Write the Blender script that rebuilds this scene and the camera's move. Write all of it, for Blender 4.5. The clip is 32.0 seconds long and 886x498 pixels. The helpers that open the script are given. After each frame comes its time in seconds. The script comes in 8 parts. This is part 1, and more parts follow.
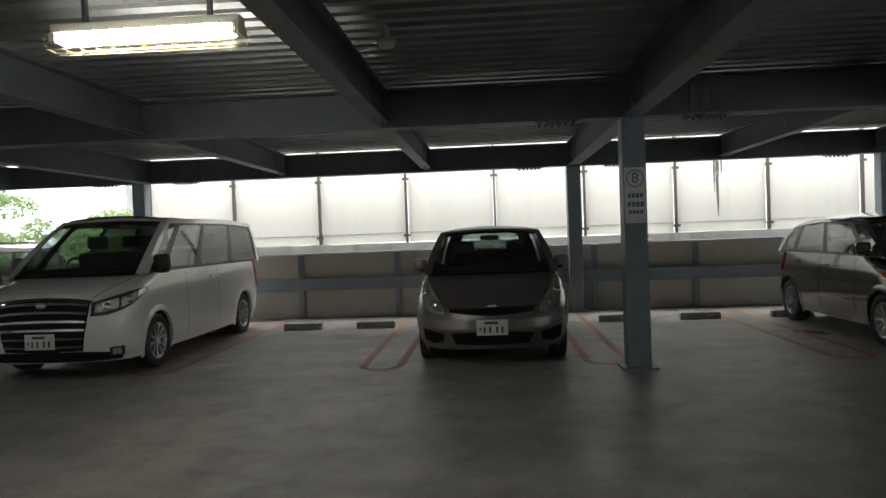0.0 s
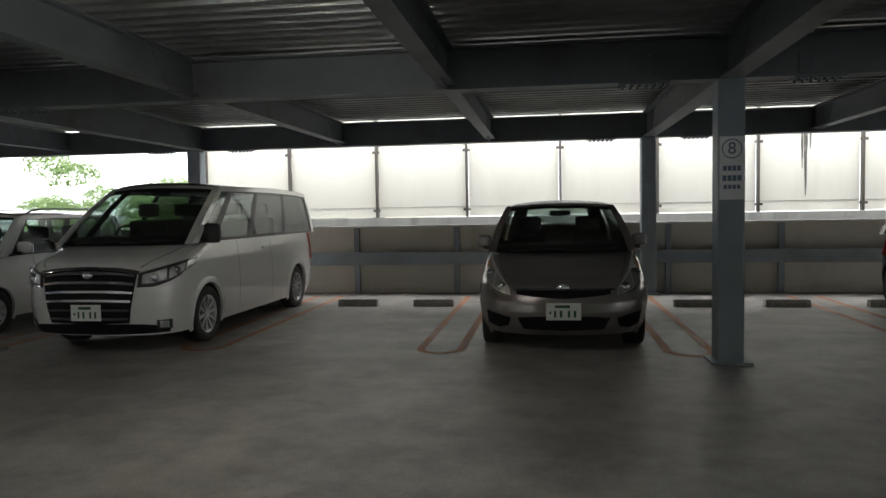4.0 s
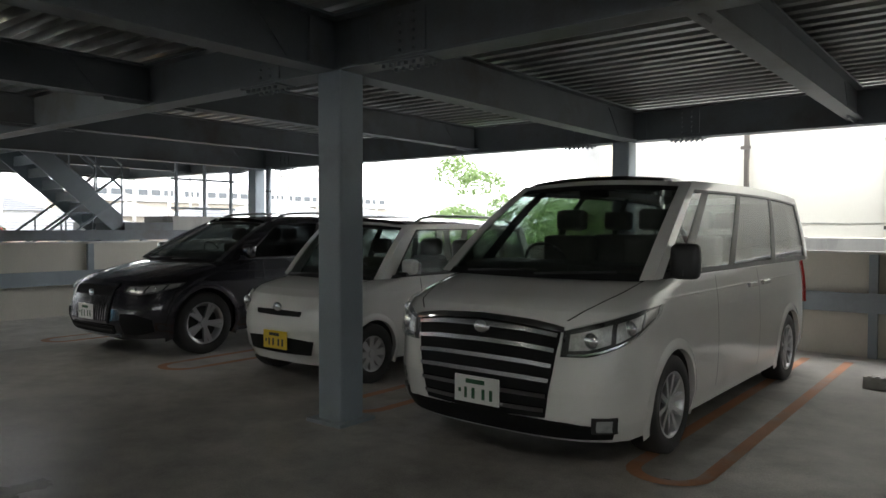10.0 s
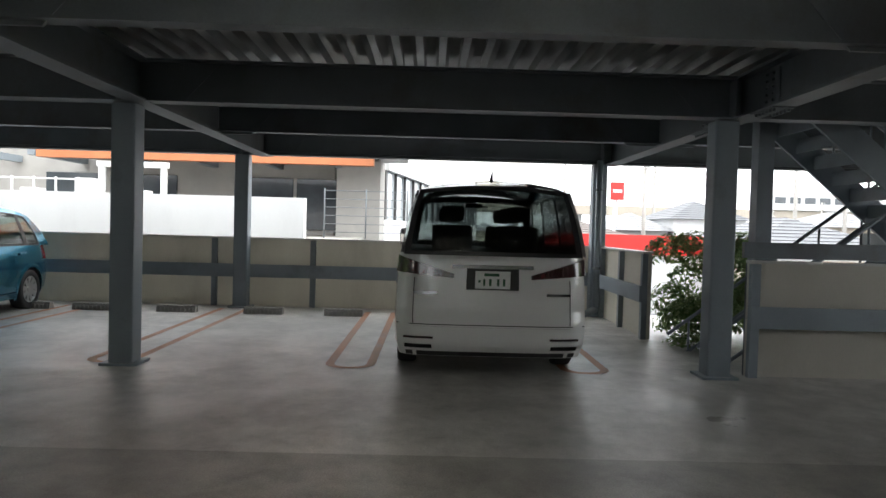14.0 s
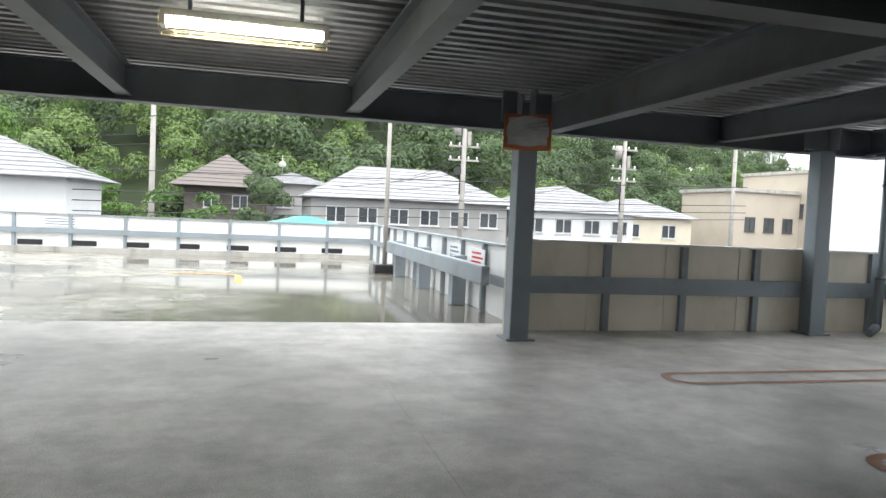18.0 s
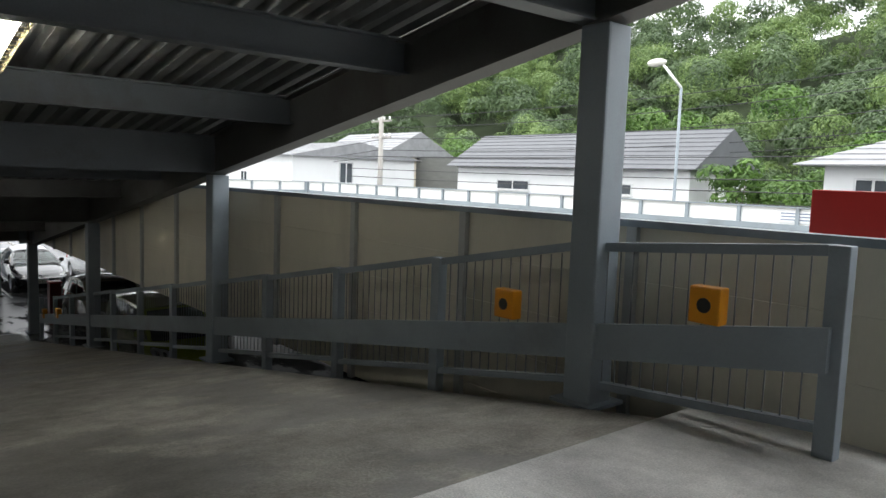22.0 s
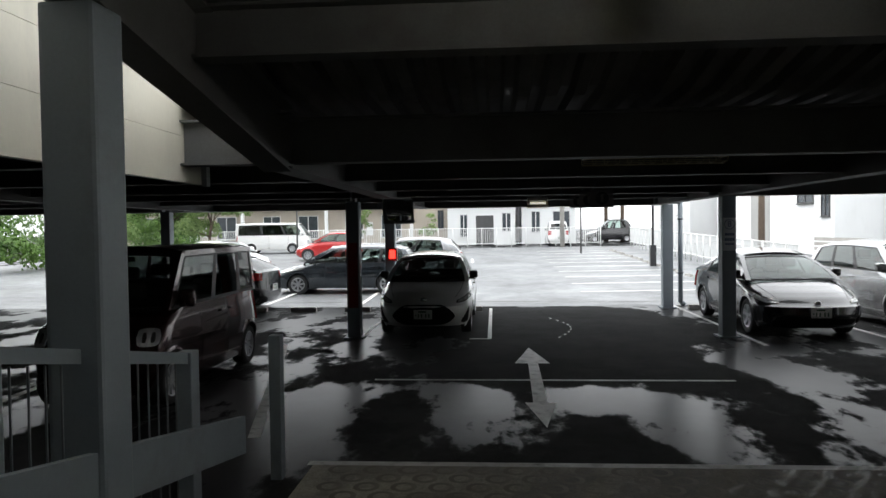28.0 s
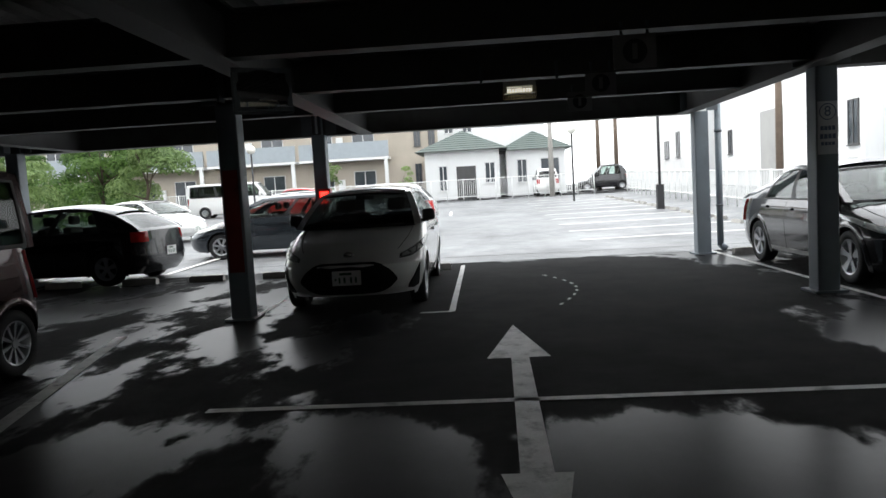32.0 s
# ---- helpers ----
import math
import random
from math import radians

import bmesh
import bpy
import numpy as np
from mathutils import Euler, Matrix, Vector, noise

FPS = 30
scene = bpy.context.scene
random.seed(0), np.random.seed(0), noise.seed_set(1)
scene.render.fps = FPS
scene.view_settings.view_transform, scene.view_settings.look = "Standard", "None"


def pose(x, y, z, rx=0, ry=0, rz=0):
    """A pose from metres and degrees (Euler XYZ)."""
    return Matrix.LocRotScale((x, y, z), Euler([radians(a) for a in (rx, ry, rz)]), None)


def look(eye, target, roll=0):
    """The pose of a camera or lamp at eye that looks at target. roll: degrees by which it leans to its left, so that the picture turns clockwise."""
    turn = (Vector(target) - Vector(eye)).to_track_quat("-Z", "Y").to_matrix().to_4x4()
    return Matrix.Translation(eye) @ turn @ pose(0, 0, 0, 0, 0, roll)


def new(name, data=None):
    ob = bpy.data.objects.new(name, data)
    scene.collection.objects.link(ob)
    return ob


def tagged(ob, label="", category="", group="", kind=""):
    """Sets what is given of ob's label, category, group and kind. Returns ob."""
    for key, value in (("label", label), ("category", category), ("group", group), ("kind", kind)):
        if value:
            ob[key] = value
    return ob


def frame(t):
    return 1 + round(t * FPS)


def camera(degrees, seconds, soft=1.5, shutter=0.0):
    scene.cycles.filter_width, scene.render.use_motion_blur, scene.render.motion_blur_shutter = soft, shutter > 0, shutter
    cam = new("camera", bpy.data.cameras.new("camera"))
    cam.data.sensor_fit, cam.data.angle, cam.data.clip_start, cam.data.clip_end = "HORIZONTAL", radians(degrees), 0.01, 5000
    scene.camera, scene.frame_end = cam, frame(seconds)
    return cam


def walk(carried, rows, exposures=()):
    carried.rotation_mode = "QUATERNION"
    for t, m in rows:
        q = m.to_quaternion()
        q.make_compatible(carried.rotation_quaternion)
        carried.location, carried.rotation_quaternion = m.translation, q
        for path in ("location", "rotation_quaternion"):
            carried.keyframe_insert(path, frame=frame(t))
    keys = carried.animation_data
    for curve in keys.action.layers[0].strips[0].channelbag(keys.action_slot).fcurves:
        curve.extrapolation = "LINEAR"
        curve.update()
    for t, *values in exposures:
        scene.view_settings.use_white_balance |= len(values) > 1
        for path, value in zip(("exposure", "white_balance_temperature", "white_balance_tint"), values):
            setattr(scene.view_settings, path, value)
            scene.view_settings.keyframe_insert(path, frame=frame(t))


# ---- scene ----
cam = camera(63.2, 32.0)
# seconds, eye, a point looked at, roll
PATH = [
    (0, (-0.153, -0.075, 1.440), (-0.289, 1.920, 1.399), -2.1),
    (0.5, (-0.161, -0.072, 1.439), (-0.297, 1.923, 1.387), -1.8),
    (1, (-0.162, -0.074, 1.437), (-0.300, 1.921, 1.376), -1.8),
    (1.5, (-0.144, -0.084, 1.439), (-0.286, 1.910, 1.369), -1.9),
    (2, (-0.158, -0.081, 1.436), (-0.298, 1.912, 1.359), -1.7),
    (2.5, (-0.174, -0.024, 1.446), (-0.345, 1.967, 1.354), -1.6),
    (4.5, (-0.372, 0.727, 1.422), (-0.680, 2.700, 1.312), -1.0),
    (5, (-0.414, 0.844, 1.427), (-0.741, 2.814, 1.311), -1.3),
    (5.5, (-0.481, 1.030, 1.431), (-0.890, 2.984, 1.312), -1.2),
    (6, (-0.542, 1.254, 1.452), (-1.001, 3.199, 1.379), -1.3),
    (6.5, (-0.663, 1.594, 1.450), (-1.148, 3.535, 1.447), -1.2),
    (7, (-0.819, 1.977, 1.430), (-1.365, 3.900, 1.382), -1.0),
    (7.5, (-1.006, 2.347, 1.397), (-1.607, 4.251, 1.276), -0.8),
    (8, (-1.254, 2.667, 1.423), (-1.930, 4.543, 1.266), -0.5),
    (8.5, (-1.508, 2.980, 1.422), (-2.264, 4.824, 1.256), -1.2),
    (9, (-1.771, 3.225, 1.431), (-2.705, 4.987, 1.276), -0.8),
    (9.5, (-2.079, 3.461, 1.449), (-3.176, 5.130, 1.347), 0.1),
    (10, (-2.449, 3.709, 1.433), (-3.689, 5.276, 1.372), 0.2),
    (10.5, (-2.865, 3.945, 1.435), (-4.266, 5.370, 1.372), 0.4),
    (11, (-3.347, 4.147, 1.435), (-4.925, 5.373, 1.361), -0.2),
    (11.5, (-3.876, 4.298, 1.444), (-5.621, 5.275, 1.416), -1.4),
    (12, (-4.414, 4.402, 1.435), (-6.264, 5.162, 1.432), -1.0),
    (12.5, (-4.997, 4.474, 1.426), (-6.910, 5.058, 1.449), 0.3),
    (13, (-5.588, 4.537, 1.419), (-7.544, 4.958, 1.409), 0.7),
    (13.5, (-6.249, 4.502, 1.421), (-8.233, 4.756, 1.399), 1.0),
    (15.5, (-9.366, 3.298, 1.439), (-11.176, 2.470, 1.249), 2.4),
    (16, (-9.763, 2.632, 1.476), (-11.412, 1.512, 1.312), 2.7),
    (16.5, (-10.012, 2.016, 1.451), (-11.412, 0.595, 1.300), 3.3),
    (17, (-10.188, 1.286, 1.448), (-11.299, -0.371, 1.303), 3.4),
    (17.5, (-10.264, 0.470, 1.452), (-11.091, -1.347, 1.327), 3.2),
    (18, (-10.406, -0.484, 1.442), (-10.913, -2.416, 1.346), 2.6),
    (18.5, (-10.491, -1.431, 1.449), (-10.755, -3.412, 1.388), 2.0),
    (19, (-10.552, -2.396, 1.454), (-10.658, -4.393, 1.407), 1.5),
    (19.5, (-10.462, -3.011, 1.432), (-10.363, -5.008, 1.397), -1.6),
    (20, (-10.156, -3.583, 1.432), (-9.819, -5.554, 1.408), -1.0),
    (20.5, (-9.742, -4.068, 1.428), (-9.127, -5.969, 1.354), 1.2),
    (21, (-9.233, -4.463, 1.420), (-8.323, -6.237, 1.276), 2.7),
    (21.5, (-8.636, -4.773, 1.345), (-7.436, -6.363, 1.167), 2.6),
    (22, (-7.372, -5.371, 1.395), (-5.849, -6.652, 1.197), 2.0),
    (22.5, (-6.477, -5.558, 1.382), (-4.753, -6.560, 1.236), -0.8),
    (23, (-5.568, -5.626, 1.339), (-3.706, -6.357, 1.307), -1.7),
    (23.5, (-4.516, -5.635, 1.217), (-2.575, -6.117, 1.182), -3.1),
    (24, (-3.307, -5.531, 1.048), (-1.324, -5.686, 0.846), -3.1),
    (24.5, (-2.056, -5.425, 0.856), (-0.075, -5.396, 0.583), -1.3),
    (25, (-0.714, -5.377, 0.612), (1.262, -5.255, 0.329), -0.2),
    (25.5, (0.994, -5.412, 0.303), (2.972, -5.280, 0.038), 1.1),
    (27.5, (7.294, -5.365, -1.112), (9.290, -5.252, -1.170), -1.2),
    (28, (8.690, -5.456, -1.268), (10.685, -5.313, -1.323), -0.8),
    (28.5, (9.993, -5.478, -1.469), (11.989, -5.360, -1.439), -1.0),
    (29, (10.990, -5.552, -1.566), (12.984, -5.397, -1.598), -2.1),
    (29.5, (11.810, -5.625, -1.655), (13.807, -5.522, -1.613), -2.4),
    (30, (12.529, -5.681, -1.781), (14.525, -5.570, -1.728), -2.4),
    (30.5, (13.040, -5.720, -1.838), (15.035, -5.578, -1.868), -2.7),
    (31, (13.304, -5.735, -1.856), (15.297, -5.593, -1.960), -3.1),
    (31.5, (13.307, -5.749, -1.847), (15.298, -5.624, -1.980), -3.4),
    (32, (13.328, -5.752, -1.853), (15.318, -5.635, -2.014), -3.3),
]
EXPOSURE = [(0.0, 1.7), (6.0, 1.8), (9.0, 2.2), (11.0, 1.7), (13.0, 1.5), (16.0, 1.6), (17.0, 1.5), (18.0, 1.2), (19.0, 0.9), (21.0, 0.85), (22.5, 1.3), (24.0, 2.0), (25.2, 1.85), (27.5, 0.95), (32.0, 1.0)]
walk(cam, [(t, look(eye, target, roll)) for t, eye, target, roll in PATH], EXPOSURE)

# ---- world and light: a bright overcast, rainy day ----
world = bpy.data.worlds.new("overcast_sky")
scene.world = world
world.use_nodes = True
wn = world.node_tree.nodes
sky = wn.new("ShaderNodeTexSky")
sky.sky_type = "NISHITA"
sky.sun_disc = False
sky.sun_elevation = radians(58)
sky.sun_rotation = radians(200)
sky.air_density = 1.0
sky.dust_density = 2.0
sky.ozone_density = 1.0
# a closed cloud layer takes the blue out of the sky and evens it
hsv = wn.new("ShaderNodeHueSaturation")
hsv.inputs["Saturation"].default_value = 0.15
cloud = wn.new("ShaderNodeMix")
cloud.data_type = "RGBA"
cloud.inputs["Factor"].default_value = 0.75
cloud.inputs["B"].default_value = (10.0, 10.3, 10.6, 1)
world.node_tree.links.new(sky.outputs[0], hsv.inputs["Color"])
world.node_tree.links.new(hsv.outputs[0], cloud.inputs["A"])
world.node_tree.links.new(cloud.outputs["Result"], wn["Background"].inputs[0])
wn["Background"].inputs[1].default_value = 0.15
sun_data = bpy.data.lights.new("sun", "SUN")
sun_data.energy, sun_data.angle, sun_data.color = 1.0, radians(40), (1.0, 0.97, 0.93)
sun = new("sun", sun_data)
sun.rotation_euler = Euler((radians(32), 0, radians(160)))

# ---- materials ----
def mat(name, color, rough=0.6, metal=0.0, vary=0.15, scale=3.0, fine=60.0, bump=0.0, dirt=None, dirt_amount=0.0,
        coat=0.0, spec=0.5, stretch=(1, 1, 1), rough_vary=0.1, dirt_scale=None, detail_bump=0.0):
    """A painted, cast or metal surface: two scales of variation, an optional stain colour, and fine relief."""
    m = bpy.data.materials.new(name)
    m.use_nodes = True
    n, ln = m.node_tree.nodes, m.node_tree.links
    b = n["Principled BSDF"]
    tc = n.new("ShaderNodeTexCoord")
    mp = n.new("ShaderNodeMapping")
    mp.inputs["Scale"].default_value = stretch
    ln.new(tc.outputs["Object"], mp.inputs[0])
    big = n.new("ShaderNodeTexNoise")
    big.inputs["Scale"].default_value, big.inputs["Detail"].default_value = scale, 6
    small = n.new("ShaderNodeTexNoise")
    small.inputs["Scale"].default_value, small.inputs["Detail"].default_value = fine, 3
    for node in (big, small):
        ln.new(mp.outputs[0], node.inputs["Vector"])
    add = n.new("ShaderNodeMath")
    add.operation = "MULTIPLY_ADD"
    add.inputs[1].default_value = 0.35
    ln.new(small.outputs[0], add.inputs[0])
    ln.new(big.outputs[0], add.inputs[2])
    ramp = n.new("ShaderNodeMapRange")
    ramp.inputs["From Min"].default_value, ramp.inputs["From Max"].default_value = 0.4, 0.95
    ramp.inputs["To Min"].default_value, ramp.inputs["To Max"].default_value = 1 - vary, 1 + vary
    ln.new(add.outputs[0], ramp.inputs[0])
    mul = n.new("ShaderNodeVectorMath")
    mul.operation = "SCALE"
    mul.inputs[0].default_value = color[:3]
    ln.new(ramp.outputs[0], mul.inputs["Scale"])
    out = mul.outputs[0]
    if dirt:
        dn = n.new("ShaderNodeTexNoise")
        dn.inputs["Scale"].default_value, dn.inputs["Detail"].default_value = dirt_scale or scale * 0.6, 8
        dn.inputs["Roughness"].default_value = 0.65
        ln.new(mp.outputs[0], dn.inputs["Vector"])
        dr = n.new("ShaderNodeMapRange")
        dr.inputs["From Min"].default_value, dr.inputs["From Max"].default_value = 0.52, 0.72
        dr.inputs["To Max"].default_value = dirt_amount
        ln.new(dn.outputs[0], dr.inputs[0])
        mix = n.new("ShaderNodeMix")
        mix.data_type = "RGBA"
        mix.inputs["B"].default_value = (*dirt, 1)
        ln.new(dr.outputs[0], mix.inputs["Factor"])
        ln.new(out, mix.inputs["A"])
        out = mix.outputs["Result"]
    ln.new(out, b.inputs["Base Color"])
    rr = n.new("ShaderNodeMapRange")
    rr.inputs["To Min"].default_value, rr.inputs["To Max"].default_value = max(0.02, rough - rough_vary), min(1, rough + rough_vary)
    ln.new(big.outputs[0], rr.inputs[0])
    ln.new(rr.outputs[0], b.inputs["Roughness"])
    b.inputs["Metallic"].default_value = metal
    b.inputs["Coat Weight"].default_value = coat
    b.inputs["Coat Roughness"].default_value = 0.03
    b.inputs["Specular IOR Level"].default_value = spec
    if bump:
        bp = n.new("ShaderNodeBump")
        bp.inputs["Strength"].default_value, bp.inputs["Distance"].default_value = 0.6, bump
        ln.new(add.outputs[0], bp.inputs["Height"])
        ln.new(bp.outputs[0], b.inputs["Normal"])
    return m


def wet_floor(name, dry, wet, puddle_scale, low, high, dry_rough=0.75, grain=70.0, stain=None, bump=0.004, stretch=(1, 1, 1), wet_rough=0.07, dry_lane=None, dry_spec=0.4, wet_spec=0.5, ragged=0.58):
    """Concrete or asphalt with damp patches and standing water: water darkens it and makes it smooth."""
    m = bpy.data.materials.new(name)
    m.use_nodes = True
    n, ln = m.node_tree.nodes, m.node_tree.links
    b = n["Principled BSDF"]
    geo = n.new("ShaderNodeNewGeometry")
    mp = n.new("ShaderNodeMapping")
    mp.inputs["Scale"].default_value = stretch
    ln.new(geo.outputs["Position"], mp.inputs[0])
    pn = n.new("ShaderNodeTexNoise")
    pn.inputs["Scale"].default_value, pn.inputs["Detail"].default_value, pn.inputs["Roughness"].default_value = puddle_scale, 8, ragged
    ln.new(mp.outputs[0], pn.inputs["Vector"])
    wr = n.new("ShaderNodeMapRange")
    wr.interpolation_type = "SMOOTHSTEP"
    wr.inputs["From Min"].default_value, wr.inputs["From Max"].default_value = low, high
    if dry_lane:
        # a lane under the deck that the rain has not reached: wetness falls inside its edges
        x0, x1, y0, y1, amount = dry_lane
        sp = n.new("ShaderNodeSeparateXYZ")
        ln.new(geo.outputs["Position"], sp.inputs[0])
        prod = None
        for axis, lo, hi in (("X", x0, x1), ("Y", y0, y1)):
            for e0, e1 in ((lo - 0.5, lo + 0.5), (hi + 0.5, hi - 0.5)):
                e = n.new("ShaderNodeMapRange")
                e.inputs["From Min"].default_value, e.inputs["From Max"].default_value = e0, e1
                ln.new(sp.outputs[axis], e.inputs[0])
                if prod is None:
                    prod = e.outputs[0]
                else:
                    mm = n.new("ShaderNodeMath")
                    mm.operation = "MULTIPLY"
                    ln.new(prod, mm.inputs[0])
                    ln.new(e.outputs[0], mm.inputs[1])
                    prod = mm.outputs[0]
        ds = n.new("ShaderNodeMath")
        ds.operation, ds.inputs[1].default_value = "MULTIPLY_ADD", -amount
        ln.new(prod, ds.inputs[0])
        ln.new(pn.outputs[0], ds.inputs[2])
        ln.new(ds.outputs[0], wr.inputs[0])
    else:
        ln.new(pn.outputs[0], wr.inputs[0])
    gn = n.new("ShaderNodeTexNoise")
    gn.inputs["Scale"].default_value, gn.inputs["Detail"].default_value = grain, 4
    ln.new(geo.outputs["Position"], gn.inputs["Vector"])
    sn = n.new("ShaderNodeTexNoise")
    sn.inputs["Scale"].default_value, sn.inputs["Detail"].default_value, sn.inputs["Roughness"].default_value = 0.45, 7, 0.62
    ln.new(geo.outputs["Position"], sn.inputs["Vector"])
    vr = n.new("ShaderNodeMapRange")
    vr.inputs["From Min"].default_value, vr.inputs["From Max"].default_value = 0.3, 0.7
    vr.inputs["To Min"].default_value, vr.inputs["To Max"].default_value = 0.6, 1.32
    ln.new(sn.outputs[0], vr.inputs[0])
    gr = n.new("ShaderNodeMapRange")
    gr.inputs["From Min"].default_value, gr.inputs["From Max"].default_value = 0.3, 0.7
    gr.inputs["To Min"].default_value, gr.inputs["To Max"].default_value = 0.8, 1.2
    ln.new(gn.outputs[0], gr.inputs[0])
    mn = n.new("ShaderNodeTexNoise")
    mn.inputs["Scale"].default_value, mn.inputs["Detail"].default_value, mn.inputs["Roughness"].default_value = 2.3, 9, 0.7
    ln.new(geo.outputs["Position"], mn.inputs["Vector"])
    mr = n.new("ShaderNodeMapRange")
    mr.inputs["From Min"].default_value, mr.inputs["From Max"].default_value = 0.36, 0.6
    mr.inputs["To Min"].default_value, mr.inputs["To Max"].default_value = 0.7, 1.1
    ln.new(mn.outputs[0], mr.inputs[0])
    pm = n.new("ShaderNodeMath")
    pm.operation = "MULTIPLY"
    ln.new(vr.outputs[0], pm.inputs[0])
    ln.new(mr.outputs[0], pm.inputs[1])
    pr = n.new("ShaderNodeMath")
    pr.operation = "MULTIPLY"
    ln.new(pm.outputs[0], pr.inputs[0])
    ln.new(gr.outputs[0], pr.inputs[1])
    mix = n.new("ShaderNodeMix")
    mix.data_type = "RGBA"
    mix.inputs["A"].default_value, mix.inputs["B"].default_value = (*dry, 1), (*wet, 1)
    ln.new(wr.outputs[0], mix.inputs["Factor"])
    sc = n.new("ShaderNodeVectorMath")
    sc.operation = "SCALE"
    ln.new(mix.outputs["Result"], sc.inputs[0])
    ln.new(pr.outputs[0], sc.inputs["Scale"])
    ln.new(sc.outputs[0], b.inputs["Base Color"])
    ro = n.new("ShaderNodeMapRange")
    ro.inputs["To Min"].default_value, ro.inputs["To Max"].default_value = dry_rough, wet_rough
    ln.new(wr.outputs[0], ro.inputs[0])
    ln.new(ro.outputs[0], b.inputs["Roughness"])
    se = n.new("ShaderNodeMapRange")
    se.inputs["To Min"].default_value, se.inputs["To Max"].default_value = dry_spec, wet_spec
    ln.new(wr.outputs[0], se.inputs[0])
    ln.new(se.outputs[0], b.inputs["Specular IOR Level"])
    dryness = n.new("ShaderNodeMath")
    dryness.operation = "SUBTRACT"
    dryness.inputs[0].default_value = 1.0
    ln.new(wr.outputs[0], dryness.inputs[1])
    bs = n.new("ShaderNodeMath")
    bs.operation = "MULTIPLY"
    bs.inputs[1].default_value = 0.7
    ln.new(dryness.outputs[0], bs.inputs[0])
    bp = n.new("ShaderNodeBump")
    bp.inputs["Distance"].default_value = bump
    ln.new(bs.outputs[0], bp.inputs["Strength"])
    ln.new(gn.outputs[0], bp.inputs["Height"])
    ln.new(bp.outputs[0], b.inputs["Normal"])
    return m


def glass(name, tint, rough=0.02, alpha=0.0):
    m = bpy.data.materials.new(name)
    m.use_nodes = True
    n, ln = m.node_tree.nodes, m.node_tree.links
    out = n["Material Output"]
    n.remove(n["Principled BSDF"])
    tr, gl, mx = n.new("ShaderNodeBsdfTransparent"), n.new("ShaderNodeBsdfGlossy"), n.new("ShaderNodeMixShader")
    lw, pw, ma = n.new("ShaderNodeLayerWeight"), n.new("ShaderNodeMath"), n.new("ShaderNodeMath")
    lw.inputs[0].default_value = 0.5
    pw.operation, pw.inputs[1].default_value = "POWER", 3.5
    ma.operation, ma.inputs[1].default_value, ma.inputs[2].default_value = "MULTIPLY_ADD", 0.55, 0.035
    tr.inputs[0].default_value = (*tint, 1)
    gl.inputs["Roughness"].default_value = rough
    ln.new(lw.outputs["Facing"], pw.inputs[0])
    ln.new(pw.outputs[0], ma.inputs[0])
    ln.new(ma.outputs[0], mx.inputs[0])
    ln.new(tr.outputs[0], mx.inputs[1])
    ln.new(gl.outputs[0], mx.inputs[2])
    ln.new(mx.outputs[0], out.inputs[0])
    return m


def glow(name, color, strength):
    m = bpy.data.materials.new(name)
    m.use_nodes = True
    b = m.node_tree.nodes["Principled BSDF"]
    b.inputs["Base Color"].default_value = (*color, 1)
    b.inputs["Emission Color"].default_value = (*color, 1)
    b.inputs["Emission Strength"].default_value = strength
    return m


STEEL = mat("grey_painted_steel", (0.24, 0.28, 0.31), 0.5, vary=0.12, scale=2.0, dirt=(0.12, 0.11, 0.10), dirt_amount=0.55)
STEEL_DARK = mat("weathered_grey_steel", (0.155, 0.175, 0.19), 0.55, vary=0.18, scale=1.5, dirt=(0.09, 0.07, 0.055), dirt_amount=0.7)
DECKPLATE = mat("galvanised_deck_plate", (0.31, 0.32, 0.32), 0.42, metal=0.55, vary=0.2, scale=2.5, fine=25, dirt=(0.16, 0.14, 0.12), dirt_amount=0.6)
# Darker steel and plate copies: the deck's shade is put into their colour.
STEEL_UNDER = mat("shade_darkened_grey_steel", (0.115, 0.117, 0.114), 0.6, vary=0.25, scale=1.5, dirt=(0.05, 0.042, 0.035), dirt_amount=0.7)
PLATE_UNDER = mat("shade_darkened_deck_plate", (0.20, 0.20, 0.194), 0.5, metal=0.4, vary=0.25, scale=2.5, fine=25, dirt=(0.07, 0.062, 0.055), dirt_amount=0.7)
PANEL = mat("grey_cream_wall_panel", (0.64, 0.615, 0.545), 0.6, vary=0.09, scale=1.2, dirt=(0.36, 0.34, 0.29), dirt_amount=0.5, stretch=(1, 1, 0.35))


def translucent(m, amount):
    """Lets some light through a resin sheet."""
    n, ln = m.node_tree.nodes, m.node_tree.links
    tl, mx = n.new("ShaderNodeBsdfTranslucent"), n.new("ShaderNodeMixShader")
    bs = n["Principled BSDF"]
    ln.new(bs.inputs["Base Color"].links[0].from_socket, tl.inputs[0])
    mx.inputs[0].default_value = amount
    ln.new(bs.outputs[0], mx.inputs[1])
    ln.new(tl.outputs[0], mx.inputs[2])
    ln.new(mx.outputs[0], n["Material Output"].inputs[0])


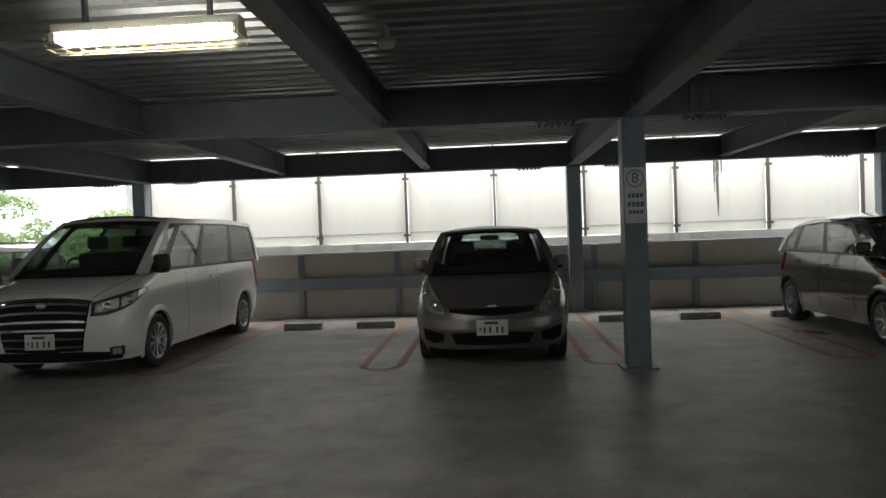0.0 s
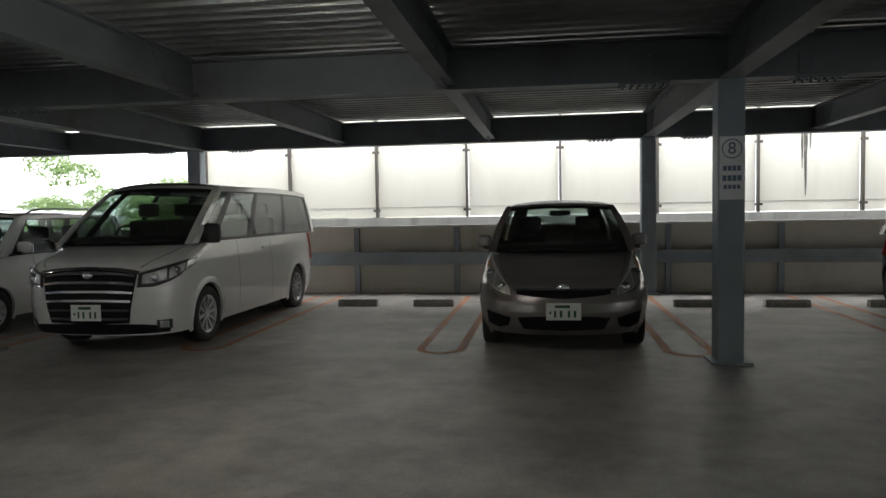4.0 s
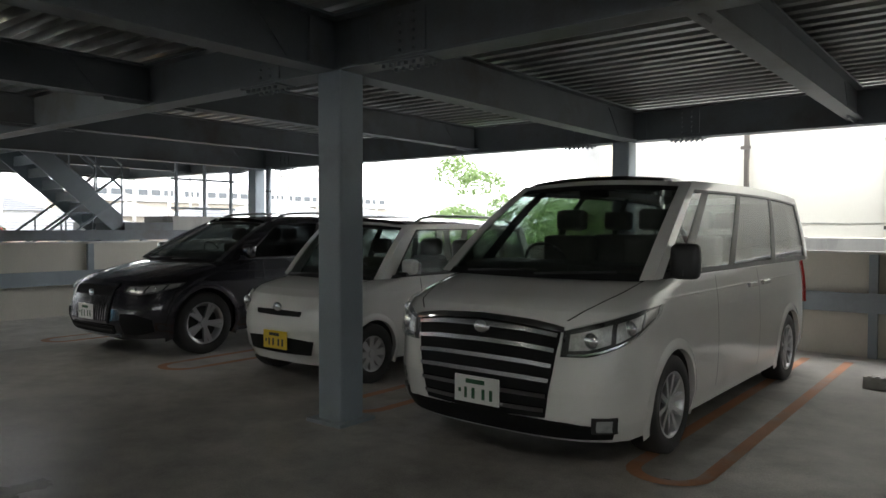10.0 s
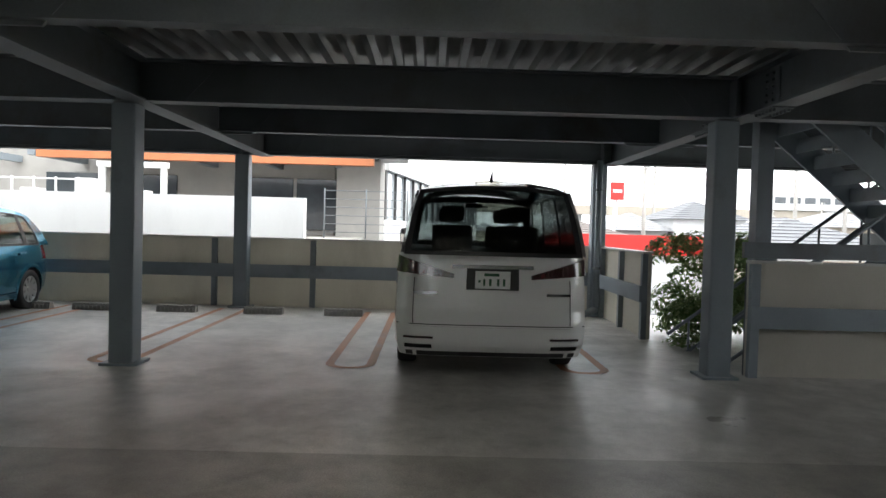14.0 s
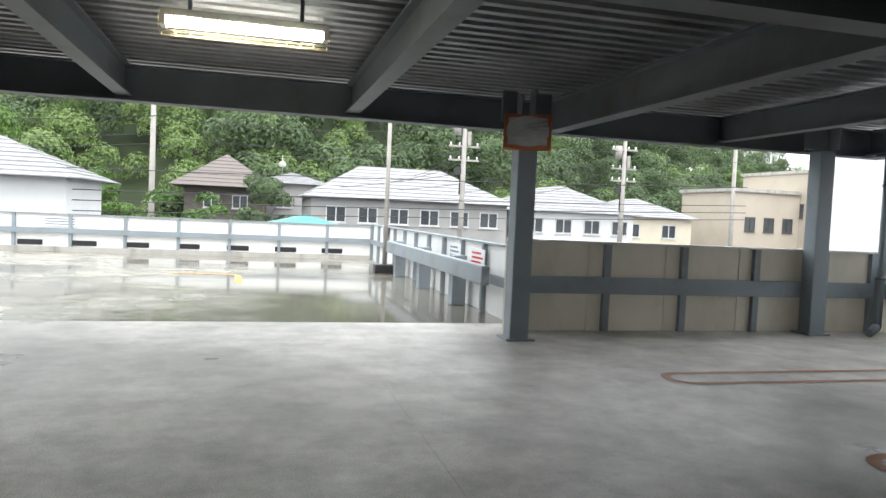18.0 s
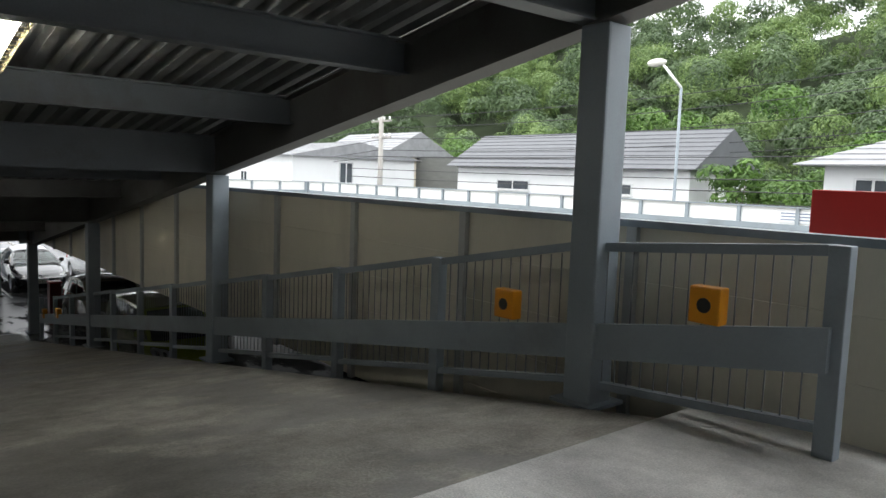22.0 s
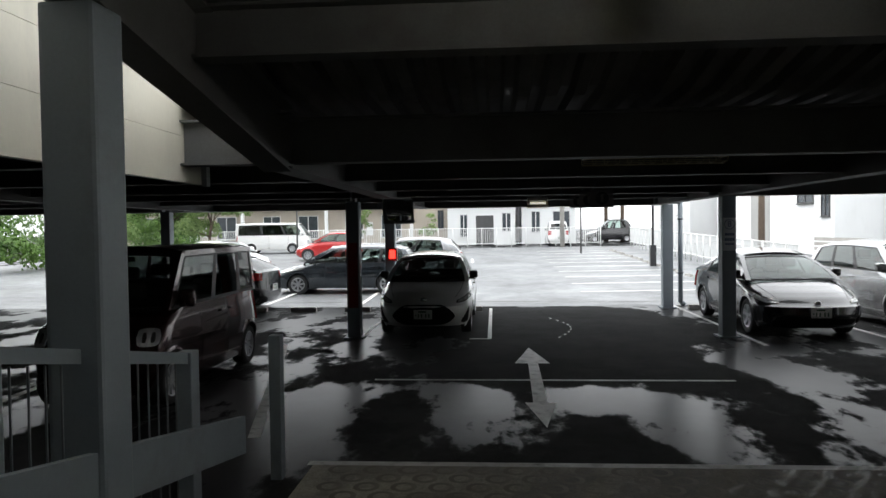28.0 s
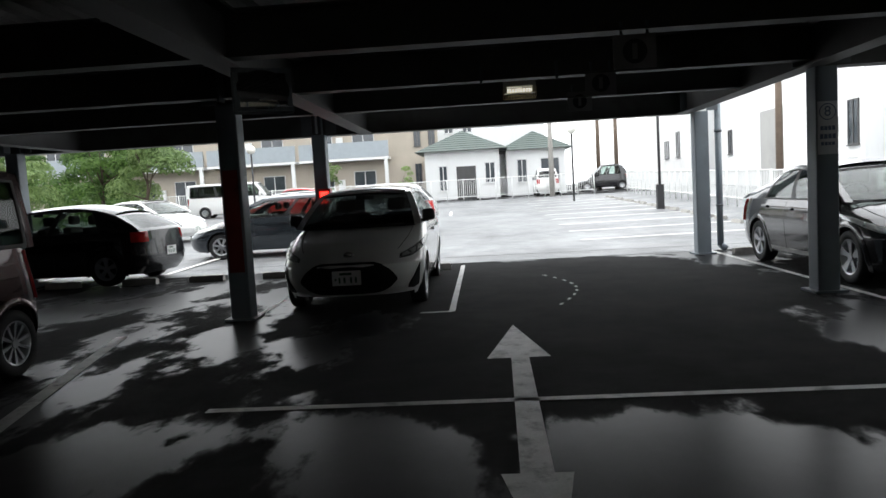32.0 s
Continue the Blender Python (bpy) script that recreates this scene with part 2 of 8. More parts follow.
translucent(PANEL, 0.27)
# Skylight along the wall tops is put into this pale coping colour.
COPING = mat("skylight_pale_coping", (0.66, 0.66, 0.63), 0.4, vary=0.08, scale=2, dirt=(0.35, 0.34, 0.31), dirt_amount=0.5)
STUD_PALE = mat("pale_grey_stud", (0.42, 0.43, 0.42), 0.5, vary=0.1, scale=2.0, dirt=(0.22, 0.21, 0.19), dirt_amount=0.5)
POST_BROWN = mat("brown_weathered_post", (0.10, 0.085, 0.072), 0.6, vary=0.2, scale=4)
CREAM = mat("cream_wall_panel", (0.68, 0.645, 0.53), 0.55, vary=0.07, scale=1.2, dirt=(0.36, 0.34, 0.29), dirt_amount=0.45, stretch=(1, 1, 0.35))
WHITE_PANEL = mat("white_fence_panel", (0.78, 0.79, 0.78), 0.5, vary=0.05, scale=1.4, dirt=(0.5, 0.5, 0.47), dirt_amount=0.4, stretch=(1, 1, 0.3))
ACRYLIC = mat("cream_resin_screen", (0.80, 0.77, 0.68), 0.4, vary=0.05, scale=0.7, dirt=(0.55, 0.52, 0.44), dirt_amount=0.45, stretch=(1.5, 1.5, 0.22))
CONCRETE = mat("aged_concrete", (0.40, 0.39, 0.36), 0.8, vary=0.15, scale=1.6, bump=0.004, dirt=(0.13, 0.125, 0.115), dirt_amount=0.75, stretch=(2.2, 2.2, 0.4))
DECK = wet_floor("damp_deck_concrete", (0.36, 0.345, 0.32), (0.21, 0.20, 0.185), 0.33, 0.50, 0.74, 0.42, 90, wet_rough=0.22)
# Paler copy of the deck concrete: the west side's daylight is in its colour.
DECK_PALE = wet_floor("daylight_pale_deck_concrete", (0.54, 0.525, 0.495), (0.37, 0.36, 0.335), 0.33, 0.50, 0.74, 0.40, 90, wet_rough=0.22)
OPEN_DECK = wet_floor("flooded_deck_concrete", (0.36, 0.35, 0.30), (0.20, 0.19, 0.16), 0.22, 0.34, 0.56, 0.35, 60)
GROOVE = mat("dark_ring_groove", (0.225, 0.208, 0.178), 0.8, vary=0.25, scale=4, dirt=(0.31, 0.29, 0.25), dirt_amount=0.9, dirt_scale=2.0)
RAMP = wet_floor("worn_ramp_concrete", (0.33, 0.31, 0.265), (0.19, 0.176, 0.148), 0.42, 0.50, 0.545, 0.75, 55, bump=0.008, wet_rough=0.5, dry_spec=0.3)
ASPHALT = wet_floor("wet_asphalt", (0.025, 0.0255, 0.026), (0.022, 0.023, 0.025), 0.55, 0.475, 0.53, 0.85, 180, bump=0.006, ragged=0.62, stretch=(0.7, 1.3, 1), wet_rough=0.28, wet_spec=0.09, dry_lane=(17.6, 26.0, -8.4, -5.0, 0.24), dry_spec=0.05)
# Wet asphalt again, paler: the open sky's brightness is put into the colour.
LOT = wet_floor("sky_brightened_wet_asphalt", (0.19, 0.198, 0.205), (0.13, 0.135, 0.14), 0.3, 0.45, 0.75, 0.5, 160, wet_rough=0.33)
PAINT_ORANGE = mat("worn_orange_marking", (0.40, 0.19, 0.10), 0.6, vary=0.3, scale=1.3, dirt=(0.33, 0.29, 0.25), dirt_amount=0.85, dirt_scale=2.2)
PAINT_YELLOW = mat("worn_yellow_marking", (0.62, 0.33, 0.05), 0.5, vary=0.25, scale=5, dirt=(0.3, 0.27, 0.2), dirt_amount=0.7, dirt_scale=6)
PAINT_LOT = mat("bright_white_marking", (0.82, 0.82, 0.80), 0.5, vary=0.1, scale=3, dirt=(0.45, 0.45, 0.45), dirt_amount=0.5, dirt_scale=4)
PAINT_WHITE = mat("worn_white_marking", (0.55, 0.55, 0.53), 0.5, vary=0.25, scale=5, dirt=(0.08, 0.08, 0.08), dirt_amount=0.85, dirt_scale=7)
RUBBER = mat("black_rubber", (0.022, 0.022, 0.023), 0.7, vary=0.2, scale=8, bump=0.002)
STOP = mat("grey_concrete_wheel_stop", (0.36, 0.35, 0.33), 0.6, vary=0.25, scale=9, bump=0.003)
BLACK = mat("black_plastic", (0.02, 0.02, 0.022), 0.42, vary=0.15, scale=6)
CABIN = mat("dark_cabin_trim", (0.035, 0.034, 0.034), 0.75, vary=0.2, scale=7)
SEAT = mat("grey_seat_fabric", (0.10, 0.095, 0.09), 0.9, vary=0.2, scale=12)
CHROME = mat("chrome", (0.75, 0.76, 0.78), 0.12, metal=1.0, vary=0.04, rough_vary=0.04)
ALLOY = mat("silver_alloy", (0.55, 0.56, 0.58), 0.3, metal=0.9, vary=0.08)
LENS_W = mat("clear_lamp_lens", (0.66, 0.69, 0.71), 0.14, metal=0.35, vary=0.35, scale=9, fine=28, coat=1.0, bump=0.02)
GRILLE = mat("black_grille_mesh", (0.012, 0.012, 0.013), 0.75, vary=0.2, scale=20, spec=0.2)
LENS_R = mat("red_lamp_lens", (0.40, 0.015, 0.015), 0.15, vary=0.15, scale=14, coat=1.0)
LENS_SMOKE = mat("smoked_red_lamp_lens", (0.055, 0.012, 0.013), 0.12, vary=0.2, scale=14, coat=1.0)
LENS_O = mat("amber_lamp_lens", (0.6, 0.18, 0.01), 0.2, coat=1.0)
LAMP_BEZEL = mat("dark_lamp_housing", (0.05, 0.05, 0.052), 0.3, metal=0.5, vary=0.2, scale=14)
LAMP_SILVER = mat("silver_lamp_housing", (0.55, 0.54, 0.50), 0.35, metal=0.05, vary=0.3, scale=18, fine=60)
LAMP_CHROME = mat("lamp_reflector_chrome", (0.72, 0.72, 0.71), 0.22, metal=0.45, vary=0.25, scale=30, fine=120, bump=0.004)
DARK_CHROME = mat("smoked_chrome", (0.30, 0.30, 0.31), 0.2, metal=1.0, vary=0.08)
LAMP_GLASS = glass("clear_lamp_cover", (0.93, 0.94, 0.94), 0.02)
CARGLASS = glass("tinted_car_glass", (0.70, 0.75, 0.73))
SMOKEGLASS = glass("smoked_windscreen_glass", (0.42, 0.45, 0.45))
DARKGLASS = glass("dark_privacy_glass", (0.38, 0.40, 0.40))
CLEARGLASS = glass("clear_car_glass", (0.74, 0.79, 0.77))
PLATE_W = mat("white_number_plate", (0.78, 0.79, 0.77), 0.4, vary=0.04)
PLATE_Y = mat("yellow_number_plate", (0.72, 0.50, 0.03), 0.4, vary=0.05)
INK_G = mat("dark_green_ink", (0.02, 0.10, 0.045), 0.5)
INK = mat("black_ink", (0.03, 0.03, 0.035), 0.5)
SIGN_W = mat("white_sign_face", (0.72, 0.73, 0.74), 0.45, vary=0.05)
INK_B = mat("blue_grey_ink", (0.13, 0.17, 0.26), 0.5)
RED = mat("red_enamel", (0.55, 0.025, 0.02), 0.4, vary=0.1)
ORANGE = mat("orange_reflector_plastic", (0.75, 0.30, 0.01), 0.4, vary=0.1)
TUBE = glow("lit_fluorescent_tube", (1.0, 0.97, 0.88), 17.0)
LAMP_WHITE = mat("white_lamp_enamel", (0.75, 0.74, 0.68), 0.35, vary=0.05)
CAGE = mat("brass_wire_guard", (0.55, 0.48, 0.28), 0.4, metal=0.6)
MIRROR = mat("mirror_glass", (0.85, 0.86, 0.87), 0.05, metal=1.0, vary=0.02, rough_vary=0.03)


def car_paint(name, color, metal=0.4, rough=0.26):
    return mat(name, color, rough, metal=metal, vary=0.03, scale=1.5, fine=300, coat=1.0, rough_vary=0.03)


# ---- geometry helpers ----
def bm_box(bm, x0, x1, y0, y1, z0, z1, m=None):
    co = [(x, y, z) for z in (z0, z1) for x, y in ((x0, y0), (x1, y0), (x1, y1), (x0, y1))]
    v = [bm.verts.new(m @ Vector(c) if m else c) for c in co]
    for q in ((3, 2, 1, 0), (4, 5, 6, 7), (0, 1, 5, 4), (1, 2, 6, 5), (2, 3, 7, 6), (3, 0, 4, 7)):
        bm.faces.new([v[i] for i in q])
    return v


def box(x0, x1, y0, y1, z0, z1, m=None, bevel=0.0):
    bm = bmesh.new()
    bm_box(bm, x0, x1, y0, y1, z0, z1, m)
    if bevel:
        bmesh.ops.bevel(bm, geom=bm.edges[:], offset=bevel, segments=3 if bevel > 0.035 else 2, affect="EDGES", profile=0.6)
    return bm


def bm_tube(bm, a, b, r, n=8, r2=None):
    a, b = Vector(a), Vector(b)
    q = (b - a).to_track_quat("Z", "Y").to_matrix()
    rings = [[bm.verts.new(p + q @ Vector((rr * math.cos(k * math.tau / n), rr * math.sin(k * math.tau / n), 0))) for k in range(n)]
             for p, rr in ((a, r), (b, r if r2 is None else r2))]
    for k in range(n):
        f = bm.faces.new((rings[0][k], rings[0][(k + 1) % n], rings[1][(k + 1) % n], rings[1][k]))
        f.smooth = True
    bm.faces.new(rings[0][::-1])
    bm.faces.new(rings[1])


def tube(a, b, r, n=8, r2=None):
    bm = bmesh.new()
    bm_tube(bm, a, b, r, n, r2)
    return bm


def bm_grid(bm, pts, smooth=True, both=0.0):
    """A surface from rows of points; both: its thickness, given as a second sheet behind it."""
    rows = [[bm.verts.new(p) for p in row] for row in pts]
    for r in range(len(rows) - 1):
        for c in range(len(rows[0]) - 1):
            f = bm.faces.new((rows[r][c], rows[r][c + 1], rows[r + 1][c + 1], rows[r + 1][c]))
            f.smooth = smooth
    return rows


def sharpen(bm, degrees=35):
    for e in bm.edges:
        if len(e.link_faces) == 2 and e.calc_face_angle(0) > radians(degrees):
            e.smooth = False


def mesh_of(name, bm, material, smooth=False):
    me = bpy.data.meshes.new(name)
    if smooth:
        for f in bm.faces:
            f.smooth = True
        sharpen(bm)
    bm.normal_update()
    bm.to_mesh(me)
    bm.free()
    for m in material if isinstance(material, (list, tuple)) else [material]:
        me.materials.append(m)
    return me


def part(name, bm, material, parent=None, label="", smooth=False):
    ob = new(name, mesh_of(name, bm, material, smooth))
    if parent:
        ob.parent = parent
    if label:
        tagged(ob, label)
    return ob


def thing(name, label, category, group="", kind="", at=(0, 0, 0), turn=0.0):
    ob = new(name)
    ob.empty_display_size = 0.2
    ob.matrix_basis = pose(*at, 0, 0, turn)
    return tagged(ob, label, category, group, kind)


def single(name, bm, material, label, category, group="", kind="", smooth=False):
    return tagged(part(name, bm, material, smooth=smooth), label, category, group, kind)


def share(name, me, m, parent=None):
    ob = new(name, me)
    ob.parent = parent
    ob.matrix_basis = m
    return ob


def bm_ibeam(bm, a, b, depth, width, flange=0.018, web=0.012):
    """An I beam whose underside runs from a to b."""
    a, b = Vector(a), Vector(b)
    d = b - a
    along = d.normalized()
    side = Vector((0, 0, 1)).cross(along).normalized()
    up = along.cross(side)
    m = Matrix((along, side, up)).transposed().to_4x4()
    m.translation = a
    L = d.length
    bm_box(bm, 0, L, -width / 2, width / 2, 0, flange, m)
    bm_box(bm, 0, L, -web / 2, web / 2, flange, depth - flange, m)
    bm_box(bm, 0, L, -width / 2, width / 2, depth - flange, depth, m)


def ibeam(name, a, b, depth, width, parent, material=None):
    bm = bmesh.new()
    bm_ibeam(bm, a, b, depth, width)
    return part(name, bm, material or STEEL_DARK, parent)


# ---- the plan ----
G = -3.19                 # ground level
BEAM = 2.55               # underside of the girders over the upper deck
X_W, X_F = -19.2, -14.2  # west wall columns, front columns of the west row
Y_N, Y_F = 12.68, 7.4      # north wall columns, front columns of the north row
Y_RN, Y_RS = -3.75, -9.3   # columns along both sides of the ramp
RAMP0, RAMP1 = -5.0, 13.4  # head and foot of the ramp
SLOPE = -G / (RAMP1 - RAMP0)
X_E = 26.3                 # east edge of the deck


def ramp_z(x):
    return -SLOPE * min(max(x - RAMP0, 0), RAMP1 - RAMP0)


def roof_z(x):
    """Underside of the girders over the ramp."""
    return BEAM - SLOPE * min(max(x + 5.0, 0), 19.3)


# ---- ground, decks and ramp ----
bm = bmesh.new()
xs = [-400, -120, -60, -30, 0, 13.4, 20, 26.3, 30, 40, 50, 60, 75, 100, 160, 400]
ys = [-420, -160, -80, -50, -30, -15, -5, 5, 15, 30, 60, 160, 420]


def ground_z(x, y):
    return G + max(0, min(x, 75) - 30) * 0.022


bm_grid(bm, [[(x, y, ground_z(x, y)) for x in xs] for y in ys])
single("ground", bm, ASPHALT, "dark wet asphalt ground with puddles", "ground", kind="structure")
bm = bmesh.new()
bm_grid(bm, [[(x, y, ground_z(x, y) + 0.006) for x in (26.4, 30, 40, 50, 58)] for y in (-30, -14.4, -5, 5, 20)])
single("pavement_open_lot", bm, LOT, "rain-wet asphalt of the open parking lot, sky brightness put into its colour", "pavement", kind="structure")

single("floor_upper_deck", box(-11.5, X_E, -2.75, Y_N + 0.25, -0.16, 0), DECK, "grey damp concrete parking deck", "floor", kind="structure")
single("floor_deck_west", box(X_W - 0.3, -11.502, Y_RS - 0.38, Y_N + 0.25, -0.16, 0), DECK_PALE, "concrete parking deck, coloured paler for the daylight on it", "floor", kind="structure")
single("floor_deck_turn", box(-11.5, RAMP0, Y_RS - 0.38, -2.752, -0.16, 0), DECK_PALE, "concrete parking deck, coloured paler for the daylight on it", "floor", kind="structure")
single("floor_open_deck", box(-14.0, 21.6, -21.6, Y_RS - 0.382, -0.16, 0), OPEN_DECK, "rain-flooded open concrete deck", "floor", kind="structure")
bm = bmesh.new()
bm_box(bm, 15.2, X_E, Y_RS - 0.15, -2.752, -0.16, 0)
single("floor_deck_east", bm, DECK, "grey concrete parking deck over the ramp foot", "floor", kind="structure")
bm = bmesh.new()
n = 24
for k in range(n):
    x0, x1 = RAMP0 + (RAMP1 - RAMP0) * k / n, RAMP0 + (RAMP1 - RAMP0) * (k + 1) / n
    v = [bm.verts.new(c) for c in ((x0, Y_RS + 0.2, ramp_z(x0)), (x1, Y_RS + 0.2, ramp_z(x1)), (x1, Y_RN - 0.2, ramp_z(x1)), (x0, Y_RN - 0.2, ramp_z(x0)),
                                   (x0, Y_RS + 0.2, ramp_z(x0) - 0.2), (x1, Y_RS + 0.2, ramp_z(x1) - 0.2), (x1, Y_RN - 0.2, ramp_z(x1) - 0.2), (x0, Y_RN - 0.2, ramp_z(x0) - 0.2))]
    for q in ((0, 1, 2, 3), (7, 6, 5, 4), (0, 4, 5, 1), (2, 6, 7, 3)):
        bm.faces.new([v[i] for i in q])
bmesh.ops.remove_doubles(bm, verts=bm.verts, dist=1e-4)
single("ramp", bm, RAMP, "worn brown-grey concrete ramp sloping down", "ramp", kind="structure")


# ---- roof: corrugated deck plates on steel beams ----
def corrugated(name, x0, x1, y0, y1, zf, label, material=None):
    """Trapezoid ribs that run east to west; zf gives the height along x."""
    bm = bmesh.new()
    prof, y = [], y0
    while y < y1:
        prof += [(y, 0.0), (y + 0.085, 0.0), (y + 0.115, 0.075), (y + 0.185, 0.075)]
        y += 0.215
    cut = [x0, x1] if zf(x0) == zf(x1) and zf((x0 + x1) / 2) == zf(x0) else [x0, -5.0, 14.3, x1] if x0 < -5 else [x0, -3.8, 14.3, x1]
    cut = sorted(set(c for c in cut if x0 <= c <= x1))
    for lift in (0.0, 0.16):
        bm_grid(bm, [[(x, min(yy, y1), zf(x) + (zz if lift == 0 else lift)) for yy, zz in prof] for x in cut], smooth=False)
    return single(name, bm, material or DECKPLATE, label, "ceiling", kind="structure")


def ramp_plate_z(x):
    """Underside of the deck plate over the ramp."""
    return roof_z(x) + 0.47 + 0.15 * min((x + 5.0) / 1.2, 1.0) - 0.08 * min(max((x + 3.8) / 18.1, 0.0), 1.0)


flat = lambda x: BEAM + 0.47
corrugated("ceiling_north", X_W - 0.3, X_E, Y_RN + 0.1, Y_N + 0.3, flat, "galvanised corrugated steel deck ceiling")
corrugated("ceiling_west", X_W - 0.3, -5.0, Y_RS - 0.3, Y_RN + 0.1, flat, "galvanised corrugated steel deck ceiling")
corrugated("ceiling_ramp", -5.0, 6.5, Y_RS - 0.3, Y_RN + 0.1, ramp_plate_z, "galvanised corrugated steel ceiling sloping with the ramp")
# past x 6.5 the ceiling takes the plate with shade in its colour
corrugated("ceiling_ramp_foot", 6.502, X_E, Y_RS - 0.3, Y_RN + 0.1, ramp_plate_z, "corrugated steel ceiling over the ramp foot, shade put into its colour", PLATE_UNDER)
corrugated("ceiling_ground", -18.0, 14.6, -2.7, Y_N, lambda x: -0.24, "corrugated steel deck underside, coloured dark for its shade", PLATE_UNDER)
corrugated("ceiling_ground_east", 14.602, X_E, Y_RN + 0.1, Y_N, lambda x: -0.24, "corrugated steel deck underside, coloured dark for its shade", PLATE_UNDER)
corrugated("ceiling_open", -13.9, 21.5, -21.5, Y_RS - 0.42, lambda x: -0.24, "corrugated steel deck underside, coloured dark for its shade", PLATE_UNDER)

frame_up = thing("steel_frame", "grey painted steel girders and beams under the roof deck", "steel frame", kind="structure")
for y in (Y_N, Y_F, 1.55, Y_RN):
    ibeam("girder", (X_W - 0.2, y, BEAM), (X_E, y, BEAM), 0.40, 0.22, frame_up)
ibeam("girder", (X_W - 0.2, Y_RS, BEAM), (-5.0, Y_RS, BEAM), 0.40, 0.22, frame_up)
GX = [1.3 + 2.56 * k for k in range(-8, 10)]
for x in GX:
    main = abs(((x - 1.3) / 7.68) - round((x - 1.3) / 7.68)) < 0.01
    d, lift = (0.40, 0.004) if main else (0.34, 0.06)
    for y0, y1 in ((Y_F, Y_N), (1.55, Y_F), (Y_RN, 1.55)) + (((Y_RS, Y_RN),) if x < -5 else ()):
        ibeam("beam", (x, y0 + 0.012, BEAM + lift), (x, y1 - 0.012, BEAM + lift), d, 0.2 if main else 0.16, frame_up)
ibeam("beam", (X_W, Y_RS + 0.12, BEAM + 0.006), (X_W, Y_N - 0.12, BEAM + 0.006), 0.4, 0.2, frame_up)
for x in (X_F, -6.42, 1.3, 6.55):
    for y in (Y_F, Y_N):
        for dx in (-0.75, 0.75):
            sp = part("splice_plate", box(x + dx - 0.16, x + dx + 0.16, y - 0.022, y - 0.008, BEAM + 0.05, BEAM + 0.35), STEEL_DARK, frame_up)
            for i in range(2):
                for j in range(5):
                    part("bolt", tube((x + dx - 0.06 + 0.12 * i, y - 0.045, BEAM + 0.08 + 0.06 * j), (x + dx - 0.06 + 0.12 * i, y - 0.02, BEAM + 0.08 + 0.06 * j), 0.014, 6), STEEL_DARK, sp)
            sp = part("splice_plate", box(x + dx - 0.22, x + dx + 0.22, y - 0.1, y + 0.1, BEAM - 0.014, BEAM - 0.002), STEEL_DARK, frame_up)
            for i in range(6):
                for j in (-1, 1):
                    part("bolt", tube((x + dx - 0.17 + 0.068 * i, y + j * 0.065, BEAM - 0.04), (x + dx - 0.17 + 0.068 * i, y + j * 0.065, BEAM - 0.012), 0.016, 6), STEEL_DARK, sp)
# haunches where the beams meet the girders
for x in GX:
    for y, d in ((Y_F, -1), (Y_F, 1), (Y_N, -1), (1.55, 1)):
        bm = bmesh.new()
        z = BEAM + 0.36
        v = [bm.verts.new((x + e, y + d * yy, zz)) for e in (-0.014, 0.014) for yy, zz in ((0.02, z), (0.75, z), (0.45, BEAM + 0.03), (0.02, BEAM + 0.03))]
        for q in ((0, 1, 2, 3), (7, 6, 5, 4), (0, 4, 5, 1), (1, 5, 6, 2), (2, 6, 7, 3), (3, 7, 4, 0)):
            bm.faces.new([v[i] for i in q])
        part("haunch", bm, STEEL_DARK, frame_up)
# sloping frame over the ramp
for y in (Y_RN, Y_RS):
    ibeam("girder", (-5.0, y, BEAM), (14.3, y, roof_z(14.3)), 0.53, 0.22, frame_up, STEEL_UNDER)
# lower beams and girders take the steel with shade in its colour
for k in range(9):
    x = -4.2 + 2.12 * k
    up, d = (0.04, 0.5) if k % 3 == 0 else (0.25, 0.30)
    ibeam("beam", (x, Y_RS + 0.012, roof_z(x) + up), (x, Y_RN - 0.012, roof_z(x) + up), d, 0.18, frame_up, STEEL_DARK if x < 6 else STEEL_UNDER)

frame_low = thing("steel_frame", "steel girders under the upper deck, coloured dark for their shade", "steel frame", kind="structure")
for y in (Y_N, Y_F, 1.55, Y_RN, Y_RS):
    x0 = 14.3 if y in (Y_RN, Y_RS) else -18
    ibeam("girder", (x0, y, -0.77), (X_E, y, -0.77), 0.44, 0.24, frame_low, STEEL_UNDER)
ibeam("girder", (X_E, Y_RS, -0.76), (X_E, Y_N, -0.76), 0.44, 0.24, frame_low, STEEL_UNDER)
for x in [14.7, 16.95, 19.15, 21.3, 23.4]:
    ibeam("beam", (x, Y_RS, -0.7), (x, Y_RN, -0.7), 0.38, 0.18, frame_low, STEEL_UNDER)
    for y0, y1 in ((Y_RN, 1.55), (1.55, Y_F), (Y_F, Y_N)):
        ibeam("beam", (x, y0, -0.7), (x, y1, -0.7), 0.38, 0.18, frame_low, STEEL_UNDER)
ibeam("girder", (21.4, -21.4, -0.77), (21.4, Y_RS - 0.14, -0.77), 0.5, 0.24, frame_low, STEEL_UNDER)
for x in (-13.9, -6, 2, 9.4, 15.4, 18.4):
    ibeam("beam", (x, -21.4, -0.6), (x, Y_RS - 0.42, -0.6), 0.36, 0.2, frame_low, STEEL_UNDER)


def column_bm(z0, z1, s=0.118):
    """A square steel column with a base plate."""
    bm = box(-s, s, -s, s, z0, z1, bevel=0.02)
    bm_box(bm, -s - 0.06, s + 0.06, -s - 0.06, s + 0.06, z0, z0 + 0.025)
    return bm


